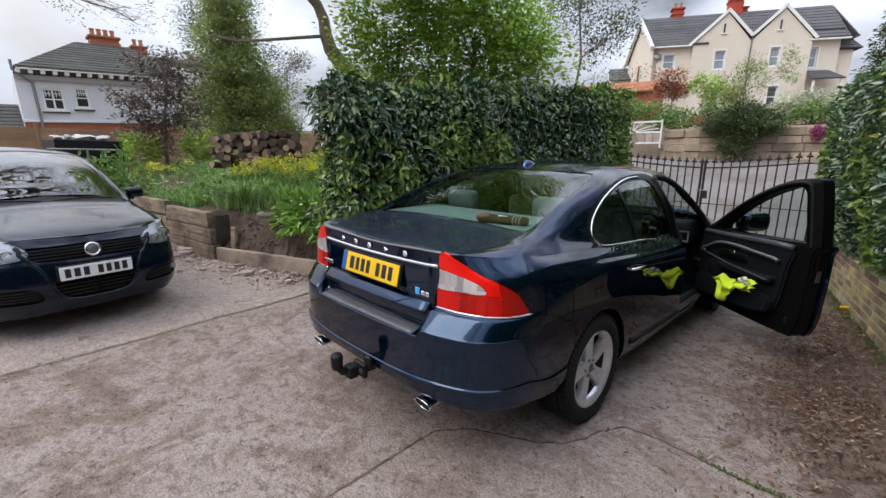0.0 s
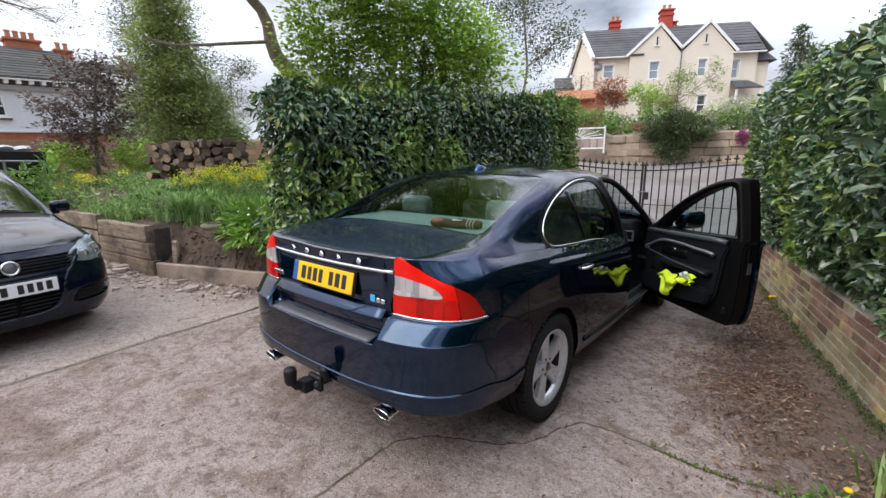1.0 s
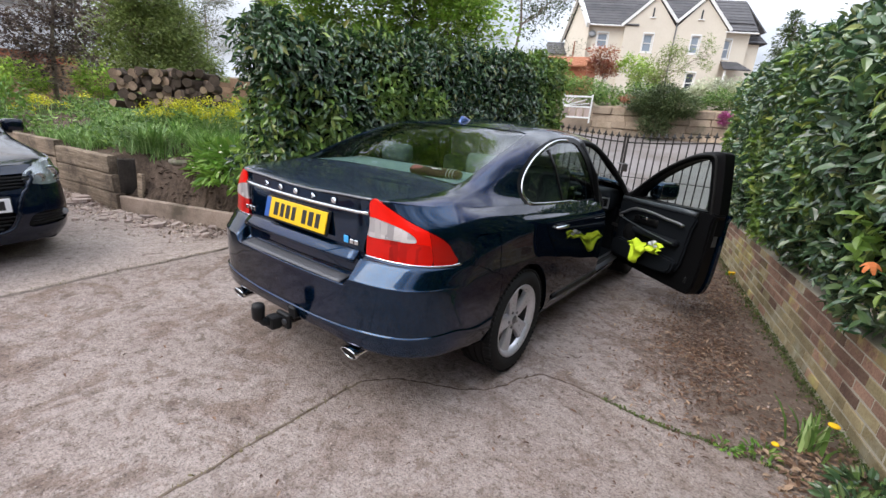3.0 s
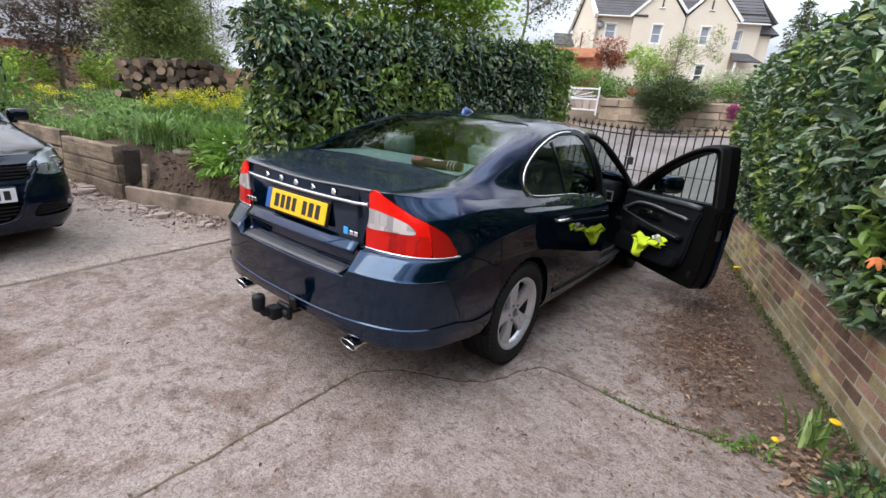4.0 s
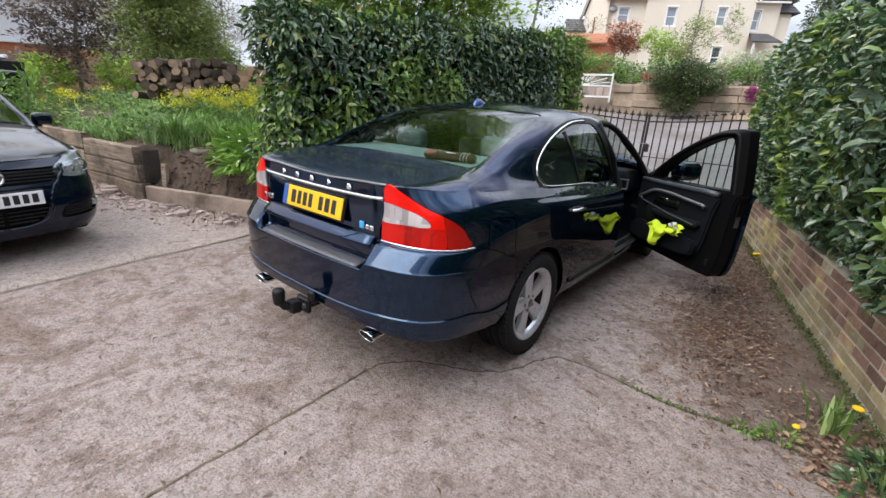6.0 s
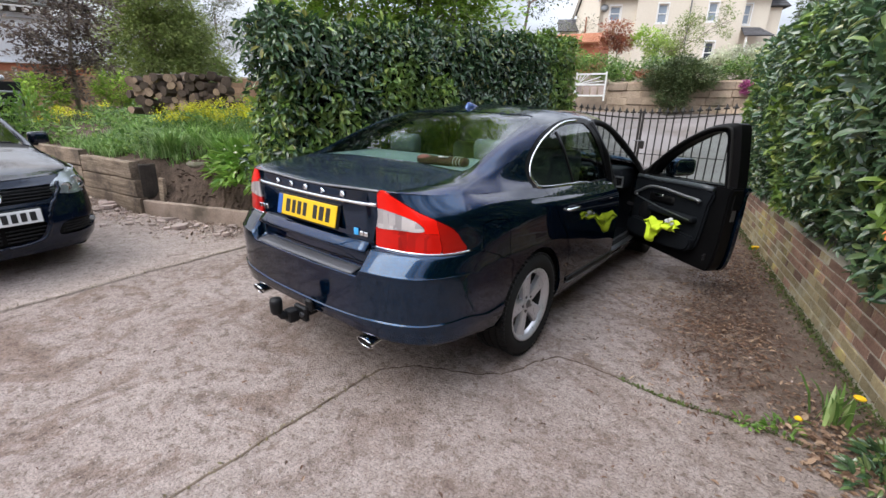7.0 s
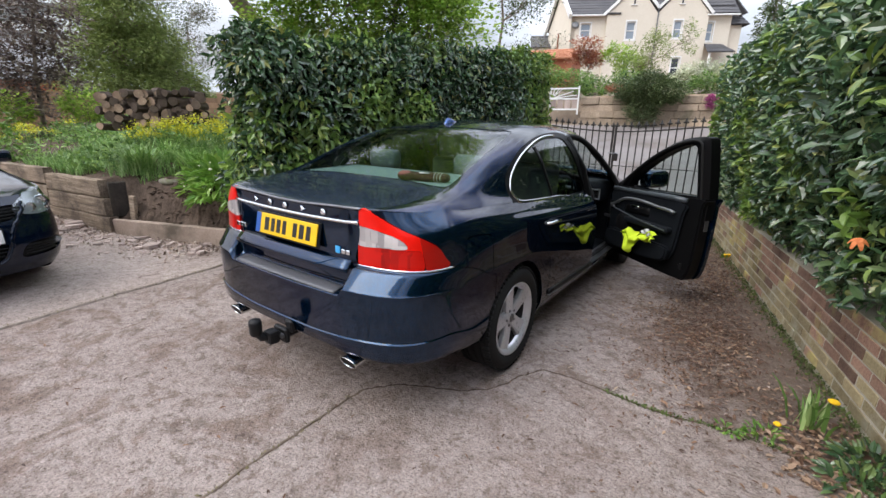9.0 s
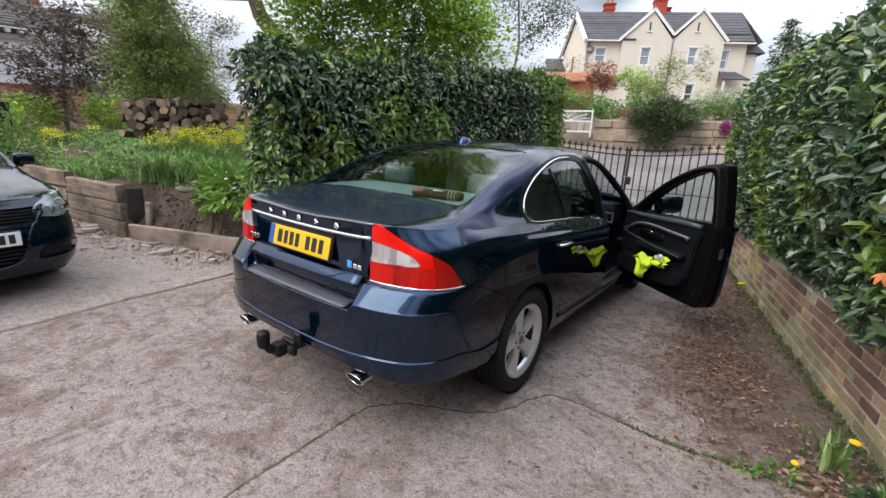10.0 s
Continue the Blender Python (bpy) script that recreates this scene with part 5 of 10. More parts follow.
def tree(name, label, category, trunk, radius, blobs, leaves, size, mat, seed, wide=0.5, twigs=30, shape=SMALL, shape_f=SMALL_F, shell=0.55, droop=0.0, part_name="crown"):
    """A trunk along points, limbs to each blob of the crown (x, y, z, rx, ry, rz) and leaves set in loose sprays."""
    root = thing(name, label, category, pose(*trunk[0]))
    o = Vector(trunk[0])
    rng = np.random.default_rng(seed)
    rnd = random.Random(seed)
    n = len(trunk)
    part("trunk", tube_bm([Vector(p) - o for p in trunk], [radius * (1 - 0.65 * k / max(1, n - 1)) for k in range(n)], 9), M_BARK, root, smooth=True)
    tops = [Vector(p) for p in trunk[max(1, n // 2):]]
    bms = []
    ends = []
    for bl in blobs:
        c = Vector(bl[:3])
        s = min(tops, key=lambda p: (p - c).length)
        pts, rad = limb(s, c, radius * 0.35, radius * 0.1, rnd.randint(0, 9999))
        bms.append(tube_bm([p - o for p in pts], rad, 6))
        for _ in range(twigs):
            v = Vector(rng.normal(0, 1, 3)).normalized()
            e = c + Vector((v.x * bl[3], v.y * bl[4], v.z * bl[5])) * rnd.uniform(0.6, 1.0)
            m = pts[rnd.randint(2, len(pts) - 1)]
            p2, r2 = limb(m, e, radius * 0.08, radius * 0.02, rnd.randint(0, 9999), 0.15, 4)
            bms.append(tube_bm([p - o for p in p2], r2, 4, False))
            ends.append((m, e))
    part("branch_work", join_bm(bms), M_BARK, root, smooth=True)["kind"] = "stuff"
    P, W = [], []
    vol = [b[3] * b[4] + b[4] * b[5] for b in blobs]
    for bl, v in zip(blobs, vol):
        k = int(leaves * v / sum(vol))
        sprays = max(6, k // 26)
        for _ in range(sprays):
            d = rng.normal(0, 1, 3)
            d /= np.linalg.norm(d)
            r = shell + (1.0 - shell) * rng.random() ** 0.7
            c = np.array(bl[:3]) + d * np.array(bl[3:6]) * r
            ext = np.array(bl[3:6]).mean() * 0.16
            for _ in range(26):
                g = rng.normal(0, 1, 3)
                P.append(c + g * ext * np.array((1, 1, 0.6)))
                W.append((g[0] + 0.5 * d[0], g[1] + 0.5 * d[1], 0.5 * g[2] - droop))
    P, W = np.array(P) - np.array(o), np.array(W)
    ob = leaf_cloud(part_name, P, W, rng.uniform(0.6, 1.2, len(P)) * size, wide, shape, shape_f, mat, root, seed + 3)
    ob["kind"] = "stuff"
    return root


# dark growth and stems just behind the hedge top
tree("holly_bush", "dark evergreen bush with bare stems behind the hedge", "bush",
     [(-5.0, 6.2, 0.0), (-4.9, 6.2, 1.4), (-4.8, 6.2, 2.6), (-4.7, 6.2, 4.2)], 0.07,
     [(-5.6, 5.2, 2.7, 0.6, 0.5, 0.45), (-4.9, 6.0, 2.9, 0.7, 0.6, 0.5), (-4.2, 6.6, 2.9, 0.6, 0.6, 0.45), (-4.7, 6.2, 3.7, 0.4, 0.4, 0.5), (-3.5, 7.4, 2.8, 0.5, 0.5, 0.35)],
     7000, 0.075, M_YEW, 62, 0.5, 14, shell=0.3)
# the broadleaf tree behind the hedge; unseen crown above 5.5 m added for reflections
tree("leafy_tree", "young broadleaf tree in fresh spring leaf behind the hedge", "tree",
     [(-4.3, 7.0, 0.0), (-4.4, 6.9, 1.6), (-4.5, 6.8, 3.0), (-4.8, 6.6, 4.6), (-4.6, 6.4, 6.2)], 0.14,
     [(-5.9, 4.6, 4.5, 1.0, 0.9, 1.2), (-5.2, 5.6, 4.8, 1.2, 1.1, 1.0), (-4.6, 6.4, 4.3, 1.2, 1.0, 0.9), (-3.9, 6.8, 4.0, 0.75, 0.8, 0.9), (-4.7, 5.6, 6.5, 1.9, 1.7, 1.0), (-4.1, 6.6, 3.4, 1.5, 0.9, 0.7), (-5.3, 5.2, 3.6, 1.1, 0.9, 0.8), (-6.2, 4.4, 3.6, 0.8, 0.7, 0.7), (-5.6, 5.4, 3.0, 1.0, 0.8, 0.6),
      (-5.0, 3.2, 5.7, 1.4, 1.2, 1.0), (-3.7, 3.6, 5.6, 1.2, 1.1, 0.9), (-6.1, 2.0, 5.9, 1.3, 1.2, 0.9)],
     50000, 0.105, M_MAPLE, 41, 0.8, 22, shell=0.4)
tree("small_leaved_tree", "small-leaved evergreen tree reaching over the hedge", "tree",
     [(-4.9, 10.9, 0.5), (-5.0, 10.9, 2.6), (-4.7, 10.8, 4.4), (-4.9, 10.7, 6.4)], 0.06,
     [(-4.7, 10.6, 5.6, 1.2, 1.1, 0.9), (-4.2, 11.0, 4.7, 0.9, 0.8, 0.6), (-5.3, 10.2, 6.4, 1.3, 1.3, 0.8), (-3.6, 11.2, 5.3, 0.6, 0.6, 0.4)],
     6500, 0.09, M_DARKLEAF, 43, 0.6, 34, shell=0.3)
# last, highest blob is out of view, added to darken the rear window's reflection
tree("leaning_tree", "leaning bare-limbed tree with thin budding twigs", "tree",
     [(-7.4, 6.6, 0.8), (-7.7, 5.5, 2.9), (-7.8, 4.92, 3.61), (-7.8, 4.74, 3.8), (-7.8, 4.52, 4.02), (-7.8, 4.41, 4.32), (-7.8, 4.37, 4.64), (-7.8, 4.22, 4.92), (-7.85, 3.8, 5.3), (-7.9, 2.9, 6.2)], 0.23,
     [(-7.9, 3.2, 6.3, 1.6, 1.8, 0.8), (-8.2, 1.9, 5.8, 1.2, 1.4, 0.7), (-7.2, 4.4, 6.6, 1.3, 1.3, 0.8), (-6.2, 2.6, 7.6, 1.9, 1.8, 0.9)], 4600, 0.07, M_TWIGLEAF, 44, 0.5, 45)


def bare_branch():
    b = thing("bare_branch", "long bare branch reaching out from the leaning tree", "branch", pose(-7.8, 4.42, 4.30))
    o = Vector((-7.8, 4.42, 4.30))
    pts = [(-7.8, 4.42, 4.30), (-7.8, 3.6, 4.10), (-7.8, 2.96, 3.94), (-7.8, 2.37, 3.81), (-7.8, 1.99, 3.82), (-7.8, 1.80, 3.94)]
    part("limb", tube_bm([Vector(p) - o for p in pts], [0.045, 0.04, 0.035, 0.03, 0.022, 0.01], 6), M_BARK, b)


bare_branch()
tree("feathery_tree", "broad feathery light-green tree beyond the flower bed", "tree",
     [(-18.7, 6.1, 0.8), (-18.7, 6.0, 3.0), (-18.5, 5.9, 5.5), (-18.3, 5.9, 8.0)], 0.2,
     [(-18.6, 6.0, 2.7, 2.0, 2.1, 0.8), (-18.6, 6.1, 3.9, 1.9, 1.95, 0.9), (-18.5, 6.0, 5.1, 1.6, 1.6, 0.9), (-18.4, 5.9, 6.3, 1.3, 1.25, 0.9), (-18.3, 5.9, 7.4, 1.0, 0.95, 0.9), (-18.3, 5.8, 8.5, 0.7, 0.65, 0.9), (-18.6, 7.9, 2.9, 1.2, 1.1, 1.0), (-19.0, 8.9, 2.2, 1.0, 0.9, 0.6), (-18.7, 7.4, 4.3, 1.0, 1.0, 0.9)],
     60000, 0.175, M_FEATHER, 45, 0.4, 20, shell=0.45, droop=0.3)
tree("tall_dark_tree", "tall darker tree with sparse twiggy top", "tree",
     [(-21.5, 6.8, 0.8), (-21.5, 6.8, 4.0), (-21.4, 6.8, 8.0), (-21.3, 6.8, 10.5)], 0.2,
     [(-21.4, 6.9, 8.6, 1.8, 1.9, 1.2), (-21.3, 7.2, 10.2, 1.6, 1.5, 0.9), (-21.4, 6.0, 7.2, 1.6, 1.6, 1.0), (-21.2, 8.6, 6.0, 1.2, 1.2, 1.6)],
     14000, 0.12, M_DARKLEAF, 46, 0.5, 40, shell=0.3)
tree("purple_shrub", "open purple-leaved shrub with thin upright stems", "shrub",
     [(-12.6, 1.9, 0.7), (-12.6, 1.95, 1.6), (-12.55, 2.0, 2.6), (-12.4, 2.15, 3.9)], 0.07,
     [(-12.6, 1.9, 2.6, 0.7, 0.75, 0.6), (-12.8, 1.1, 2.9, 0.5, 0.5, 0.3), (-12.5, 2.1, 3.3, 0.8, 0.75, 0.5), (-12.4, 2.5, 4.0, 0.7, 0.65, 0.45), (-12.4, 1.7, 3.9, 0.6, 0.55, 0.4), (-12.3, 2.7, 3.2, 0.6, 0.5, 0.5), (-12.7, 1.8, 1.8, 0.6, 0.55, 0.6), (-12.6, 1.3, 2.2, 0.6, 0.6, 0.5), (-12.5, 2.5, 2.4, 0.6, 0.6, 0.6)],
     7200, 0.115, M_PURPLE, 47, 0.6, 26, shell=0.3)
tree("green_shrub", "low bright green shrub at the back of the bed", "shrub",
     [(-11.6, 2.6, 0.9), (-11.6, 2.6, 1.5)], 0.04, [(-11.6, 2.6, 1.75, 0.45, 0.5, 0.4), (-12.2, 1.2, 1.6, 0.4, 0.5, 0.4)], 3500, 0.10, M_MAPLE, 48, 0.6, 10)
tree("twiggy_tree", "thin pale twiggy tree against the sky", "tree",
     [(-22, 10.2, 0.8), (-22, 10.2, 3.5), (-21.9, 10.1, 6)], 0.06, [(-21.9, 10.1, 4.8, 1.4, 1.3, 1.3), (-21.9, 9.4, 3.3, 1.2, 1.2, 0.9), (-21.8, 10.6, 6.6, 1.2, 1.1, 0.8)], 6500, 0.13, M_TWIGLEAF, 49, 0.45, 60, shell=0.2)
# the three blobs from 7 m up are out of view, added for bonnet reflections
tree("overhead_twigs", "budding twigs of a tree overhanging the drive", "tree",
     [(-13.4, -5.5, 0.4), (-13.4, -5.0, 3.0), (-13.4, -3.2, 5.4), (-13.4, -1.2, 5.7)], 0.12, [(-13.4, 0.4, 5.4, 0.8, 1.2, 0.45), (-13.4, 1.7, 5.2, 0.7, 0.7, 0.4), (-13.2, -1.4, 7.4, 1.6, 1.9, 0.9), (-13.0, 1.6, 7.8, 1.6, 1.9, 1.0), (-12.4, -3.6, 7.0, 1.6, 1.9, 1.0)], 3200, 0.08, M_TWIGLEAF, 50, 0.5, 18)

# garden across the lane
tree("dark_bush", "dense dark green rounded bush spilling over the stone wall", "bush",
     [(-1.3, 15.5, 2.3), (-1.3, 15.45, 2.6)], 0.06, [(-1.35, 15.0, 2.75, 0.85, 0.5, 0.5), (-1.9, 15.05, 2.75, 0.6, 0.45, 0.42), (-0.85, 15.0, 2.7, 0.6, 0.45, 0.36), (-1.45, 14.9, 2.2, 0.55, 0.4, 0.55), (-1.4, 15.2, 3.05, 0.5, 0.45, 0.35)],
     22000, 0.085, M_YEW, 51, 0.5, 8, shell=0.6)
tree("red_shrub", "coppery red-leaved shrub in front of the house", "shrub",
     [(-5.65, 21.4, 3.0), (-5.65, 21.4, 4.4)], 0.06, [(-5.7, 21.2, 5.3, 0.8, 0.7, 0.65), (-5.4, 21.3, 4.8, 0.7, 0.6, 0.5), (-6.0, 21.2, 4.8, 0.55, 0.5, 0.5)], 2600, 0.14, M_RED, 52, 0.6, 24, shell=0.3)
tree("olive_shrub", "airy yellow-green shrub in front of the house", "shrub",
     [(-4.4, 21.6, 3.0), (-4.4, 21.6, 4.4)], 0.05, [(-4.3, 21.4, 4.95, 0.75, 0.6, 0.4), (-3.7, 21.5, 4.3, 0.7, 0.6, 0.5)], 3000, 0.14, M_MAPLE, 53, 0.5, 16)
tree("tall_pale_shrub", "tall pale green shrub with wispy shoots", "shrub",
     [(-2.6, 20.0, 3.0), (-2.6, 20.0, 4.2)], 0.06, [(-2.6, 20.0, 4.55, 1.0, 0.8, 0.7), (-2.3, 20.0, 5.2, 0.6, 0.5, 0.5), (-3.2, 20.0, 4.1, 0.8, 0.7, 0.5), (-1.2, 20.6, 5.2, 0.35, 0.35, 0.9)], 4200, 0.12, M_FEATHER, 54, 0.4, 26, shell=0.3)
tree("white_flowered_shrub", "arching shrub covered in whitish flowers", "shrub",
     [(-0.1, 18.6, 2.8), (-0.1, 18.6, 3.3)], 0.05, [(-0.2, 18.5, 3.55, 1.1, 0.7, 0.42), (0.6, 18.3, 3.4, 0.9, 0.6, 0.4), (-0.9, 18.7, 3.4, 0.6, 0.5, 0.35)], 11000, 0.12, M_PALE, 55, 0.4, 20, shell=0.3, droop=0.3)
tree("pink_flower_clump", "round clump of magenta-pink flowers on the stone wall", "flowers",
     [(0.45, 15.4, 2.45), (0.45, 15.4, 2.5)], 0.02, [(0.46, 15.28, 2.42, 0.23, 0.18, 0.18)], 1500, 0.06, M_PINK, 56, 0.8, 6)
tree("heather_clump", "dark red heather clump on the stone wall", "flowers",
     [(-2.6, 15.5, 2.75), (-2.6, 15.5, 2.8)], 0.02, [(-2.6, 15.4, 2.88, 0.3, 0.2, 0.12)], 900, 0.07, M_RED, 57, 0.6, 6)
tree("bank_shrubs", "mixed low shrubs along the top of the stone wall", "shrubs",
     [(-3.6, 16.4, 2.6), (-3.6, 16.4, 2.9)], 0.03, [(-3.6, 16.2, 3.0, 0.7, 0.4, 0.4), (-4.8, 17.0, 3.3, 0.9, 0.5, 0.5), (-2.6, 16.8, 3.2, 0.7, 0.4, 0.4), (0.3, 16.3, 2.95, 0.9, 0.4, 0.35), (1.3, 16.2, 3.0, 0.7, 0.4, 0.5), (-6.5, 17.5, 3.5, 1.2, 0.6, 0.6)], 15000, 0.12, M_GCOVER, 58, 0.5, 8)
tree("conifer", "dark conifer beside the house", "tree",
     [(0.9, 46, 5.5), (0.9, 46, 8.5), (0.9, 46, 12.0)], 0.2, [(0.9, 46, 8.2, 1.5, 1.5, 1.2), (0.8, 46, 10.0, 1.15, 1.1, 1.1), (0.8, 46, 11.6, 0.7, 0.7, 1.0), (2.0, 45, 7.0, 1.6, 1.5, 1.5)], 9000, 0.3, M_YEW, 59, 0.45, 14)
tree("distant_tree", "hazy twiggy tree in the distance beyond the hedge", "tree",
     [(-13, 34, 3.5), (-13, 34, 6.0)], 0.15, [(-13.5, 34, 7.3, 3.0, 2.0, 1.4), (-16.5, 34, 7.0, 2.5, 2, 1.2), (-10.5, 34.5, 6.6, 1.8, 1.5, 1.0)], 3000, 0.2, M_TWIGLEAF, 60, 0.4, 60)
tree("tall_hedge_tree", "leafy tree top rising over the laurel hedge", "tree",
     [(2.9, 7.4, 0.0), (2.9, 7.4, 2.0), (2.85, 7.3, 3.2)], 0.08, [(2.6, 7.2, 3.0, 0.8, 0.7, 0.5), (3.3, 7.0, 3.4, 0.8, 0.7, 0.4)], 1500, 0.07, M_DARKLEAF, 61, 0.5, 20)

# ---- what grows and lies in the raised bed ----
def bed_pts(n, seed, x0, x1, d0, d1):
    """Places on the bed between two plan columns and two distances behind its edge."""
    rng = np.random.default_rng(seed)
    out = []
    while len(out) < n:
        x = rng.uniform(x0, x1)
        edge = (CORNER + TALL_DIR * ((CORNER.x - x) / -TALL_DIR.x)).y if x < CORNER.x else (CORNER + LOW_DIR * ((x - CORNER.x) / LOW_DIR.x)).y
        y = edge + rng.uniform(d0, d1)
        out.append((x, y, bed_z(x, y)[0] - 0.01))
    return np.array(out)


def bare_soil(p):
    """Bare places: a dug patch beyond the sleepers and the head of the cut bank."""
    return ((p[0] + 9.4) / 1.7) ** 2 + ((p[1] - 1.05) / 0.5) ** 2 < 1 + 0.4 * wob(p, 3.0, 9.0) or (p[0] > -4.72 and bed_z(p[0], p[1])[1] < 0.85)


def ground_cover(name, label, n, seed, box, size, mat, wide=0.6, lift=0.12, patch=0.0):
    P = bed_pts(n, seed, *box)
    rng = np.random.default_rng(seed + 1)
    if patch:
        keep = np.array([wob(p, 1.6, seed) > -patch and not bare_soil(p) for p in P])
        P = P[keep]
    hump = np.array([0.5 + 0.9 * abs(wob(p, 2.2, seed + 2)) for p in P])
    P[:, 2] += rng.random(len(P)) * lift * hump * 1.6
    W = rng.normal(0, 1, (len(P), 3))
    W[:, 2] = np.abs(W[:, 2]) * 0.5 + 0.1
    ob = leaf_cloud(name, P, W, rng.uniform(0.6, 1.2, len(P)) * size, wide, SMALL, SMALL_F, mat, None, seed)
    return tagged(ob, label, "plants", kind="stuff")


ground_cover("ground_cover", "low leafy green weeds covering the raised bed", 19000, 71, (-12.5, -5.2, 0.15, 4.0), 0.085, M_GCOVER, 0.6, 0.26, 0.16)
ground_cover("low_weeds", "small bright weeds between the strap leaves", 9000, 72, (-5.6, -2.6, 0.75, 4.0), 0.07, M_HELL, 0.6, 0.14, 0.1)
g = bed_pts(12500, 73, -8.6, -3.0, 0.10, 2.7)
g = g[[wob(p, 1.2, 4.0) > -0.18 and not bare_soil(p) for p in g]]
tagged(blades("grass", g, np.random.default_rng(3).uniform(0.12, 0.30, len(g)), 0.8, 0.011, M_GRASS, seed=5), "pale grass and bulb leaves in the raised bed", "grass", kind="stuff")


def strap_clump(x, y, n, h, seed, label="tuft of arching green strap leaves in the bed"):
    rng = np.random.default_rng(seed)
    r = [(x + rng.normal(0, 0.06), y + rng.normal(0, 0.06), bed_z(x, y)[0] - 0.02) for _ in range(n)]
    ob = blades("strap_leaf_plant", r, rng.uniform(0.45, 1.15, n) * h, 0.95, 0.015, M_STRAP if seed % 3 else M_BULB, seed=seed)
    tagged(ob, label, "plant", "strap-leaf tufts")


for k, (x, y, n, h) in enumerate(((-5.00, 1.20, 300, 0.54), (-5.55, 1.26, 120, 0.42), (-4.72, 1.78, 140, 0.48), (-5.3, 1.70, 130, 0.46), (-6.15, 1.35, 90, 0.36), (-4.3, 2.05, 130, 0.48), (-5.9, 1.9, 90, 0.40), (-4.6, 2.35, 150, 0.52), (-3.7, 2.3, 120, 0.48), (-6.7, 1.5, 70, 0.34), (-5.3, 2.2, 110, 0.46), (-3.95, 2.05, 80, 0.42))):
    strap_clump(x, y, n, h, 80 + k)


def spurge(x, y, n, seed):
    """A clump of stems topped with yellow bracts."""
    rng = np.random.default_rng(seed)
    z0 = bed_z(x, y)[0]
    root = thing("spurge_plant", "clump of spurge with acid-yellow flower heads", "plant", pose(x, y, z0), "spurge clumps")
    stems, P, W, PL, WL = [], [], [], [], []
    for _ in range(n):
        a, r, h = rng.uniform(0, 6.28), abs(rng.normal(0, 0.22)), rng.uniform(0.34, 0.58)
        top = np.array([r * 1.4 * math.cos(a), r * 1.4 * math.sin(a), h])
        stems.append(tube_bm([(r * math.cos(a), r * math.sin(a), 0), tuple(top)], 0.005, 4, False))
        for _ in range(40):
            g = rng.normal(0, 1, 3)
            P.append(top + g * np.array((0.045, 0.045, 0.025)))
            W.append((g[0], g[1], 0.4))
        for _ in range(16):
            g = rng.normal(0, 1, 3)
            PL.append(top * rng.uniform(0.3, 0.85) + g * 0.02)
            WL.append((g[0], g[1], 0.2))
    part("stem_mass", join_bm(stems), M_GRASS, root)["kind"] = "stuff"
    leaf_cloud("flower_mass", np.array(P), np.array(W), np.full(len(P), 0.035), 0.8, SMALL, SMALL_F, M_YELLOW, root, seed)["kind"] = "stuff"
    leaf_cloud("leaf_mass", np.array(PL), np.array(WL), np.full(len(PL), 0.07), 0.3, SMALL, SMALL_F, M_GCOVER, root, seed)["kind"] = "stuff"


for k, (x, y, n) in enumerate(((-6.0, 1.85, 20), (-5.6, 2.2, 24), (-5.1, 2.55, 22), (-4.7, 2.2, 18), (-4.3, 2.7, 18), (-8.3, 0.75, 12), (-3.9, 2.9, 16))):
    spurge(x, y, n, 100 + k)


def herb(x, y, z, n, r, h, seed, mat, size, label, name="herb_plant", flowers=None):
    rng = np.random.default_rng(seed)
    root = thing(name, label, "plant", pose(x, y, z))
    P, W = [], []
    for _ in range(n):
        g = rng.normal(0, 1, 3)
        g /= np.linalg.norm(g)
        q = np.array((g[0] * r, g[1] * r, abs(g[2]) * h)) * rng.uniform(0.55, 1.0) ** 0.5
        P.append(q)
        W.append((g[0], g[1], 0.2 + 0.5 * rng.normal()))
    leaf_cloud("leaf_mass", np.array(P), np.array(W), rng.uniform(0.7, 1.2, n) * size, 0.42, LEAF, LEAF_F, mat, root, seed)["kind"] = "stuff"
    for k in range(9):
        a = rng.uniform(0, 6.28)
        part("stem", tube_bm([(0.03 * math.cos(a), 0.03 * math.sin(a), -0.06), (0.6 * r * math.cos(a), 0.6 * r * math.sin(a), h * 0.8)], 0.006, 5), M_GRASS, root)
    if flowers:
        for k in range(flowers):
            a, e = rng.uniform(0, 6.28), rng.uniform(0.2, 1.1)
            c = np.array((r * math.cos(a) * math.cos(e), r * math.sin(a) * math.cos(e), h * math.sin(e))) * 1.02
            part("flower_head", lathe_bm([(0.0, 0.02), (0.02, 0.012), (0.026, 0.0), (0.0, -0.012)], 7, "z"), M_CREAM, root, "small cream flower").matrix_basis = Matrix.Translation(tuple(c))


herb(-3.95, 1.62, 0.56, 300, 0.33, 0.42, 124, M_HELL, 0.14, "leafy lime-green perennial hung with cream flowers", flowers=18)
herb(-3.42, 1.62, 0.48, 420, 0.42, 0.54, 121, M_HELL, 0.17, "leafy bright green perennial at the hedge foot", flowers=10)
herb(-2.95, 1.72, 0.45, 320, 0.36, 0.48, 122, M_HELL, 0.14, "leafy bright green perennial at the hedge foot", flowers=8)
herb(-3.2, 2.1, 0.74, 260, 0.34, 0.5, 123, M_LAUREL_B, 0.13, "green leafy perennial beside the hedge")
for k, (x, y, r, h) in enumerate(((-2.55, 1.55, 0.34, 0.7), (-2.62, 1.95, 0.4, 1.1))):
    herb(x, y, 0.62, 380, r, h, 130 + k, M_LAUREL_B, 0.12, "yellowish young growth at the end of the hedge", "side_growth")


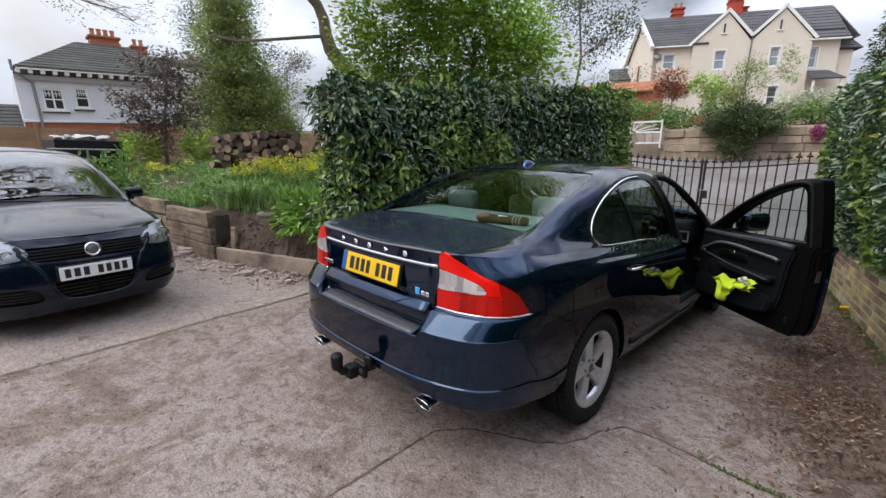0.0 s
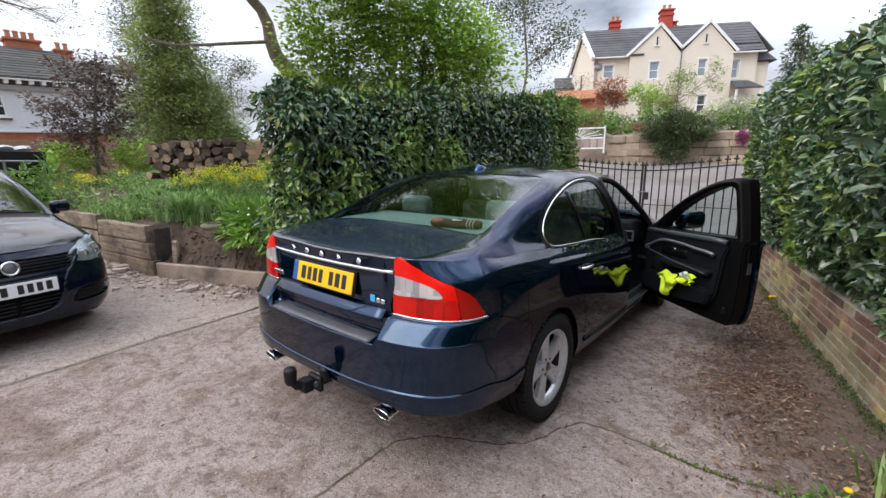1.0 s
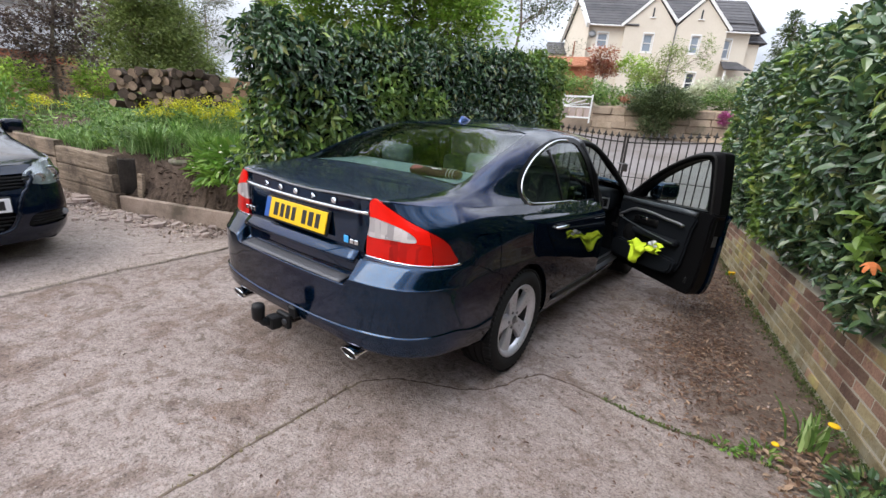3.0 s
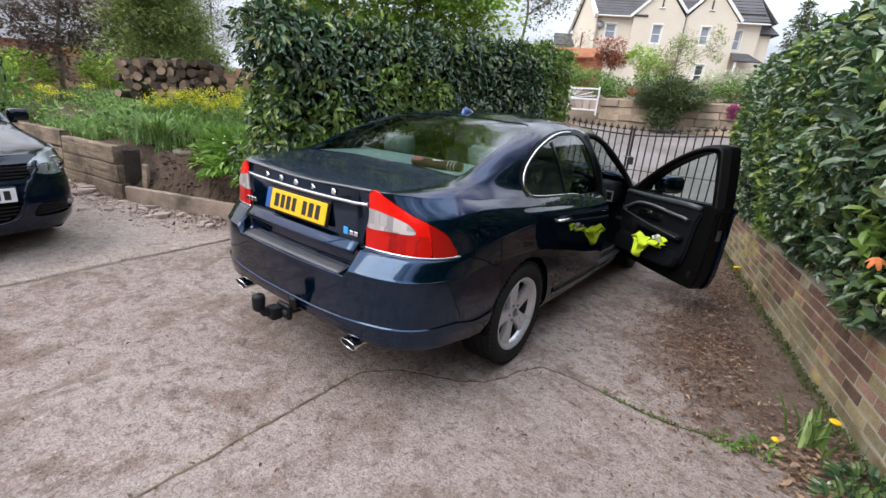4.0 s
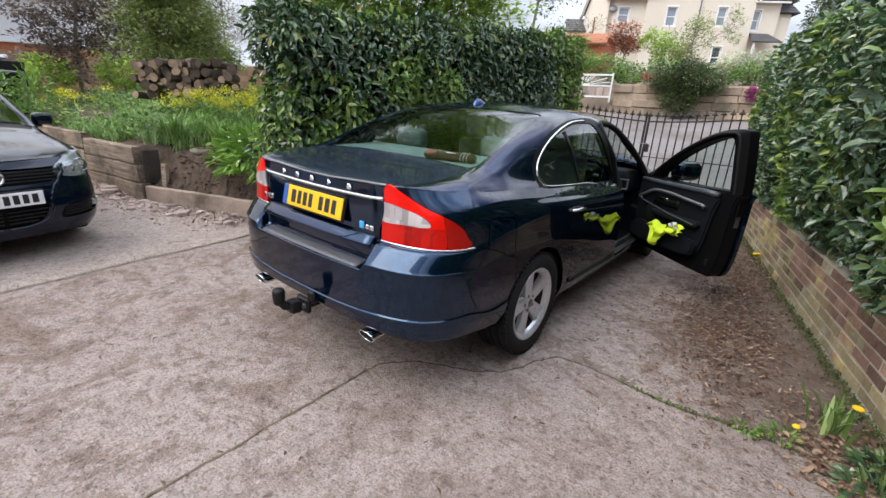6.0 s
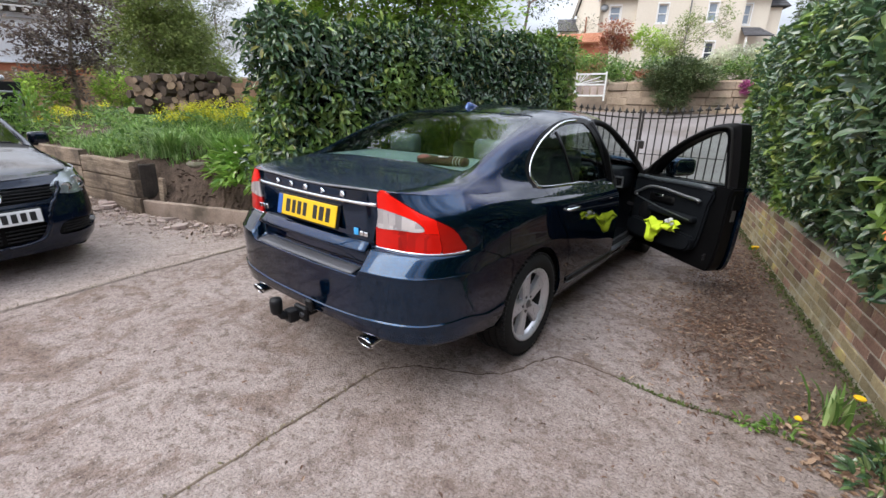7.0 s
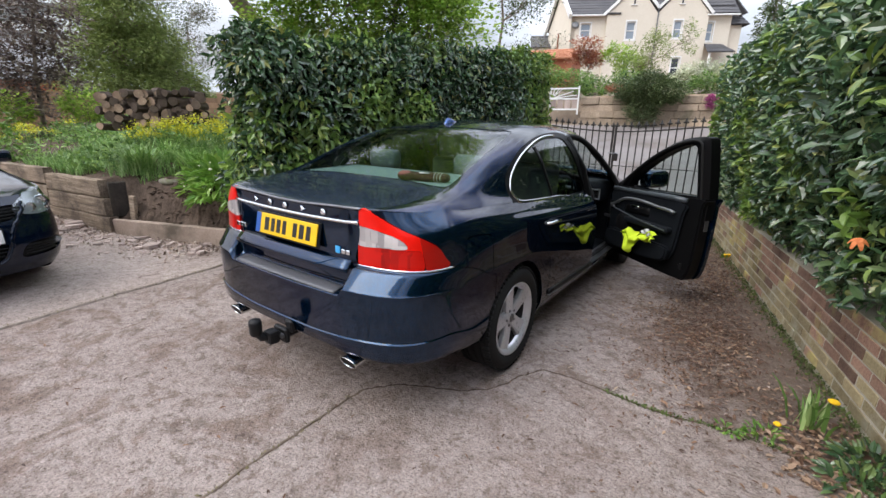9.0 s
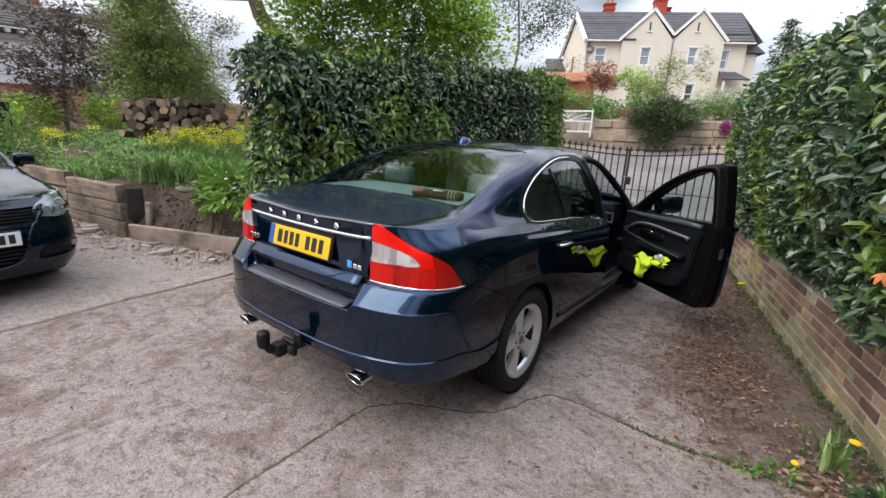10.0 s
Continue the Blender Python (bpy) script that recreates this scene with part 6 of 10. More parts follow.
def flat_stone(x, y, r, seed):
    rng = random.Random(seed)
    pts = [(r * rng.uniform(0.8, 1.1) * math.cos(6.283 * i / 9), r * 0.7 * rng.uniform(0.8, 1.1) * math.sin(6.283 * i / 9)) for i in range(9)]
    bm = prism_bm(pts, -0.06, 0.012)
    bmesh.ops.bevel(bm, geom=bm.edges[:], offset=0.012, segments=2, affect="EDGES")
    ob = part("bed_stone", bm, M_MOSSY, smooth=True)
    ob.matrix_world = pose(x, y, bed_z(x, y)[0] + 0.01, 6, -5, 30)
    tagged(ob, "flat grey stone lying on the soil bank", "stone")


flat_stone(-4.45, 1.38, 0.21, 4)


def log_pile():
    """Split and round logs stacked in rows, ends towards the drive."""
    pile_dir = Vector((1.05, 1.12, 0)).normalized()
    a = Vector((-7.35, 1.55, 0))
    face = Vector((pile_dir.y, -pile_dir.x, 0))
    rng = random.Random(9)
    length = 1.75
    z_base = 1.28
    row_z = z_base
    for row in range(5):
        x = 0.02 + (0.07 if row % 2 else 0.0) + rng.uniform(0, 0.05)
        while x < length - 0.05 * row:
            r = rng.uniform(0.045, 0.098)
            bm = bmesh.new()
            n = 10
            L = rng.uniform(0.30, 0.42)
            squash = [rng.uniform(0.82, 1.1) for _ in range(n)]
            rings = []
            for y, k in ((-L / 2, 1.0), (-L / 2 + 0.01, 1.03), (L / 2, 1.0)):
                rings.append([bm.verts.new((k * r * squash[i] * math.cos(6.283 * i / n), y, k * r * squash[i] * math.sin(6.283 * i / n))) for i in range(n)])
            for p, q in zip(rings, rings[1:]):
                for i in range(n):
                    f = bm.faces.new((p[i], p[(i + 1) % n], q[(i + 1) % n], q[i]))
            e0 = bm.faces.new(rings[0])
            e1 = bm.faces.new(rings[-1][::-1])
            bmesh.ops.recalc_face_normals(bm, faces=bm.faces)
            dark = rng.random() < (0.4 if x < 0.8 else 0.75)
            ob = part("log", bm, M_LOG)
            ob.data.materials.append(M_LOGEND)
            for p in ob.data.polygons:
                if len(p.vertices) == n and not (dark and p.center.y < 0 and False):
                    p.material_index = 1 if not dark else 0
            c = a + pile_dir * (x + r) + face * rng.uniform(-0.05, 0.06)
            yaw = math.atan2(face.y, face.x) + math.pi / 2 + rng.uniform(-0.35, 0.35) * (2.2 if dark else 1)
            ob.matrix_world = Matrix.Translation((c.x, c.y, row_z + r * 0.9 + rng.uniform(-0.02, 0.03) + 0.28 * (x / length) * 0.5)) @ Matrix.Rotation(yaw, 4, "Z") @ Matrix.Rotation(rng.uniform(-0.08, 0.08), 4, "X") @ Matrix.Rotation(rng.uniform(0, 6), 4, "Y")
            tagged(ob, "dark bark-covered log in the wood pile" if dark else "cut log with a pale sawn end in the wood pile", "log", "log pile")
            x += 1.72 * r
        row_z += 0.118


for k, (x, y, h) in enumerate(((-8.9, 0.02, 1.3), (-8.85, 0.42, 1.45), (-9.05, -0.36, 1.25))):
    herb(x, y, ground_z(x, y), 520, 0.42, h, 140 + k, M_HELL, 0.11, "tall leafy green weeds in front of the trailer", "weed_clump")

log_pile()


def far_clutter():
    """A dark flatbed with a load, and a field gate, beyond the parked hatchback."""
    t = thing("flatbed_trailer", "dark trailer loaded with pale rubble sacks", "trailer", pose(-10.6, -0.08, ground_z(-10.6, -0.08), 0, 0, 96))
    part("bed", box_bm(1.15, 1.2, 0.10, (0, 0, 1.05), 0.01), M_BLACKP, t)
    for y in (-0.58, 0.58):
        part("side_board", box_bm(1.15, 0.04, 0.38, (0, y, 1.26), 0.008), M_BLACKP, t)
    for x in (-0.555, 0.555):
        part("end_board", box_bm(0.04, 1.12, 0.38, (x, 0, 1.26), 0.008), M_BLACKP, t)
    for x in (-0.4, 0.4):
        for y in (-0.62, 0.62):
            part("wheel", lathe_bm([(0.0, -0.08), (0.2, -0.08), (0.30, -0.06), (0.32, 0.0), (0.30, 0.06), (0.2, 0.08), (0.0, 0.08)], 20), M_RUBBER, t).matrix_basis = Matrix.Translation((x, y, 0.32)) @ Matrix.Rotation(radians(90), 4, "Z")
        part("axle", tube_bm([(x, -0.6, 0.32), (x, 0.6, 0.32)], 0.04, 6), M_BLACKP, t)
    part("chassis", box_bm(1.05, 0.5, 0.66, (0, 0, 0.68), 0.02), M_BLACKP, t)
    rng = random.Random(2)
    for k in range(22):
        s = box_bm(rng.uniform(0.1, 0.26), rng.uniform(0.1, 0.2), rng.uniform(0.06, 0.12), (0, 0, 0), 0.05, 2)
        ob = part("rubble_sack", s, M_PALESACK, t, "pale crumpled sack", smooth=True)
        ob.matrix_basis = pose(rng.uniform(-0.44, 0.44), rng.uniform(-0.4, 0.4), 1.47 + rng.uniform(0, 0.06), rng.uniform(-15, 15), rng.uniform(-15, 15), rng.uniform(0, 180))
    g = thing("field_gate", "galvanised tubular field gate standing by the trailer", "gate", pose(-9.6, -0.52, ground_z(-9.6, 0), 0, 0, 84))
    for k in range(5):
        part("bar", tube_bm([(-0.2, 0, 0.5 + 0.2 * k), (0.95, 0, 0.5 + 0.2 * k)], 0.018, 8), M_GALV, g)
    for x in (-0.2, 0.4, 0.95):
        part("upright", tube_bm([(x, 0, 0.0), (x, 0, 1.32)], 0.02, 8), M_GALV, g)


M_PALESACK = plain("pale_sack", (0.55, 0.55, 0.56), 0.8, vary=0.2)
far_clutter()

# ---- small growth and litter on the drive ----
def wall_foot(n, seed, y0, y1, spread):
    rng = np.random.default_rng(seed)
    y = rng.uniform(y0, y1, n)
    x = np.array([wall_x(v) for v in y]) - 0.01 - np.abs(rng.normal(0, spread, n))
    return np.stack([x, y, np.zeros(n) - 0.006], -1)


rng_l = np.random.default_rng(5)
P = wall_foot(2600, 1, 1.0, 6.6, 0.055)
W = rng_l.normal(0, 1, (len(P), 3))
W[:, 2] = np.abs(W[:, 2]) + 0.3
tagged(leaf_cloud("wall_foot_moss", P, W, rng_l.uniform(0.012, 0.035, len(P)), 0.6, SMALL, SMALL_F, M_MOSS, None, 3), "moss and small weeds along the foot of the brick wall", "moss", kind="stuff")

# leaf litter drifts: along the wall, thin on the slab, thick in the near corner
drift = []
for n, cx, cy, sx, sy in ((3000, 1.80, 3.2, 0.17, 1.0), (1500, 1.95, 2.2, 0.16, 0.5), (600, 1.55, 2.4, 0.22, 0.6), (1100, 1.66, 4.6, 0.22, 0.9), (480, 2.45, 1.25, 0.13, 0.22), (700, 2.72, 0.85, 0.14, 0.32), (240, 2.0, 4.6, 0.2, 0.8), (90, 1.2, 0.4, 1.6, 0.9), (60, -0.6, -0.6, 1.3, 0.7)):
    q = np.stack([rng_l.normal(cx, sx, n), rng_l.normal(cy, sy, n), np.zeros(n)], -1)
    drift.append(q)
P = np.concatenate(drift)
P = P[[p[0] < wall_x(p[1]) - 0.01 and not (abs(p[0]) < 0.9 and 0.1 < p[1] < 4.7) for p in P]]
P[:, 2] = 0.002 + rng_l.random(len(P)) * 0.012
W = rng_l.normal(0, 1, (len(P), 3))
W[:, 2] *= 0.18
S = rng_l.uniform(0.012, 0.042, len(P))
near = (P[:, 0] > 2.2) & (P[:, 1] < 1.5)
S[near] = rng_l.uniform(0.025, 0.065, near.sum())
M_DRYLEAF = leaf_mat("dry_leaf", [(0.0, (0.09, 0.05, 0.032)), (0.5, (0.20, 0.115, 0.075)), (1.0, (0.40, 0.28, 0.20))], rough=0.8, through=0.0)
tagged(leaf_cloud("dry_leaf_drift", P[near], W[near], S[near] * 0.8, 0.62, LEAF, LEAF_F, M_DRYLEAF, None, 7, 0.5), "pale dry leaves gathered in the corner by the wall", "leaf litter", kind="stuff")
P, W, S = P[~near], W[~near], S[~near]
tagged(leaf_cloud("leaf_litter", P, W, S, 0.36, LEAF, LEAF_F, M_DEADLEAF, None, 4, 0.4), "brown dead leaves and twigs scattered on the concrete", "leaf litter", kind="stuff")
pale = []
for n, cx, cy, sx, sy in ((420, 1.82, 3.1, 0.17, 0.9), (260, 1.95, 2.2, 0.16, 0.5), (160, 1.62, 4.5, 0.22, 0.8), (120, 2.35, 1.5, 0.14, 0.3), (110, 1.2, 2.2, 0.3, 0.8)):
    pale.append(np.stack([rng_l.normal(cx, sx, n), rng_l.normal(cy, sy, n), rng_l.uniform(0.006, 0.018, n)], -1))
P = np.concatenate(pale)
P = P[[p[0] < wall_x(p[1]) - 0.03 and not (abs(p[0]) < 0.95 and 0.1 < p[1] < 4.7) for p in P]]
W = rng_l.normal(0, 1, (len(P), 3))
W[:, 2] *= 0.25
tagged(leaf_cloud("curled_leaf_scatter", P, W, rng_l.uniform(0.016, 0.042, len(P)), 0.5, LEAF, LEAF_F, M_DRYLEAF, None, 14, 0.7), "tan curled dry leaves among the darker litter", "leaf litter", kind="stuff")
P = np.stack([rng_l.uniform(-3.5, 2.6, 700), rng_l.uniform(-1.6, 5.5, 700), np.full(700, 0.001)], -1)
P = P[[p[0] < wall_x(p[1]) - 0.02 for p in P]]
W = rng_l.normal(0, 1, (len(P), 3))
W[:, 2] = np.abs(W[:, 2])
tagged(leaf_cloud("grit", P, W, rng_l.uniform(0.006, 0.02, len(P)), 0.9, SMALL, SMALL_F, M_FLAG, None, 6), "small chips of stone and grit on the drive", "grit", kind="stuff")


def dandelions():
    d = thing("dandelion_plant", "dandelion clump with long leaves and yellow flowers at the wall foot", "plant", pose(2.41, 1.44, 0))
    rng = np.random.default_rng(3)
    tall = [(rng.normal(0, 0.03), rng.normal(0, 0.03), 0) for _ in range(26)]
    ob = blades("long_leaf_mass", tall, rng.uniform(0.15, 0.27, 26), 0.50, 0.019, M_STRAP, d, 5)
    ob["kind"] = "stuff"
    for x, y, h, r in ((0.07, 0.02, 0.17, 0.026), (-0.14, -0.15, 0.045, 0.018)):
        part("flower_stalk", tube_bm([(x * 0.4, y * 0.4, 0), (x, y, h)], 0.003, 5), M_GRASS, d)
        part("flower_head", lathe_bm([(0.0, h + 0.014), (r * 0.7, h + 0.012), (r, h + 0.006), (r * 0.9, h), (0.0, h - 0.008)], 14, "z"), M_DANDY, d, "yellow dandelion head").matrix_basis = Matrix.Translation((x, y, 0))
    herb(2.62, 1.22, 0.0, 110, 0.14, 0.09, 141, M_CHERRY, 0.070, "low green weed in the corner by the wall", "corner_weed")
    herb(2.56, 1.04, 0.0, 90, 0.13, 0.07, 142, M_CHERRY, 0.066, "low green weed in the corner by the wall", "corner_weed")
    herb(2.22, 1.22, 0.0, 45, 0.08, 0.03, 143, M_HELL, 0.04, "flat weed growing from the concrete joint", "joint_weed")
    herb(2.08, 1.17, 0.0, 28, 0.06, 0.02, 144, M_HELL, 0.035, "flat weed growing from the concrete joint", "joint_weed")


dandelions()


def low_dandelion():
    d = thing("low_dandelion", "small yellow dandelion at the foot of the brick wall", "plant", pose(1.835, 4.85, 0))
    rng = np.random.default_rng(8)
    blades("short_leaf_mass", [(rng.normal(0, 0.02), rng.normal(0, 0.02), 0) for _ in range(10)], rng.uniform(0.05, 0.09, 10), 0.8, 0.02, M_STRAP, d, 9)["kind"] = "stuff"
    for x, y in ((0.0, 0.0), (0.035, 0.03)):
        part("flower_head", lathe_bm([(0.0, 0.050), (0.018, 0.048), (0.026, 0.042), (0.022, 0.036), (0.0, 0.0)], 14, "z"), M_DANDY, d, "yellow dandelion head").matrix_basis = Matrix.Translation((x, y, 0))


low_dandelion()


def trumpet_flower(x, y, z):
    f = thing("orange_flower", "withered orange bloom caught in the laurel hedge", "flower", pose(x, y, z, 20, -30, 40))
    for k in range(6):
        bm = bmesh.new()
        a = 2 * math.pi * k / 6
        rows = []
        for t in (0, 0.4, 0.75, 1.0):
            w = 0.011 * math.sin(0.3 + 2.4 * t)
            c = Vector((0.036 * t * math.cos(a), 0.036 * t * math.sin(a), 0.02 * t - 0.05 * t * t))
            s = Vector((-math.sin(a), math.cos(a), 0)) * w
            rows.append((bm.verts.new(c - s), bm.verts.new(c + s)))
        for p, q in zip(rows, rows[1:]):
            bm.faces.new((p[0], p[1], q[1], q[0]))
        part("petal", bm, M_ORANGE, f)


trumpet_flower(2.37, 1.31, 1.03)


def vest():
    """A hi-vis vest stuffed in the door pocket."""
    bm = bmesh.new()
    n, m = 22, 16
    grid = []
    for i in range(n):
        for j in range(m):
            u, v = i / (n - 1), j / (m - 1)
            x = -0.03 + 0.36 * u
            deep = 0.05 + 0.15 * math.exp(-(((u - 0.26) / 0.17) ** 2)) + 0.05 * math.exp(-(((u - 0.80) / 0.12) ** 2))
            z = 0.02 + 0.05 * u + 0.022 * math.sin(u * 9 + 0.5) + 0.012 * math.sin(u * 23) - deep * v + 0.008 * math.sin(v * 9 + u * 14)
            y = -0.05 * math.sin(v * math.pi * 0.8) - 0.020 * math.sin(u * 15 + v * 6) - 0.016 * math.sin(v * 11 - u * 7) - 0.012 * math.sin(u * 31 + v * 9)
            if u < 0.08:
                z *= 0.6
            grid.append(bm.verts.new((x, y, z)))
    for i in range(n - 1):
        for j in range(m - 1):
            bm.faces.new((grid[i * m + j], grid[(i + 1) * m + j], grid[(i + 1) * m + j + 1], grid[i * m + j + 1]))
    return bm


# fine debris between the boards and the parked hatchback
n_d = 5200
t_d = rng_l.uniform(-1.6, 2.1, n_d)
o_d = np.abs(rng_l.normal(0.0, 0.30, n_d)) + 0.06
base_d = np.array([(CORNER + (LOW_DIR * v if v > 0 else TALL_DIR * -v))[:2] for v in t_d])
P = np.stack([base_d[:, 0] + 0.3 * o_d, base_d[:, 1] - o_d, np.zeros(n_d)], -1)
P[:, 2] = [ground_z(x, 0) + 0.036 for x in P[:, 0]]
W = rng_l.normal(0, 1, (n_d, 3))
W[:, 2] = np.abs(W[:, 2]) * 0.5
M_DEBRIS = leaf_mat("broken_debris", [(0.0, (0.13, 0.085, 0.065)), (0.5, (0.31, 0.225, 0.19)), (0.85, (0.45, 0.36, 0.31)), (1.0, (0.6, 0.53, 0.48))], rough=0.9, through=0.0)
tagged(leaf_cloud("debris", P, W, rng_l.uniform(0.008, 0.045, n_d) * rng_l.uniform(0.4, 1.2, n_d), 0.8, SMALL, SMALL_F, M_DEBRIS, None, 16), "crumbled reddish-brown rubble and wood chips below the boards", "rubble", kind="stuff")

# crumbly earth, roots and small growth on the cut face of the bank
verts, faces = [], []
nx, ny = 230, 64
for j in range(ny):
    for i in range(nx):
        x = -4.76 + 2.1 * i / (nx - 1)
        edge = (CORNER + LOW_DIR * ((x - CORNER.x) / LOW_DIR.x)).y
        y = edge + 0.035 + 0.95 * j / (ny - 1)
        p = (x, y, 0.0)
        rough = 0.060 * wob(p, 4.0, 3.0) + 0.055 * wob(p, 11.0, 5.0) + 0.040 * wob(p, 26.0, 7.0) + 0.022 * wob(p, 55.0, 2.0)
        rim = min(1.0, 6 * i / nx, 6 * (nx - 1 - i) / nx, 6 * (ny - 1 - j) / ny)
        verts.append((x, y, bed_z(x, y)[0] + 0.015 + rough - 0.07 * (1 - rim)))
for j in range(ny - 1):
    for i in range(nx - 1):
        k = j * nx + i
        faces.append((k, k + 1, k + nx + 1, k + nx))
tagged(mesh_ob("earth_clods", verts, faces, M_SOIL, None, ""), "crumbly dark earth of the cut bank", "soil", kind="stuff")
# loose lumps lying on the bank
P = bed_pts(420, 153, -4.7, -2.75, 0.05, 0.8)
OCT = np.array([(1, 0, 0), (0, 1, 0), (-1, 0, 0), (0, -1, 0), (0.6, 0.6, 0.6), (-0.6, 0.6, 0.6), (-0.6, -0.6, 0.6), (0.6, -0.6, 0.6), (0, 0, 0.95), (0, 0, -0.8)], float)
OCT_F = [(0, 4, 7), (1, 5, 4), (2, 6, 5), (3, 7, 6), (0, 1, 4), (1, 2, 5), (2, 3, 6), (3, 0, 7), (4, 5, 8), (5, 6, 8), (6, 7, 8), (7, 4, 8), (1, 0, 9), (2, 1, 9), (3, 2, 9), (0, 3, 9)]
lump = rng_l.uniform(0.012, 0.034, len(P))
P[:, 2] += 0.018
V = P[:, None] + (OCT[None] * (1 + rng_l.normal(0, 0.25, (len(P), 10, 1)))) * lump[:, None, None] * np.array((1.2, 1.0, 0.6))
tagged(mesh_ob("earth_lumps", V.reshape(-1, 3).tolist(), [tuple(i * 10 + c for c in f) for i in range(len(P)) for f in OCT_F], M_SOIL), "loose lumps of earth on the cut bank", "soil", kind="stuff")
P = bed_pts(900, 152, -4.8, -2.8, 0.45, 1.0)
W = rng_l.normal(0, 1, (len(P), 3))
W[:, 2] = np.abs(W[:, 2])
tagged(leaf_cloud("bank_weeds", P, W, rng_l.uniform(0.03, 0.08, len(P)), 0.6, SMALL, SMALL_F, M_HELL, None, 27), "small green weeds at the top of the cut bank", "plants", kind="stuff")

# ---- behind the camera, out of view: wall, hedge, trees added to darken car reflections ----
def reflection_wall():
    w = thing("unseen_wall", "unseen red-brick wall added to darken reflections in the cars", "wall", kind="structure")
    part("wall_face", box_bm(16.0, 0.3, 2.5, (-1.5, -8.2, 1.2)), M_REDBRICK, w)


reflection_wall()
hedge("reflection_hedge", "unseen dark laurel hedge added to darken reflections in the cars", (4.3, -8.0), (2.98, -2.0), 1.0, 0.0, 2.3, 2.3, "right", 2600, 0.2, M_LAUREL, M_LAUREL_B, 77, 0.1)
# unseen trees, added for the dark branches mirrored in the hatchback
for k, (x, y) in enumerate(((8.2, -2.2), (7.4, 3.0))):
    tree("garden_tree", "tall thinly leaved tree beyond the laurel hedge", "tree",
         [(x, y, 0.0), (x - 0.1, y + 0.1, 2.5), (x - 0.2, y, 4.5), (x, y + 0.2, 7.0)], 0.2,
         [(x - 0.6, y - 1.2, 5.6, 1.6, 1.7, 1.2), (x - 0.4, y + 1.3, 6.0, 1.6, 1.7, 1.3), (x, y, 7.6, 1.8, 1.9, 1.2)], 2600, 0.13, M_DARKLEAF, 160 + k, 0.5, 40)
# unseen tree, added so its twigs and leaves darken reflections in the glass
tree("bare_tree", "tall tree with budding bare twigs overhanging the parking area", "tree",
     [(-5.8, -6.0, 0.0), (-5.8, -5.8, 2.5), (-5.6, -4.6, 4.6), (-5.2, -3.0, 6.2), (-4.9, -1.6, 7.2)], 0.14,
     [(-5.4, -2.2, 6.8, 1.8, 1.6, 0.8), (-4.0, -1.0, 7.2, 1.8, 1.6, 0.8), (-6.4, 0.2, 7.4, 1.8, 1.6, 0.8), (-2.6, -2.6, 7.6, 1.6, 1.6, 0.9), (-4.6, 1.6, 7.8, 1.7, 1.6, 0.9), (-2.2, 0.4, 8.2, 1.7, 1.6, 0.9), (-4.0, 3.6, 8.0, 1.7, 1.6, 0.9), (-1.9, 3.0, 8.6, 1.7, 1.6, 0.9)],
     4500, 0.085, M_TWIGLEAF, 171, 0.5, 80, shell=0.2)

# ---- car kit: surfaces as dense grids, cut into panels along outlines ----
def spline(knots, values, xs):
    """Catmull-Rom through (knots, values) with end slopes kept; values may be vectors."""
    knots = np.asarray(knots, float)
    v = np.asarray(values, float)
    xs = np.clip(xs, knots[0], knots[-1])
    d = np.diff(v, axis=0) / np.diff(knots).reshape(-1, *([1] * (v.ndim - 1)))
    m = np.concatenate([d[:1], (d[1:] + d[:-1]) / 2, d[-1:]])
    # keep the curve from overshooting
    same = d[1:] * d[:-1] > 0
    lim = 3 * np.minimum(np.abs(d[1:]), np.abs(d[:-1]))
    m[1:-1] = np.where(same, np.sign(m[1:-1]) * np.minimum(np.abs(m[1:-1]), lim), 0)
    i = np.clip(np.searchsorted(knots, xs, side="right") - 1, 0, len(knots) - 2)
    h = (knots[i + 1] - knots[i])
    t = (xs - knots[i]) / h
    sh = (-1, *([1] * (v.ndim - 1)))
    t, h = t.reshape(sh), h.reshape(sh)
    return (2 * t**3 - 3 * t**2 + 1) * v[i] + (t**3 - 2 * t**2 + t) * h * m[i] + (-2 * t**3 + 3 * t**2) * v[i + 1] + (t**3 - t**2) * h * m[i + 1]


def inside(poly, pts):
    """Which of the 2D points lie in the polygon."""
    poly = np.asarray(poly, float)
    x, y = pts[..., 0], pts[..., 1]
    c = np.zeros(x.shape, bool)
    for (x0, y0), (x1, y1) in zip(poly, np.roll(poly, -1, 0)):
        hit = (y0 > y) != (y1 > y)
        c ^= hit & (x < (x1 - x0) * (y - y0) / (y1 - y0 + 1e-12) + x0)
    return c


def nearest_on(poly, p):
    """The nearest place to p on the polygon's edge."""
    poly = np.asarray(poly, float)
    a, b = poly, np.roll(poly, -1, 0)
    ab = b - a
    t = np.clip(((p - a) * ab).sum(1) / np.maximum((ab * ab).sum(1), 1e-12), 0, 1)
    q = a + ab * t[:, None]
    return q[np.argmin(((q - p) ** 2).sum(1))]


def smooth_poly(pts, n=6, closed=True):
    """A rounder polygon through the given corners."""
    pts = np.asarray(pts, float)
    out = []
    m = len(pts)
    for i in range(m):
        p0, p1, p2, p3 = pts[(i - 1) % m], pts[i], pts[(i + 1) % m], pts[(i + 2) % m]
        for k in range(n):
            t = k / n
            out.append(0.5 * ((2 * p1) + (p2 - p0) * t + (2 * p0 - 5 * p1 + 4 * p2 - p3) * t * t + (3 * p1 - p0 - 3 * p2 + p3) * t**3))
    return np.array(out)


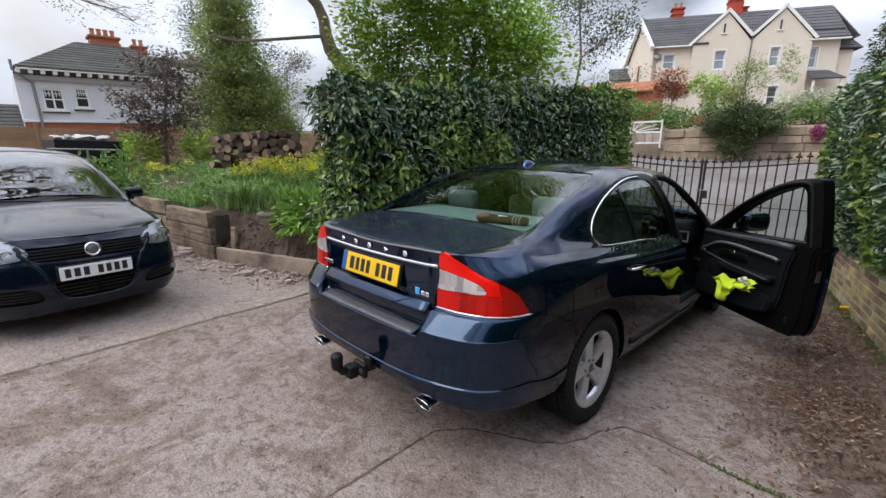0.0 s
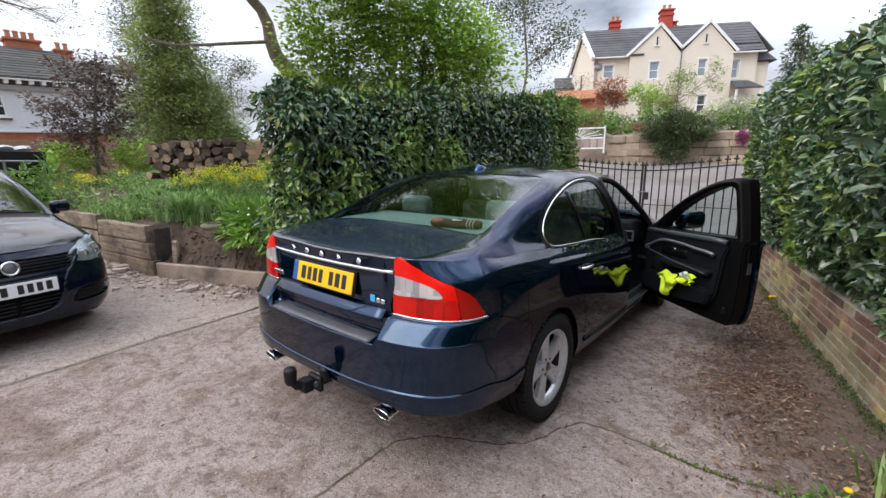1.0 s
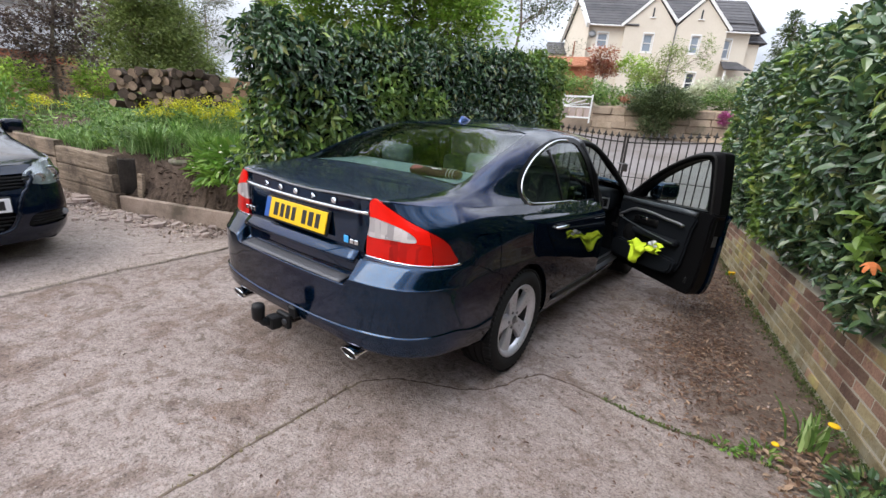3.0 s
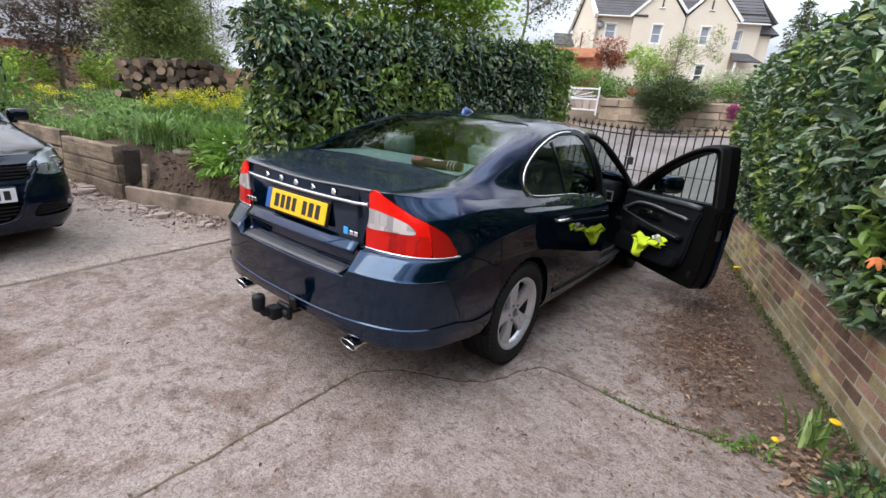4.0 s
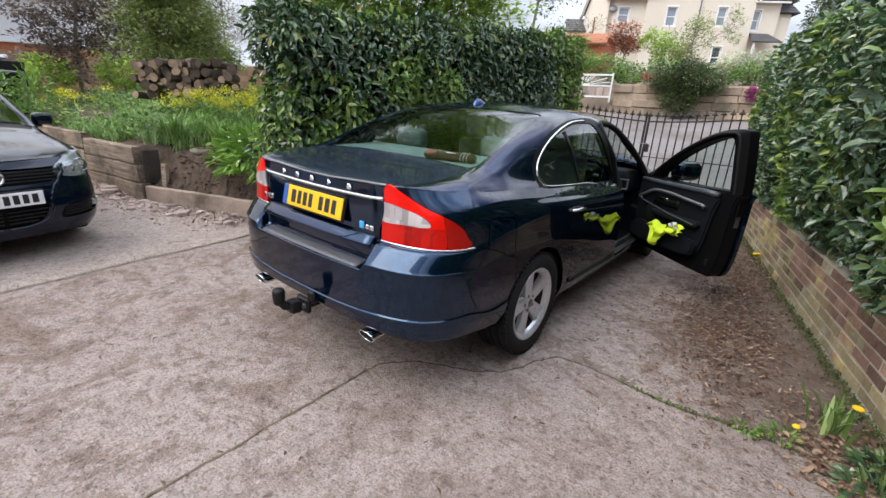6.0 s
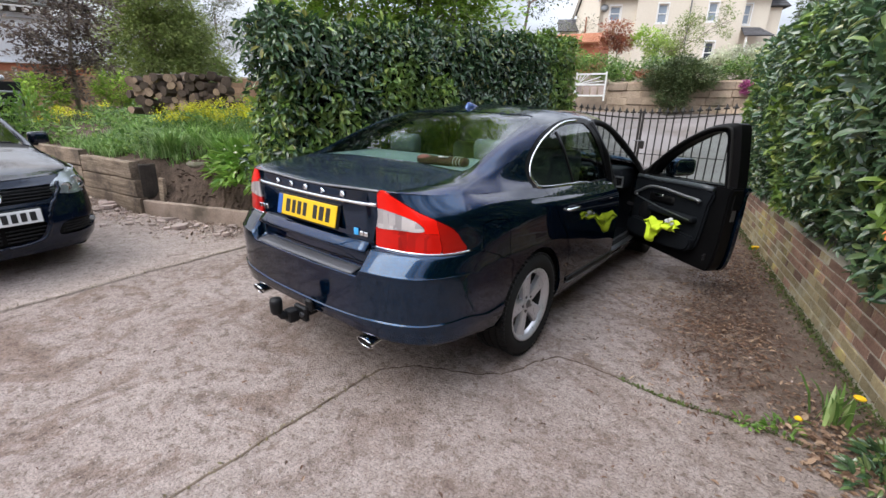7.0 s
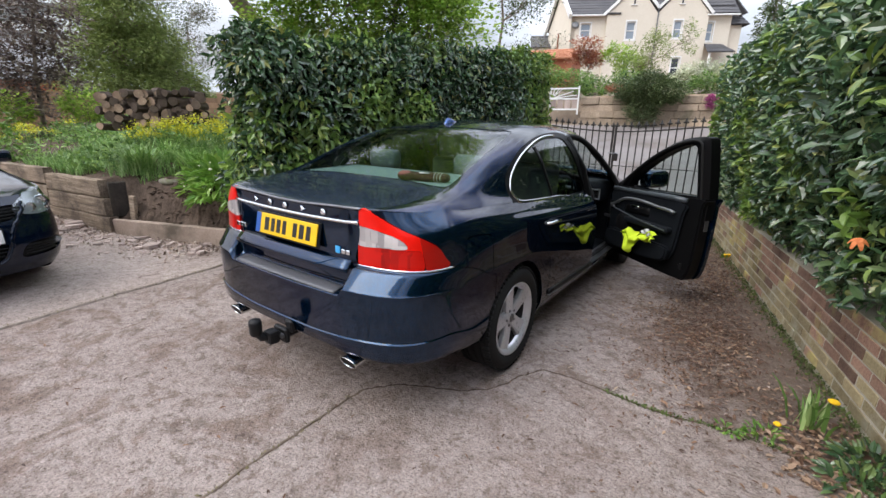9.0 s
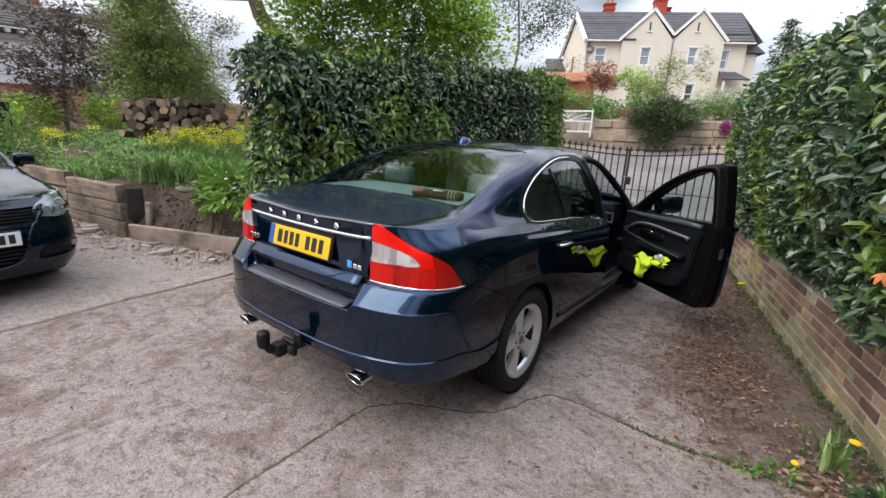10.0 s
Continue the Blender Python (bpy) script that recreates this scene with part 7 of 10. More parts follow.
def drop_islands(bm, least):
    """Removes loose scraps of fewer than that many faces."""
    left = set(bm.faces)
    gone = []
    while left:
        f = left.pop()
        isle, edge = [f], [f]
        while edge:
            g = edge.pop()
            for e in g.edges:
                for h in e.link_faces:
                    if h in left:
                        left.discard(h)
                        isle.append(h)
                        edge.append(h)
        if len(isle) < least:
            gone += isle
    if gone:
        bmesh.ops.delete(bm, geom=gone, context="FACES")


class Skin:
    """A grid of points G[i, j] with plane coordinates Q[i, j]; faces are sorted into panels by outlines in those coordinates."""

    def __init__(self, G):
        self.G = G.copy()
        self.kind = np.full((G.shape[0] - 1, G.shape[1] - 1), "", object)
        self.flat = {}

    def panel(self, name, poly, Q, only=None, snap=True, inner=None):
        """Cells inside the outline become this panel; with inner (a set of kinds) the outline of those kinds stays as it is."""
        poly = np.asarray(poly, float)
        Q = self.flat.setdefault(id(Q), Q.copy())
        if inner is not None:
            own = np.pad(np.isin(self.kind, list(inner)), 1)
            own = own[:-1, :-1] & own[1:, :-1] & own[:-1, 1:] & own[1:, 1:]
        mid = (Q[:-1, :-1] + Q[1:, :-1] + Q[:-1, 1:] + Q[1:, 1:]) / 4
        sel = inside(poly, mid)
        if only is not None:
            sel &= only(self.kind)
        self.kind[sel] = name
        if not snap:
            return
        # grid points on the border between panel and rest go onto the outline
        pad = np.pad(sel, 1)
        cnt = pad[:-1, :-1].astype(int) + pad[1:, :-1] + pad[:-1, 1:] + pad[1:, 1:]
        dims = self.G.shape
        edge = (cnt > 0) & (cnt < 4)
        if inner is not None:
            edge &= own
        moved = []
        for i, j in zip(*np.nonzero(edge)):
            i0, i1, j0, j1 = max(i - 1, 0), min(i + 1, dims[0] - 1), max(j - 1, 0), min(j + 1, dims[1] - 1)
            a, b = (self.G[i1, j] - self.G[i0, j]) / (i1 - i0), (self.G[i, j1] - self.G[i, j0]) / (j1 - j0)
            qa, qb = (Q[i1, j] - Q[i0, j]) / (i1 - i0), (Q[i, j1] - Q[i, j0]) / (j1 - j0)
            J = np.array([qa, qb]).T
            if abs(np.linalg.det(J)) < 1e-9:
                continue
            dq = nearest_on(poly, Q[i, j]) - Q[i, j]
            if np.hypot(*dq) > 0.035:
                continue
            s = np.clip(np.linalg.solve(J, dq), -0.9, 0.9)
            moved.append((i, j, a * s[0] + b * s[1], [(F, (F[i1, j] - F[i0, j]) / (i1 - i0) * s[0] + (F[i, j1] - F[i, j0]) / (j1 - j0) * s[1]) for F in self.flat.values()]))
        for i, j, g, fl in moved:
            self.G[i, j] += g
            for F, f in fl:
                F[i, j] += f

    def build(self, kinds, name, mat, parent, label="", lip=0.014, gap=0.0028, flip=False, push=0.0, mirror=False, both=False, least=60, sharp=38):
        """One mesh of the faces of these kinds, with a turned-in edge, so that panels part in true gaps."""
        kinds = {kinds} if isinstance(kinds, str) else set(kinds)
        bm = bmesh.new()
        vs = {}

        def vert(i, j, m):
            if (i, j, m) not in vs:
                p = self.G[i, j]
                x = 0.0 if both and abs(p[0]) < 0.004 else p[0]
                vs[i, j, m] = bm.verts.new((-x if m else x, p[1], p[2]))
            return vs[i, j, m]

        for m in (False, True) if both else (mirror,):
            for i, j in zip(*np.nonzero(np.isin(self.kind, list(kinds)))):
                q = [vert(i, j, m), vert(i + 1, j, m), vert(i + 1, j + 1, m), vert(i, j + 1, m)]
                if flip != m:
                    q.reverse()
                try:
                    bm.faces.new(q)
                except ValueError:
                    pass
        bmesh.ops.remove_doubles(bm, verts=bm.verts, dist=1e-5)
        drop_islands(bm, least)
        bm.normal_update()
        if push:
            for v in bm.verts:
                v.co += v.normal * push
        if gap:
            moves = {}
            for v in bm.verts:
                if v.is_boundary and v.link_faces:
                    c = sum((f.calc_center_median() for f in v.link_faces), Vector()) / len(v.link_faces)
                    d = c - v.co
                    d -= v.normal * d.dot(v.normal)
                    if d.length > 1e-6:
                        moves[v] = d.normalized() * gap
            for v, d in moves.items():
                v.co += d
        if lip:
            edges = [e for e in bm.edges if e.is_boundary]
            norms = {v: v.normal.copy() for e in edges for v in e.verts}
            made = bmesh.ops.extrude_edge_only(bm, edges=edges)
            nv = [g for g in made["geom"] if isinstance(g, bmesh.types.BMVert)]
            keys = {tuple(round(c, 6) for c in v.co): n for v, n in norms.items()}
            for v in nv:
                n = keys.get(tuple(round(c, 6) for c in v.co))
                if n:
                    v.co -= n * lip
        ob = part(name, bm, mat, parent, label, smooth=True)
        ob.data.set_sharp_from_angle(angle=radians(sharp))
        return ob


def ribbon(points, normals, w, h, name, mat, parent, label=""):
    """A thin moulding that follows a line on a panel: w wide, h proud."""
    bm = bmesh.new()
    rings = []
    pts = [Vector(p) for p in points]
    for k, p in enumerate(pts):
        d = (pts[min(k + 1, len(pts) - 1)] - pts[max(k - 1, 0)]).normalized()
        n = Vector(normals[k]).normalized()
        s = d.cross(n).normalized()
        rings.append([bm.verts.new(p + s * a * w / 2 + n * b * h) for a, b in ((-1, -0.5), (-1, 0.4), (-0.5, 1), (0.5, 1), (1, 0.4), (1, -0.5))])
    for a, b in zip(rings, rings[1:]):
        for i in range(6):
            bm.faces.new((a[i], a[(i + 1) % 6], b[(i + 1) % 6], b[i]))
    bm.faces.new(rings[0])
    bm.faces.new(rings[-1][::-1])
    bmesh.ops.recalc_face_normals(bm, faces=bm.faces)
    return part(name, bm, mat, parent, label, smooth=True)


# near-black barrel: shade of the gaps between spokes put into its colour
M_BARREL = plain("barrel_shade_metal", (0.016, 0.015, 0.014), 0.6, 0.3, vary=0.3)


def car_wheel(parent, at, side, spokes=5, r_rim=0.232, r_tyre=0.328, width=0.225):
    """A wheel with treaded tyre, spoked alloy rim, hub cap and bolts; its face looks along side * x."""
    w = new("wheel")
    w.parent = parent
    w.matrix_basis = Matrix.Translation(at) @ Matrix.Diagonal((side, 1, 1, 1))
    hw = width / 2
    prof = [(r_rim - 0.005, -hw + 0.02), (r_rim + 0.02, -hw + 0.002), (r_tyre - 0.05, -hw - 0.008), (r_tyre - 0.018, -hw + 0.004), (r_tyre - 0.004, -hw + 0.02)]
    for k, x in enumerate((-0.075, -0.05, -0.025, 0.0, 0.025, 0.05, 0.075)):
        if k % 2:
            prof += [(r_tyre, x - 0.006), (r_tyre - 0.009, x - 0.004), (r_tyre - 0.009, x + 0.004), (r_tyre, x + 0.006)]
        else:
            prof += [(r_tyre, x)]
    prof += [(r_tyre - 0.004, hw - 0.02), (r_tyre - 0.018, hw - 0.004), (r_tyre - 0.05, hw + 0.008), (r_rim + 0.02, hw - 0.002), (r_rim - 0.005, hw - 0.02)]
    tyre = part("tyre", lathe_bm(prof, 72), M_RUBBER, w, "black tyre with block tread", smooth=True)
    tyre.data.set_sharp_from_angle(angle=radians(40))
    bms = []
    for k in range(64):
        for s in (-1, 1):
            a = 2 * math.pi * (k + 0.25 * s) / 64
            b = box_bm(0.040, 0.019, 0.016, (s * (hw - 0.026), 0, r_tyre - 0.003), 0.003)
            bmesh.ops.rotate(b, cent=(0, 0, 0), matrix=Matrix.Rotation(a, 3, "X"), verts=b.verts)
            bms.append(b)
    part("tread_block", join_bm(bms), M_RUBBER, w)["kind"] = "stuff"
    rim = new("rim")
    rim.parent = w
    barrel = lathe_bm([(r_rim, -hw + 0.02), (r_rim - 0.02, -hw + 0.04), (r_rim - 0.035, 0.0), (r_rim - 0.022, hw - 0.035), (r_rim - 0.004, hw - 0.012), (r_rim + 0.004, hw - 0.008), (r_rim + 0.004, hw - 0.02)], 64)
    part("rim_barrel", barrel, M_BARREL, rim, "near-black inner barrel of the rim", smooth=True)
    part("rim_lip", lathe_bm([(r_rim - 0.030, hw - 0.045), (r_rim - 0.024, hw - 0.030), (r_rim - 0.006, hw - 0.010), (r_rim + 0.006, hw - 0.004), (r_rim + 0.008, hw - 0.012)], 64), M_ALLOY, rim, "bright machined rim edge", smooth=True)
    face = hw - 0.035
    for k in range(spokes):
        bm = bmesh.new()
        rows = []
        for t in range(7):
            u = t / 6
            r = 0.045 + (r_rim - 0.062) * u
            half = 0.040 + 0.003 * u + 0.022 * u**3
            x = face - 0.006 + 0.022 * u - 0.012 * u * u
            rows.append([bm.verts.new(c) for c in ((x - 0.03, -half, r), (x - 0.004, -half, r), (x + 0.004, -half * 0.72, r), (x - 0.002, 0, r), (x + 0.004, half * 0.72, r), (x - 0.004, half, r), (x - 0.03, half, r))])
        for a, b in zip(rows, rows[1:]):
            for i in range(6):
                bm.faces.new((a[i], a[i + 1], b[i + 1], b[i]))
        bmesh.ops.rotate(bm, cent=(0, 0, 0), matrix=Matrix.Rotation(2 * math.pi * k / spokes + 0.25, 3, "X"), verts=bm.verts)
        bmesh.ops.recalc_face_normals(bm, faces=bm.faces)
        sp = part("spoke", bm, M_ALLOY, rim, smooth=True)
        sp.data.set_sharp_from_angle(angle=radians(30))
    part("hub", lathe_bm([(0.0, face + 0.006), (0.03, face + 0.004), (0.034, face - 0.002), (0.068, face - 0.008), (0.075, face - 0.03)], 32), M_ALLOY, rim, smooth=True)
    part("hub_cap", lathe_bm([(0.0, face + 0.013), (0.022, face + 0.011), (0.028, face + 0.004)], 24), M_STEEL, rim, smooth=True)
    for k in range(5):
        a = 2 * math.pi * (k + 0.5) / 5 + 0.25
        b = lathe_bm([(0.0, face + 0.002), (0.008, face + 0.002), (0.009, face - 0.02)], 6)
        bmesh.ops.translate(b, vec=(0, 0.052 * math.sin(a), 0.052 * math.cos(a)), verts=b.verts)
        part("wheel_bolt", b, M_STEEL, rim)
    part("brake_disc", lathe_bm([(0.0, -0.02), (0.15, -0.02), (0.15, 0.0), (0.0, 0.0)], 40), M_STEEL, w)
    part("inner_disc", lathe_bm([(0.0, -0.06), (r_rim - 0.03, -0.06)], 40), M_BLACKP, w)
    return w


# ---- the dark blue saloon ----
def car_paint(name, deep, flake, specks=0.0, dust=0.0):
    m, nt, p = base_mat(name)
    tc = nt.nodes.new("ShaderNodeTexCoord")
    n = noise_node(nt, tc.outputs["Object"], 900, 2)
    dirt = noise_node(nt, tc.outputs["Object"], 3.0, 7, 0.7)
    r = ramp_node(nt, n.outputs["Fac"], [(0.4, deep), (0.72, flake)])
    f = ramp_node(nt, dirt.outputs["Fac"], [(0.55, (0, 0, 0)), (0.9, (0.05, 0.05, 0.05))])
    c = mix_node(nt, f.outputs["Color"], r.outputs["Color"], (0.12, 0.11, 0.10))
    if dust:
        film = noise_node(nt, tc.outputs["Object"], 26, 8, 0.75)
        fm = ramp_node(nt, film.outputs["Fac"], [(0.3, (dust * 0.5,) * 3), (0.7, (dust * 1.5,) * 3)])
        c = mix_node(nt, fm.outputs["Color"], c, (0.095, 0.095, 0.10))
    if specks:
        vo = nt.nodes.new("ShaderNodeTexVoronoi")
        vo.inputs["Scale"].default_value = 42
        link(nt, tc.outputs["Object"], vo.inputs["Vector"])
        dot = ramp_node(nt, vo.outputs["Distance"], [(0.06, (1, 1, 1)), (0.13, (0, 0, 0))])
        pk = nt.nodes.new("ShaderNodeSeparateColor")
        link(nt, vo.outputs["Color"], pk.inputs["Color"])
        few = ramp_node(nt, pk.outputs["Red"], [(1 - specks, (0, 0, 0)), (1.0, (1, 1, 1))])
        sp = mix_node(nt, 1.0, dot.outputs["Color"], few.outputs["Color"], "MULTIPLY")
        c = mix_node(nt, sp, c, (0.45, 0.44, 0.42))
        rm = nt.nodes.new("ShaderNodeMath")
        rm.operation = "SUBTRACT"
        rm.inputs[0].default_value = 1.0
        link(nt, sp, rm.inputs[1])
        link(nt, rm.outputs["Value"], p.inputs["Coat Weight"])
    link(nt, c, p.inputs["Base Color"])
    p.inputs["Metallic"].default_value = 0.4 if dust else 0.85
    p.inputs["Specular IOR Level"].default_value = 0.1
    p.inputs["Specular Tint"].default_value = (0.04, 0.07, 0.18, 1)
    p.inputs["Roughness"].default_value = 0.2
    p.inputs["Coat IOR"].default_value = 1.46
    p.inputs["Coat Weight"].default_value = 1.0
    mr = nt.nodes.new("ShaderNodeMapRange")
    mr.inputs["To Min"].default_value = 0.0
    mr.inputs["To Max"].default_value = 0.12 if dust else 0.018
    link(nt, dirt.outputs["Fac"], mr.inputs["Value"])
    link(nt, mr.outputs["Result"], p.inputs["Coat Roughness"])
    return m


M_NAVY = car_paint("navy_paint", (0.0009, 0.0088, 0.0265), (0.0044, 0.0430, 0.1080))
M_NAVY_TOP = car_paint("speckled_navy_paint", (0.0009, 0.0088, 0.0265), (0.0044, 0.0430, 0.1080), 0.40, 0.28)
M_GLASS = glass_mat("car_glass", (0.50, 0.64, 0.62))
M_GLASS_SIDE = glass_mat("side_glass", (0.62, 0.70, 0.68))
M_REARSIDE = glass_mat("rear_side_glass", (0.42, 0.48, 0.47))
M_DARKGLASS = glass_mat("tinted_glass", (0.20, 0.26, 0.26))
M_TRIM = plain("dark_cloth_trim", (0.006, 0.0075, 0.010), 0.7, fine=120, vary=0.25, bump=0.2, spec=0.14)
M_LEATHER = plain("grey_seat_leather", (0.10, 0.115, 0.112), 0.55, fine=50, vary=0.12, bump=0.1)
M_SHELF = plain("grey_parcel_shelf", (0.27, 0.31, 0.295), 0.85, fine=120, vary=0.15)
M_WAIST = plain("satin_dark_rail", (0.05, 0.058, 0.066), 0.3)
M_PAD = plain("step_pad", (0.080, 0.081, 0.090), 0.38, fine=200, vary=0.2, bump=0.1)
M_SEAL = plain("rubber_seal", (0.003, 0.003, 0.0035), 0.5, spec=0.15)
M_YELLOWP = plain("yellow_plate", (0.78, 0.48, 0.008), 0.4, vary=0.04)
M_WHITEP = plain("white_plate", (0.72, 0.72, 0.72), 0.4, vary=0.04)
M_BLUEP = plain("blue_band", (0.02, 0.09, 0.35), 0.4)
M_INK = plain("plate_ink", (0.012, 0.012, 0.012), 0.5)
M_ALUTRIM = plain("satin_silver_trim", (0.23, 0.24, 0.25), 0.38, 0.7)
M_HIVIS = surface("hi_vis_cloth", (0.48, 0.62, 0.01), (0.62, 0.78, 0.03), big=8, fine=60, rough=0.8, bump=0.5, dist=0.004)
M_GREYCLOTH = plain("silver_reflective_cloth", (0.45, 0.46, 0.46), 0.5, 0.2)


def lens_mat(name, col, rough=0.08, ridges=0.0, facets=0.0):
    m, nt, p = base_mat(name)
    tc = nt.nodes.new("ShaderNodeTexCoord")
    n = noise_node(nt, tc.outputs["Object"], 14, 2)
    c = mix_node(nt, n.outputs["Fac"], tuple(v * 0.75 for v in col), col)
    if facets:
        # moulded prisms behind the lens: upright columns, each split into cells
        mp = nt.nodes.new("ShaderNodeMapping")
        mp.inputs["Scale"].default_value = (1.0, 1.0, 0.45)
        link(nt, tc.outputs["Object"], mp.inputs["Vector"])
        vo = nt.nodes.new("ShaderNodeTexVoronoi")
        vo.distance = "CHEBYCHEV"
        vo.inputs["Scale"].default_value = facets
        vo.inputs["Randomness"].default_value = 0.45
        link(nt, mp.outputs["Vector"], vo.inputs["Vector"])
        sc = nt.nodes.new("ShaderNodeSeparateColor")
        link(nt, vo.outputs["Color"], sc.inputs["Color"])
        r = ramp_node(nt, sc.outputs["Red"], [(0.0, (0.50, 0.50, 0.52)), (0.7, (1, 1, 1))])
        c = mix_node(nt, 1.0, c, r.outputs["Color"], "MULTIPLY")
    link(nt, c, p.inputs["Base Color"])
    p.inputs["Roughness"].default_value = 0.3
    p.inputs["Specular IOR Level"].default_value = 0.2
    p.inputs["Coat Weight"].default_value = 0.35
    p.inputs["Coat Roughness"].default_value = rough
    if ridges:
        wv = nt.nodes.new("ShaderNodeTexWave")
        wv.bands_direction = "Z"
        wv.inputs["Scale"].default_value = ridges
        link(nt, tc.outputs["Object"], wv.inputs["Vector"])
        bump_node(nt, p, wv.outputs["Fac"], 0.35, 0.003)
    return m


M_REDLENS = lens_mat("red_lamp_lens", (0.90, 0.010, 0.004), 0.03, 0)
M_DEEPRED = lens_mat("deep_red_lens", (0.62, 0.008, 0.004), 0.03, 0, 26)
M_MARKER = lens_mat("side_marker_lens", (0.45, 0.007, 0.004), 0.03, 0)
M_CLEARLENS = lens_mat("clear_lamp_lens", (0.66, 0.61, 0.60), 0.03, 60, 30)
M_CLEARLENS.node_tree.nodes["Principled BSDF"].inputs["Metallic"].default_value = 0.25

ST_TAIL = [0.0, 0.22, 0.42, 0.56, 0.67, 0.76, 0.83, 0.875]


def saloon_lower():
    """Control points of the lower body, right side, from the rear centre round to the nose: levels from sill to belt."""
    W = lambda y: float(np.interp(y, [0.5, 0.8, 1.05, 1.3, 1.7, 2.1, 2.9, 3.3, 3.6, 3.87, 4.1, 4.35, 4.55], [0.902, 0.914, 0.92, 0.924, 0.928, 0.93, 0.93, 0.925, 0.917, 0.907, 0.89, 0.85, 0.78]))
    belt = lambda y: float(np.interp(y, [0.4, 0.9, 1.21, 1.7, 2.4, 3.2, 3.9, 4.35, 4.6], [1.075, 1.052, 1.03, 1.0, 0.962, 0.93, 0.885, 0.82, 0.74]))
    rows = []
    # tail: x, height of the bumper foot, then the set-back at each level, then the shelf's height
    # levels: under, foot, low, groove, crease, edge, edge top, shelf, lamp foot, waist, lip
    tail = [
        (0.00, 0.400, 0.000, 0.100, 0.708, 0.118),
        (0.22, 0.400, 0.003, 0.100, 0.708, 0.118),
        (0.40, 0.395, 0.010, 0.101, 0.709, 0.116),
        (0.455, 0.390, 0.013, 0.101, 0.714, 0.114),
        (0.50, 0.385, 0.017, 0.112, 0.808, 0.114),
        (0.60, 0.384, 0.034, 0.122, 0.808, 0.118),
        (0.69, 0.382, 0.062, 0.144, 0.808, 0.142),
        (0.78, 0.380, 0.116, 0.186, 0.808, 0.198),
        (0.845, 0.376, 0.200, 0.256, 0.808, 0.280),
        (0.885, 0.368, 0.330, 0.366, 0.808, 0.39),
    ]
    for k, (x, zf, e, f, zsh, lip) in enumerate(tail):
        c = k / 9
        ysh = (f - 0.012) if zsh < 0.73 else e + 0.72 * (f - e)
        ys = [e + 0.10, e + 0.020, e + 0.002, e - 0.003, e + 0.005, e + 0.002, e, e + 0.006, ysh, f, f + 0.004, lip]
        zt = 1.075 + 0.02 * min(1, max(0, (x - 0.2) / 0.35)) - 0.02 * max(0, c - 0.8)
        zg = 0.466 + 0.022 * min(1.0, max(0.0, (x - 0.3) / 0.35))
        zs = [zf - 0.02, zf, 0.5 * (zf + zg), zg, zg + 0.012, 0.60, 0.682 + 0.04 * (x >= 0.5), 0.692 + 0.04 * (x >= 0.5), zsh, 0.835, 0.97 + 0.02 * max(0, c - 0.6) / 0.4, zt]
        nar = [0.93, 0.985, 0.998, 1.0, 0.996, 0.999, 1.0, 0.999, 0.992, 0.985, 0.965 + 0.012 * max(0, c - 0.6) / 0.4, 0.90 - 0.015 * max(0, c - 0.6) / 0.4 if x >= 0.5 else 1.0]
        rows.append([(x * n if x >= 0.5 else x, y, z) for n, y, z in zip(nar, ys, zs)])
    for y in (0.55, 0.8, 1.05, 1.3, 1.7, 2.1, 2.5, 2.9, 3.3, 3.6, 3.87, 4.1, 4.35, 4.55):
        b = belt(y)
        f = min(1.0, max(0.0, (y - 0.4) / 0.7))
        shoulder = b - 0.11 if y < 3.4 else b - 0.08
        zs = [0.19 + 0.15 * (1 - f), 0.24 + 0.120 * (1 - f), 0.34 + 0.070 * (1 - f), 0.436 + 0.056 * f, 0.450 + 0.076 * f, min(0.60, b - 0.23),
              min(0.66, b - 0.19), min(0.70, b - 0.16), min(0.79, b - 0.17 if y < 3.4 else b - 0.12), 0.84 + f * (shoulder - 0.84), b - 0.055, b]
        ins = [0.10, 0.045 - 0.02 * (1 - f), 0.008, 0.002 - 0.003 * (1 - f), 0.001 + 0.008 * (1 - f), 0.0005, 0.0, 0.0, 0.003, 0.008 + 0.006 * f, 0.040 + 0.015 * f, 0.105 if y < 3.4 else 0.105 - 0.04 * (y - 3.4)]
        rows.append([(W(y) - i, y, z) for i, z in zip(ins, zs)])
    for x, y in ((0.66, 4.70), (0.45, 4.79), (0.22, 4.835), (0.0, 4.85)):
        rows.append([(x, y - d, z) for d, z in zip((0.14, 0.06, 0.01, 0.0, 0.0, 0.01, 0.02, 0.03, 0.06, 0.12, 0.2, 0.28), (0.20, 0.25, 0.36, 0.48, 0.52, 0.57, 0.60, 0.63, 0.67, 0.70, 0.74, 0.76))])
    return np.array(rows)


def dense(ctrl, n_i, n_j, knots_i=None):
    """A fine grid through control points: first along, then across."""
    if knots_i is None:
        mid = ctrl[:, ctrl.shape[1] // 2]
        knots_i = np.concatenate([[0], np.cumsum(np.linalg.norm(np.diff(mid, axis=0), axis=1))])
    si = np.linspace(0, knots_i[-1], n_i)
    a = spline(knots_i, ctrl, si)
    kj = np.concatenate([[0], np.cumsum(np.linalg.norm(np.diff(ctrl, axis=1), axis=2).mean(0))])
    sj = np.linspace(0, kj[-1], n_j)
    b = np.stack([spline(kj, a[i], sj) for i in range(n_i)])
    return b, si


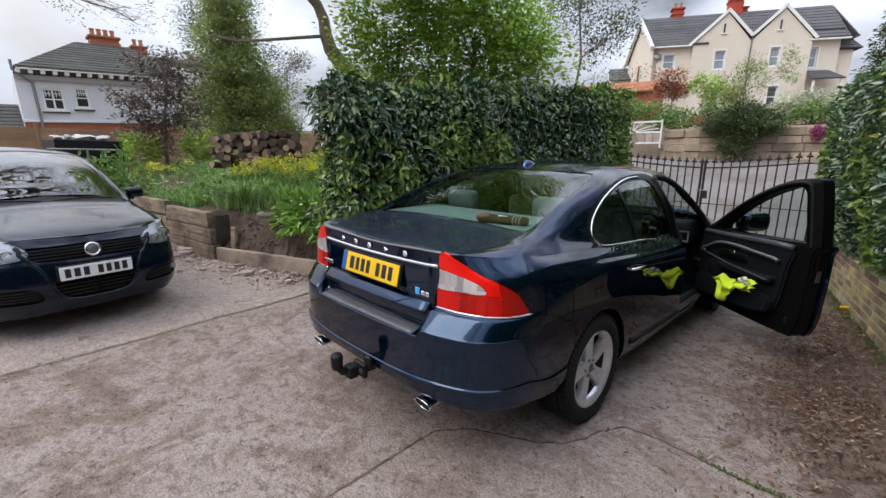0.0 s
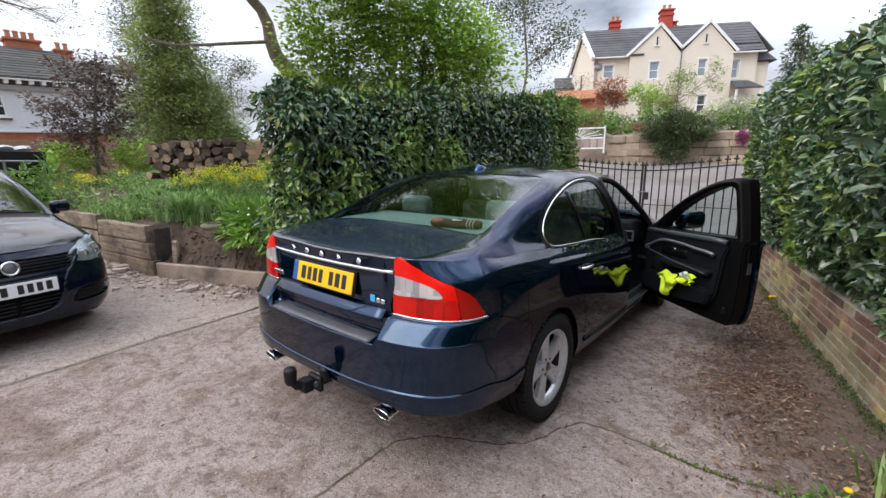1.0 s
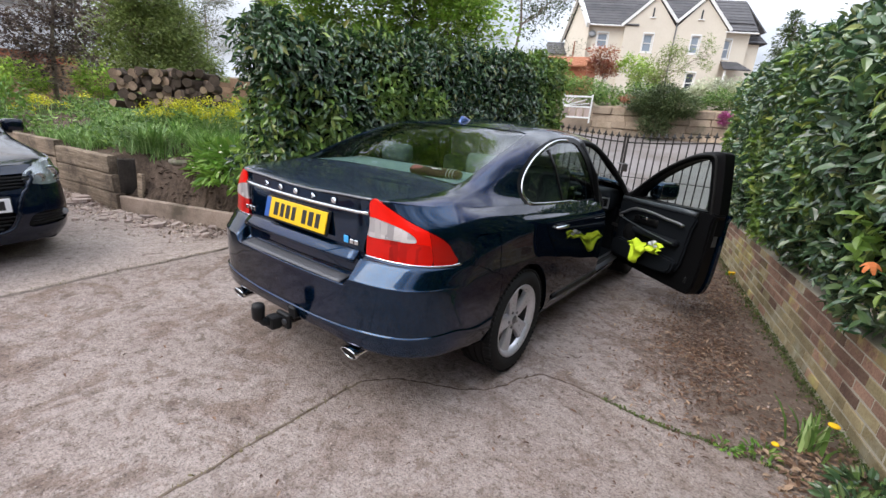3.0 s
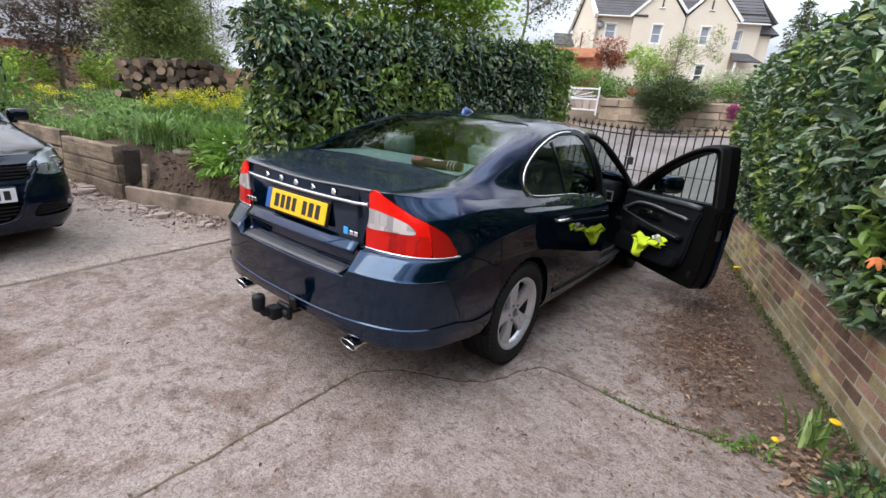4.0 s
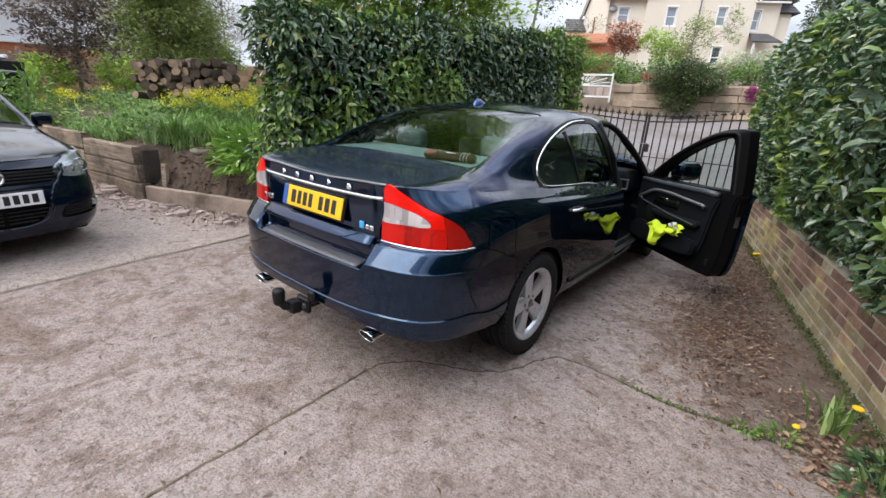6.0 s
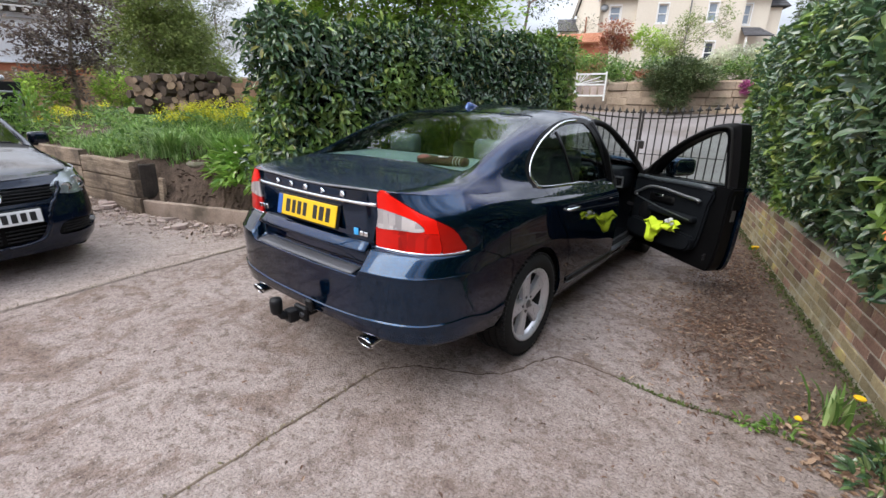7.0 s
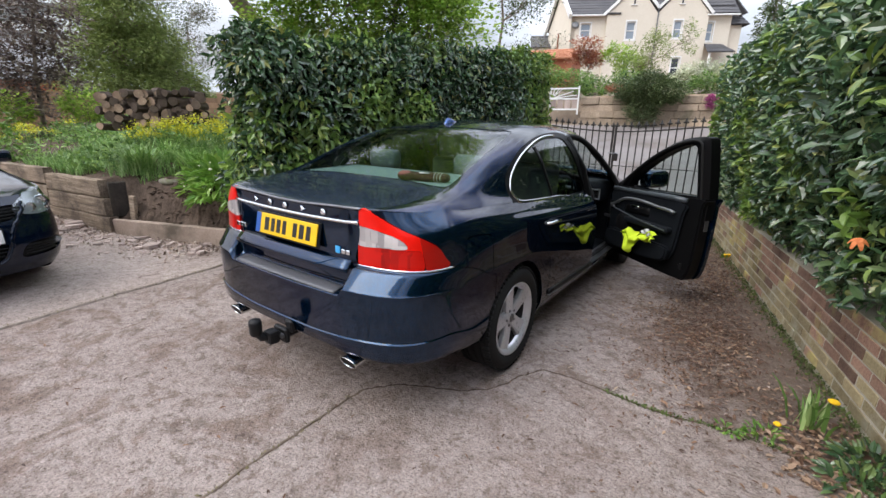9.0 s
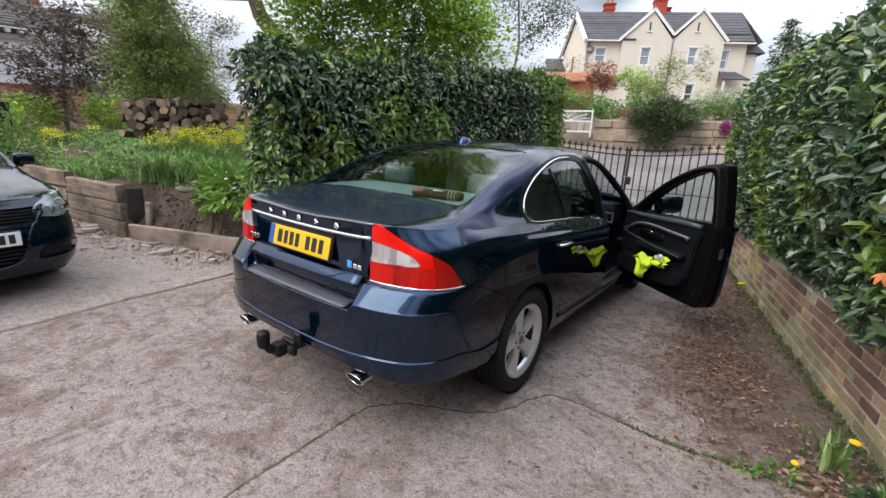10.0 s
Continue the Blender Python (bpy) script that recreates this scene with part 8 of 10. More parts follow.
SALOON_UP = [
    (0.118, [(0.50, 1.090), (0.46, 1.090), (0.42, 1.089), (0.34, 1.086), (0.17, 1.079), (0.0, 1.075)]),
    (0.135, [(0.585, 1.098), (0.56, 1.100), (0.52, 1.099), (0.42, 1.095), (0.21, 1.088), (0.0, 1.084)]),
    (0.19, [(0.685, 1.096), (0.65, 1.104), (0.60, 1.107), (0.48, 1.106), (0.24, 1.101), (0.0, 1.098)]),
    (0.275, [(0.748, 1.090), (0.71, 1.106), (0.66, 1.114), (0.54, 1.116), (0.27, 1.114), (0.0, 1.112)]),
    (0.39, [(0.785, 1.078), (0.755, 1.104), (0.71, 1.120), (0.60, 1.126), (0.30, 1.126), (0.0, 1.125)]),
    (0.55, [(0.797, 1.068), (0.767, 1.099), (0.731, 1.127), (0.655, 1.143), (0.33, 1.140), (0.0, 1.139)]),
    (0.665, [(0.803, 1.062), (0.764, 1.101), (0.724, 1.143), (0.663, 1.168), (0.335, 1.166), (0.0, 1.166)]),
    (0.75, [(0.808, 1.058), (0.766, 1.103), (0.722, 1.160), (0.664, 1.199), (0.34, 1.204), (0.0, 1.206)]),
    (1.0, [(0.816, 1.045), (0.776, 1.095), (0.722, 1.216), (0.652, 1.297), (0.35, 1.313), (0.0, 1.318)]),
    (1.25, [(0.820, 1.027), (0.785, 1.105), (0.734, 1.270), (0.648, 1.370), (0.35, 1.406), (0.0, 1.415)]),
    (1.45, [(0.822, 1.015), (0.791, 1.140), (0.746, 1.300), (0.650, 1.412), (0.35, 1.460), (0.0, 1.474)]),
    (1.9, [(0.823, 0.987), (0.792, 1.150), (0.748, 1.308), (0.648, 1.440), (0.35, 1.508), (0.0, 1.526)]),
    (2.4, [(0.825, 0.962), (0.793, 1.130), (0.748, 1.290), (0.646, 1.426), (0.35, 1.502), (0.0, 1.522)]),
    (2.8, [(0.825, 0.946), (0.792, 1.100), (0.745, 1.248), (0.640, 1.374), (0.36, 1.440), (0.0, 1.460)]),
    (3.2, [(0.822, 0.930), (0.792, 1.040), (0.748, 1.140), (0.660, 1.205), (0.37, 1.252), (0.0, 1.270)]),
    (3.6, [(0.815, 0.908), (0.790, 0.960), (0.755, 1.005), (0.690, 1.035), (0.38, 1.075), (0.0, 1.092)]),
    (3.85, [(0.805, 0.888), (0.778, 0.918), (0.74, 0.945), (0.66, 0.966), (0.36, 1.000), (0.0, 1.012)]),
    (4.2, [(0.775, 0.848), (0.75, 0.872), (0.71, 0.895), (0.62, 0.915), (0.33, 0.945), (0.0, 0.955)]),
    (4.45, [(0.70, 0.795), (0.68, 0.812), (0.64, 0.830), (0.56, 0.848), (0.30, 0.870), (0.0, 0.878)]),
    (4.57, [(0.50, 0.74), (0.47, 0.752), (0.43, 0.765), (0.37, 0.78), (0.2, 0.80), (0.0, 0.81)]),
]


def arc_of(G, row):
    p = G[:, row]
    return np.concatenate([[0], np.cumsum(np.linalg.norm(np.diff(p[:, :2], axis=0), axis=1))])


def saloon():
    car = thing("saloon_car", "dark navy saloon car parked on the drive, driver's door wide open", "car")
    G, _ = dense(saloon_lower(), 400, 104)
    kU = [r[0] for r in SALOON_UP]
    U, _ = dense(np.array([[(x, y, z) for x, z in row] for y, row in SALOON_UP]), 330, 62, np.array(kU) - kU[0])
    jm = int(np.argmin(np.abs(G[0, :, 2] - 0.80)))
    s = arc_of(G, jm)
    rear_len = float(np.interp(0.40, G[:, jm, 1], s))
    S = np.repeat(s[:, None], G.shape[1], 1)
    QS = np.stack([S, G[..., 2]], -1)        # round the corner: arc and height
    QY = np.stack([G[..., 1], G[..., 2]], -1)  # from the side: y and height
    side_only = lambda k: (G[:-1, :-1, 0] > 0.70)
    arc_xy = lambda x: float(np.interp(x, G[:120, jm, 0], s[:120]))
    arch_r = 0.362
    circ = lambda cy, r: [(cy + r * math.cos(a), 0.335 + r * math.sin(a)) for a in np.linspace(0, 2 * math.pi, 60, endpoint=False)]

    a_l, a_r = 0.505, rear_len - 0.075
    lamp = smooth_poly([(a_l, 0.838), (a_l + 0.034, 0.98), (0.575, 1.090), (0.615, 1.10), (0.668, 1.075), (0.755, 1.023), (0.83, 0.988), (0.888, 0.958), (0.925, 0.928), (0.955, 0.885), (0.985, 0.843), (0.9, 0.832), (0.7, 0.832)], 5)
    clear_l = smooth_poly([(a_l + 0.010, 0.930), (a_l + 0.036, 1.013), (0.653, 1.004), (0.743, 0.975), (0.775, 0.940), (0.74, 0.930), (0.65, 0.930)], 5)
    low_red = [(a_l + 0.006, 0.80), (a_l + 0.010, 0.926), (0.64, 0.926), (a_r - 0.125, 0.926), (a_r - 0.105, 0.80)]
    marker = [(a_r - 0.098, 0.80), (a_r - 0.135, 1.02), (a_r + 0.1, 1.02), (a_r + 0.1, 0.80)]
    rear_door = smooth_poly([(1.50, 0.352), (1.97, 0.338), (2.42, 0.325), (2.455, 0.6), (2.455, 0.965), (2.0, 1.02), (1.5, 1.06), (1.22, 1.06), (1.27, 0.86), (1.40, 0.73), (1.475, 0.60), (1.495, 0.45)], 6)
    front_door = smooth_poly([(2.47, 0.325), (2.9, 0.315), (3.27, 0.31), (3.34, 0.6), (3.36, 0.935), (2.9, 0.99), (2.47, 1.02), (2.462, 0.6)], 6)
    sill = [(1.38, 0.0), (3.50, 0.0), (3.50, 0.305), (1.46, 0.345)]
    bumper = [(-0.1, 0.0), (rear_len + 0.36, 0.0), (rear_len + 0.34, 0.70), (rear_len + 0.1, 0.80), (rear_len - 0.02, 0.828), (0.62, 0.828), (0.505, 0.826), (0.44, 0.735), (-0.1, 0.725)]
    flap = smooth_poly([(0.48, 0.735), (0.69, 0.725), (0.70, 0.80), (0.695, 0.915), (0.66, 0.935), (0.49, 0.945), (0.47, 0.87), (0.47, 0.80)], 4)
    lid_face = [(-0.1, 0.725), (0.44, 0.735), (0.50, 0.83), (0.535, 0.98), (0.572, 1.092), (0.60, 1.2), (-0.1, 1.2)]

    for mirror in (False, True):
        k = Skin(G)
        k.kind[:] = "quarter"
        k.kind[G[:-1, :-1, 1] > 3.345] = "wing"
        k.panel("bumper", bumper, QS)
        k.panel("front_bumper", [(4.42, 0.0), (5.2, 0.0), (5.2, 0.64), (4.42, 0.62)], QY)
        k.panel("lid_face", lid_face, QS)
        k.panel("lamp", lamp, QS)
        LAMP = {"lamp", "low_red", "marker", "clear"}
        k.panel("low_red", low_red, QS, lambda kk: kk == "lamp", inner=LAMP)
        k.panel("marker", marker, QS, lambda kk: kk == "lamp", inner=LAMP)
        k.panel("clear", clear_l, QS, lambda kk: (kk == "lamp") | (kk == "low_red"), inner=LAMP)
        k.panel("sill", sill, QY, side_only)
        k.panel("rear_door", rear_door, QY, side_only)
        k.panel("front_door", front_door, QY, side_only)
        if not mirror:
            k.panel("flap", flap, QY, lambda kk: kk == "quarter")
        for cy in (1.03, 3.865):
            k.panel("arch", circ(cy, arch_r), QY, side_only)
        k.kind[k.kind == "arch"] = "-"
        kw = dict(mirror=mirror)
        k.build("quarter", "rear_quarter", M_NAVY, car, least=900, **kw)
        if not mirror:
            k.build("bumper", "rear_bumper", M_NAVY, car, sharp=15, both=True, flip=False)
        if not mirror:
            k.build("lid_face", "boot_face", M_NAVY, car, both=True, flip=False)
        k.build(("lamp", "clear", "low_red", "marker"), "lamp_housing", M_BLACKP, car, push=-0.012, **kw)
        k.build("lamp", "tail_lamp", M_REDLENS, car, "red wrap-around tail lamp", lip=0.02, gap=0.0008, push=0.004, **kw)
        k.build("clear", "reversing_lamp", M_CLEARLENS, car, "clear reversing and indicator lens", lip=0.015, gap=0.0008, push=0.006, **kw)
        k.build("low_red", "brake_lamp", M_DEEPRED, car, "deep red brake lamp lens", lip=0.015, gap=0.0008, push=0.004, **kw)
        k.build("marker", "side_marker", M_MARKER, car, "dark red side marker lens", lip=0.015, gap=0.0008, push=0.004, **kw)
        k.build("sill", "sill", M_NAVY, car, **kw)
        k.build("rear_door", "rear_door", M_NAVY, car, **kw)
        k.build("wing", "front_wing", M_NAVY, car, **kw)
        if not mirror:
            k.build("front_bumper", "front_bumper", M_NAVY, car, both=True, flip=False)
        if mirror:
            k.build("front_door", "front_door", M_NAVY, car, **kw)
        else:
            k.build("flap", "fuel_flap", M_NAVY, car, **kw)
        # wheel-arch liners
        for cy in (1.03, 3.865):
            sx = -1 if mirror else 1
            bm = bmesh.new()
            n = 26
            a0 = [bm.verts.new((sx * 0.905, cy + arch_r * math.cos(t), 0.335 + arch_r * math.sin(t))) for t in np.linspace(-0.08, math.pi + 0.08, n)]
            a1 = [bm.verts.new((sx * 0.60, v.co.y, v.co.z)) for v in a0]
            for i in range(n - 1):
                bm.faces.new((a0[i], a0[i + 1], a1[i + 1], a1[i]))
            bm.faces.new(a1)
            part("arch_liner", bm, M_SEAL, car, smooth=False)

        # upper body
        u = Skin(U)
        u.kind[:] = "roof"
        QXY = np.stack([U[..., 0], U[..., 1]], -1)
        QYZ = np.stack([U[..., 1], U[..., 2]], -1)
        is_side = lambda kk: (U[:-1, :-1, 0] > 0.60)
        wing_y = U[:-1, :-1, 1]
        u.kind[wing_y > 3.64] = "bonnet"
        u.panel("boot_lid", [(-0.1, 0.0), (0.56, 0.0), (0.60, 0.16), (0.655, 0.28), (0.665, 0.44), (0.655, 0.60), (0.3, 0.655), (0.0, 0.66), (-0.1, 0.66)], QXY)
        u.panel("rear_window", [(-0.1, 0.672), (0.0, 0.672), (0.3, 0.668), (0.56, 0.63), (0.625, 0.62), (0.642, 0.66), (0.640, 0.9), (0.625, 1.15), (0.60, 1.36), (0.575, 1.47), (0.50, 1.455), (0.3, 1.425), (0.0, 1.41), (-0.1, 1.41)], QXY)
        u.panel("windscreen", [(-0.1, 2.79), (0.3, 2.80), (0.56, 2.84), (0.60, 2.9), (0.66, 3.45), (0.665, 3.62), (0.4, 3.66), (-0.1, 3.68)], QXY)
        win = smooth_poly([(1.20, 1.040), (1.75, 1.008), (2.36, 0.978), (2.33, 1.06), (2.20, 1.25), (2.10, 1.385), (1.95, 1.402), (1.72, 1.392), (1.48, 1.345), (1.30, 1.275), (1.17, 1.185), (1.125, 1.10)], 6)
        u.panel("door_skin", smooth_poly([(1.20, 0.9), (2.40, 0.9), (2.47, 0.96), (2.27, 1.30), (2.19, 1.43), (1.75, 1.425), (1.4, 1.36), (1.2, 1.27), (1.08, 1.17), (1.08, 1.05)], 6), QYZ, is_side)
        u.panel("rear_side_glass", win, QYZ, is_side)
        opening = smooth_poly([(2.46, 0.9), (3.0, 0.88), (3.40, 0.88), (3.37, 0.97), (3.12, 1.16), (2.85, 1.31), (2.60, 1.395), (2.32, 1.415), (2.24, 1.40), (2.33, 1.22), (2.44, 1.02)], 6)
        u.panel("front_opening", opening, QYZ, is_side)
        if mirror:
            u.panel("front_glass", smooth_poly([(2.50, 0.985), (2.95, 0.968), (3.30, 0.955), (3.05, 1.15), (2.80, 1.29), (2.58, 1.365), (2.34, 1.385), (2.42, 1.18)], 6), QYZ, is_side)
        if not mirror:
            u.build("roof", "roof_shell", M_NAVY, car, lip=0.02, gap=0.0, both=True, flip=False)
        if not mirror:
            u.build("boot_lid", "boot_lid", M_NAVY_TOP, car, lip=0.02, both=True, flip=False)
        if not mirror:
            u.build("bonnet", "bonnet", M_NAVY, car, lip=0.02, both=True, flip=False)
        u.build("door_skin", "door_frame", M_SEAL, car, "gloss black window surround", lip=0.03, **kw)
        if not mirror:
            g = u.build("rear_window", "rear_window", M_GLASS, car, "tinted rear windscreen", lip=0, gap=0.0, push=-0.004, both=True, flip=False)
        g.visible_shadow = False
        if not mirror:
            g = u.build("windscreen", "windscreen", M_GLASS_SIDE, car, lip=0, gap=0.0, push=-0.004, both=True, flip=False)
        g.visible_shadow = False
        g = u.build("rear_side_glass", "rear_side_window", M_DARKGLASS if mirror else M_REARSIDE, car, lip=0, gap=0.0, push=-0.006, **kw)
        g.visible_shadow = False
        if mirror:
            u.build("front_opening", "front_door_frame", M_SEAL, car, lip=0.03, **kw)
            g = u.build("front_glass", "front_side_window", M_GLASS_SIDE, car, lip=0, gap=0.0, push=-0.006, **kw)
            g.visible_shadow = False
        # chrome round the rear side window
        sx = -1 if mirror else 1

        def on_side(y, z):
            i = int(np.argmin(np.abs(U[:, 0, 1] - y)))
            col = U[i]
            zz = col[:40, 2]
            return float(np.interp(z, zz, col[:40, 0]))

        # start after the front foot and run along the foot, rear curve and top
        foot = [(y, z) for y, z in smooth_poly([(2.40, 0.966), (1.8, 0.995), (1.22, 1.028), (1.135, 1.06), (1.112, 1.11), (1.16, 1.195), (1.295, 1.288), (1.48, 1.358), (1.72, 1.405), (1.95, 1.416), (2.10, 1.40)], 8)][:73]
        pts = [(sx * (on_side(y, z) + 0.002), y, z) for y, z in foot]
        ribbon(pts, [(sx, 0, 0.25)] * len(pts), 0.02, 0.006, "chrome_window_trim", M_CHROME, car, "chrome strip round the side windows")
        bar = [(sx * (on_side(y, z) + 0.001), y, z) for y, z in ((1.68, 1.01), (1.62, 1.12), (1.57, 1.24), (1.53, 1.35))]
        ribbon(bar, [(sx, 0, 0.3)] * 4, 0.034, 0.004, "quarter_light_bar", M_SEAL, car)
        # door handle
        for hy in ((1.47,) if not mirror else (1.47, 2.62)):
            bm = tube_bm([(sx * 0.912, hy - 0.095, 0.875), (sx * 0.942, hy - 0.075, 0.880), (sx * 0.948, hy, 0.880), (sx * 0.942, hy + 0.075, 0.877), (sx * 0.912, hy + 0.095, 0.872)], [0.008, 0.009, 0.010, 0.009, 0.008], 10)
            part("door_handle", bm, M_CHROME if True else M_NAVY, car, "chrome door handle", smooth=True)
        # strip along the foot of the doors
        pts = []
        for y in np.linspace(1.50, 2.44 if not mirror else 3.30, 12):
            z = 0.366 - 0.028 * (y - 1.5)
            i = int(np.argmin(np.abs(G[:, 30, 1] - y)))
            x = float(np.interp(z, G[i, :, 2], G[i, :, 0]))
            pts.append((sx * (x + 0.002), y, z))
        ribbon(pts, [(sx, 0, 0)] * 12, 0.036, 0.012, "door_moulding", M_BLACKP, car, "black moulding along the door foot")
        ribbon([(x, y, z - 0.022) for x, y, z in pts], [(sx, 0, 0)] * 12, 0.007, 0.012, "sill_strip", M_STEEL, car, "thin bright edge under the moulding")
        # lamp foot strip
        pts, nn = [], []
        for i in range(0, 400):
            if not (a_l - 0.01 <= s[i] <= a_r + 0.05):
                continue
            j = int(np.argmin(np.abs(G[i, :, 2] - 0.832)))
            p = G[i, j]
            q = G[i + 1, j] - G[i - 1, j]
            pts.append((sx * p[0], p[1], 0.830))
            nn.append((sx * q[1], -q[0], 0))
        ribbon(pts, nn, 0.010, 0.006, "lamp_trim", M_CHROME, car)
        # exhaust tip
        ex = new("exhaust")
        ex.parent = car
        ex.matrix_basis = Matrix.Translation((sx * 0.505, 0.022, 0.346))
        prof = [(0.036, 0.16), (0.044, 0.02), (0.046, 0.002), (0.0445, 0.0), (0.040, 0.001), (0.0385, 0.03), (0.034, 0.14)]
        bm = lathe_bm(prof, 28, "z")
        bmesh.ops.rotate(bm, cent=(0, 0, 0), matrix=Matrix.Rotation(radians(-90), 3, "X"), verts=bm.verts)
        bmesh.ops.scale(bm, vec=(1.25, 0.8, 0.74), verts=bm.verts)
        for v in bm.verts:
            v.co.y += -0.45 * v.co.z if v.co.y < 0.05 else 0
        part("exhaust_tip", bm, M_CHROME, ex, "oval chrome tailpipe", smooth=True)
        # black disc just inside the rim stands for the shade deep in the pipe
        bm = lathe_bm([(0.0, 0.004), (0.0392, 0.004), (0.0392, 0.02)], 28, "z")
        bmesh.ops.rotate(bm, cent=(0, 0, 0), matrix=Matrix.Rotation(radians(-90), 3, "X"), verts=bm.verts)
        bmesh.ops.scale(bm, vec=(1.25, 0.8, 0.74), verts=bm.verts)
        for v in bm.verts:
            v.co.y += -0.45 * v.co.z
        part("exhaust_shade_disc", bm, M_SEAL, ex, "black disc standing for the shade inside the tailpipe")
        car_wheel(car, (sx * 0.800, 1.03, 0.328), sx, r_rim=0.226)
        car_wheel(car, (sx * 0.800, 3.865, 0.328), sx, r_rim=0.226)
        # shut line lips of the boot: chrome strips
    xs = np.linspace(-0.555, 0.555, 31)

    def rear_y(x, z):
        i = int(np.argmin(np.abs(G[:110, 88, 0] - abs(x))))
        return float(np.interp(z, G[i, :, 2], G[i, :, 1]))

    pts = [(x, rear_y(x, 1.022) - 0.003, 1.018 + 0.012 * (x / 0.5) ** 2) for x in np.linspace(-0.515, 0.515, 31)]
    ribbon(pts, [(0, -1, 0.1)] * 31, 0.017, 0.010, "boot_chrome_strip", M_CHROME, car, "chrome strip across the boot lid")
    pts = [(x, 0.116 - 0.006 * (abs(x) > 0.4), 1.079 + 0.022 * min(1, max(0, (abs(x) - 0.1) / 0.45))) for x in np.linspace(-0.535, 0.535, 31)]
    ribbon(pts, [(0, -0.7, 0.7)] * 31, 0.012, 0.004, "boot_lip", M_STEEL, car)
    # badge row: five plain chips, and small badges
    for k, x in enumerate((-0.30, -0.17, -0.035, 0.115, 0.275)):
        z = 1.048 + 0.012 * (x / 0.5) ** 2
        part("badge_chip", lathe_bm([(0.0, -0.006), (0.012, -0.006), (0.018, 0.0)], 3 if k in (0, 3) else 6, "z"), M_CHROME, car).matrix_basis = Matrix.Translation((x, rear_y(x, z) - 0.006, z)) @ Matrix.Rotation(radians(-90), 4, "X")
    for k in range(3):
        part("badge_chip", box_bm(0.026, 0.006, 0.026, (-0.50 + 0.034 * k, rear_y(0.46, 0.9) - 0.006, 0.885), 0.003), M_CHROME, car)
    part("badge_blue", box_bm(0.034, 0.006, 0.036, (0.385, rear_y(0.38, 0.88) - 0.006, 0.885), 0.003), plain("blue_badge", (0.05, 0.36, 0.75), 0.35), car)
    for k in range(2):
        part("badge_chip", box_bm(0.026, 0.006, 0.024, (0.424 + 0.032 * k, rear_y(0.42, 0.88) - 0.006, 0.88), 0.003), M_CHROME, car)
    # number plate
    pl = new("number_plate")
    pl.parent = car
    pl.matrix_basis = Matrix.Translation((0.0, 0.078, 0.935)) @ Matrix.Rotation(radians(-12), 4, "X")
    part("plate", box_bm(0.52, 0.008, 0.111, (0, 0, 0), 0.003), M_YELLOWP, pl, "yellow reflective rear plate")
    part("blue_strip", box_bm(0.04, 0.003, 0.109, (-0.238, -0.0045, 0)), M_BLUEP, pl)
    for a, b in ((0.14, 0.245), (0.255, 0.34), (0.35, 0.44), (0.45, 0.535), (0.62, 0.71), (0.72, 0.82), (0.83, 0.92)):
        part("plate_bar", box_bm((b - a) * 0.52 * 0.72, 0.003, 0.072, ((((a + b) / 2) - 0.5) * 0.52, -0.0045, 0), 0.001), M_INK, pl)
    part("plate_holder", box_bm(0.54, 0.012, 0.13, (0, 0.012, 0), 0.004), M_BLACKP, car).matrix_basis = pl.matrix_basis
    # moulding under the plate that catches the sky
    pts = [(x, 0.088 - 0.018 * (1 - (abs(x) / 0.46) ** 4), 0.822) for x in np.linspace(-0.475, 0.475, 21)]
    ribbon(pts, [(0, -0.74, 0.67)] * 21, 0.080, 0.008, "boot_ledge", M_NAVY, car)
    # rubber bumper top
    pts = [(x, 0.050 + 0.045 * (x / 0.44) ** 4 * 0.2, 0.7015) for x in np.linspace(-0.425, 0.425, 21)]
    ribbon(pts, [(0, -0.2, 1)] * 21, 0.078, 0.005, "bumper_pad", M_PAD, car, "ribbed dark bumper step pad")
    # aerial fin
    bm = bmesh.new()
    rows = []
    for t in np.linspace(0, 1, 9):
        y = 1.49 + 0.19 * t
        h = 0.052 * math.sin(math.pi * min(1, (t * 0.9 + 0.1)) ** 1.4) if t < 1 else 0.0
        h = 0.066 * (1 - t) ** 0.6 * min(1, t * 6 + 0.1)
        wd = 0.034 * math.sin(math.pi * (0.15 + 0.8 * t))
        rows.append([bm.verts.new((wd * math.cos(a), y, 1.472 + 0.012 * t + h * math.sin(a))) for a in np.linspace(0, math.pi, 9)])
    for a, b in zip(rows, rows[1:]):
        for i in range(8):
            bm.faces.new((a[i], a[i + 1], b[i + 1], b[i]))
    bm.faces.new(rows[0])
    bmesh.ops.recalc_face_normals(bm, faces=bm.faces)
    part("aerial_fin", bm, car_paint("fin_paint", (0.02, 0.05, 0.14), (0.05, 0.10, 0.24)), car, "blue shark-fin aerial", smooth=True)
    saloon_inside(car)
    saloon_tow(car)
    saloon_door(car)
    return car


def cushion_bm(sx, sy, sz, at, r=0.05, rot=None):
    return box_bm(sx, sy, sz, at, r, 4, rot)


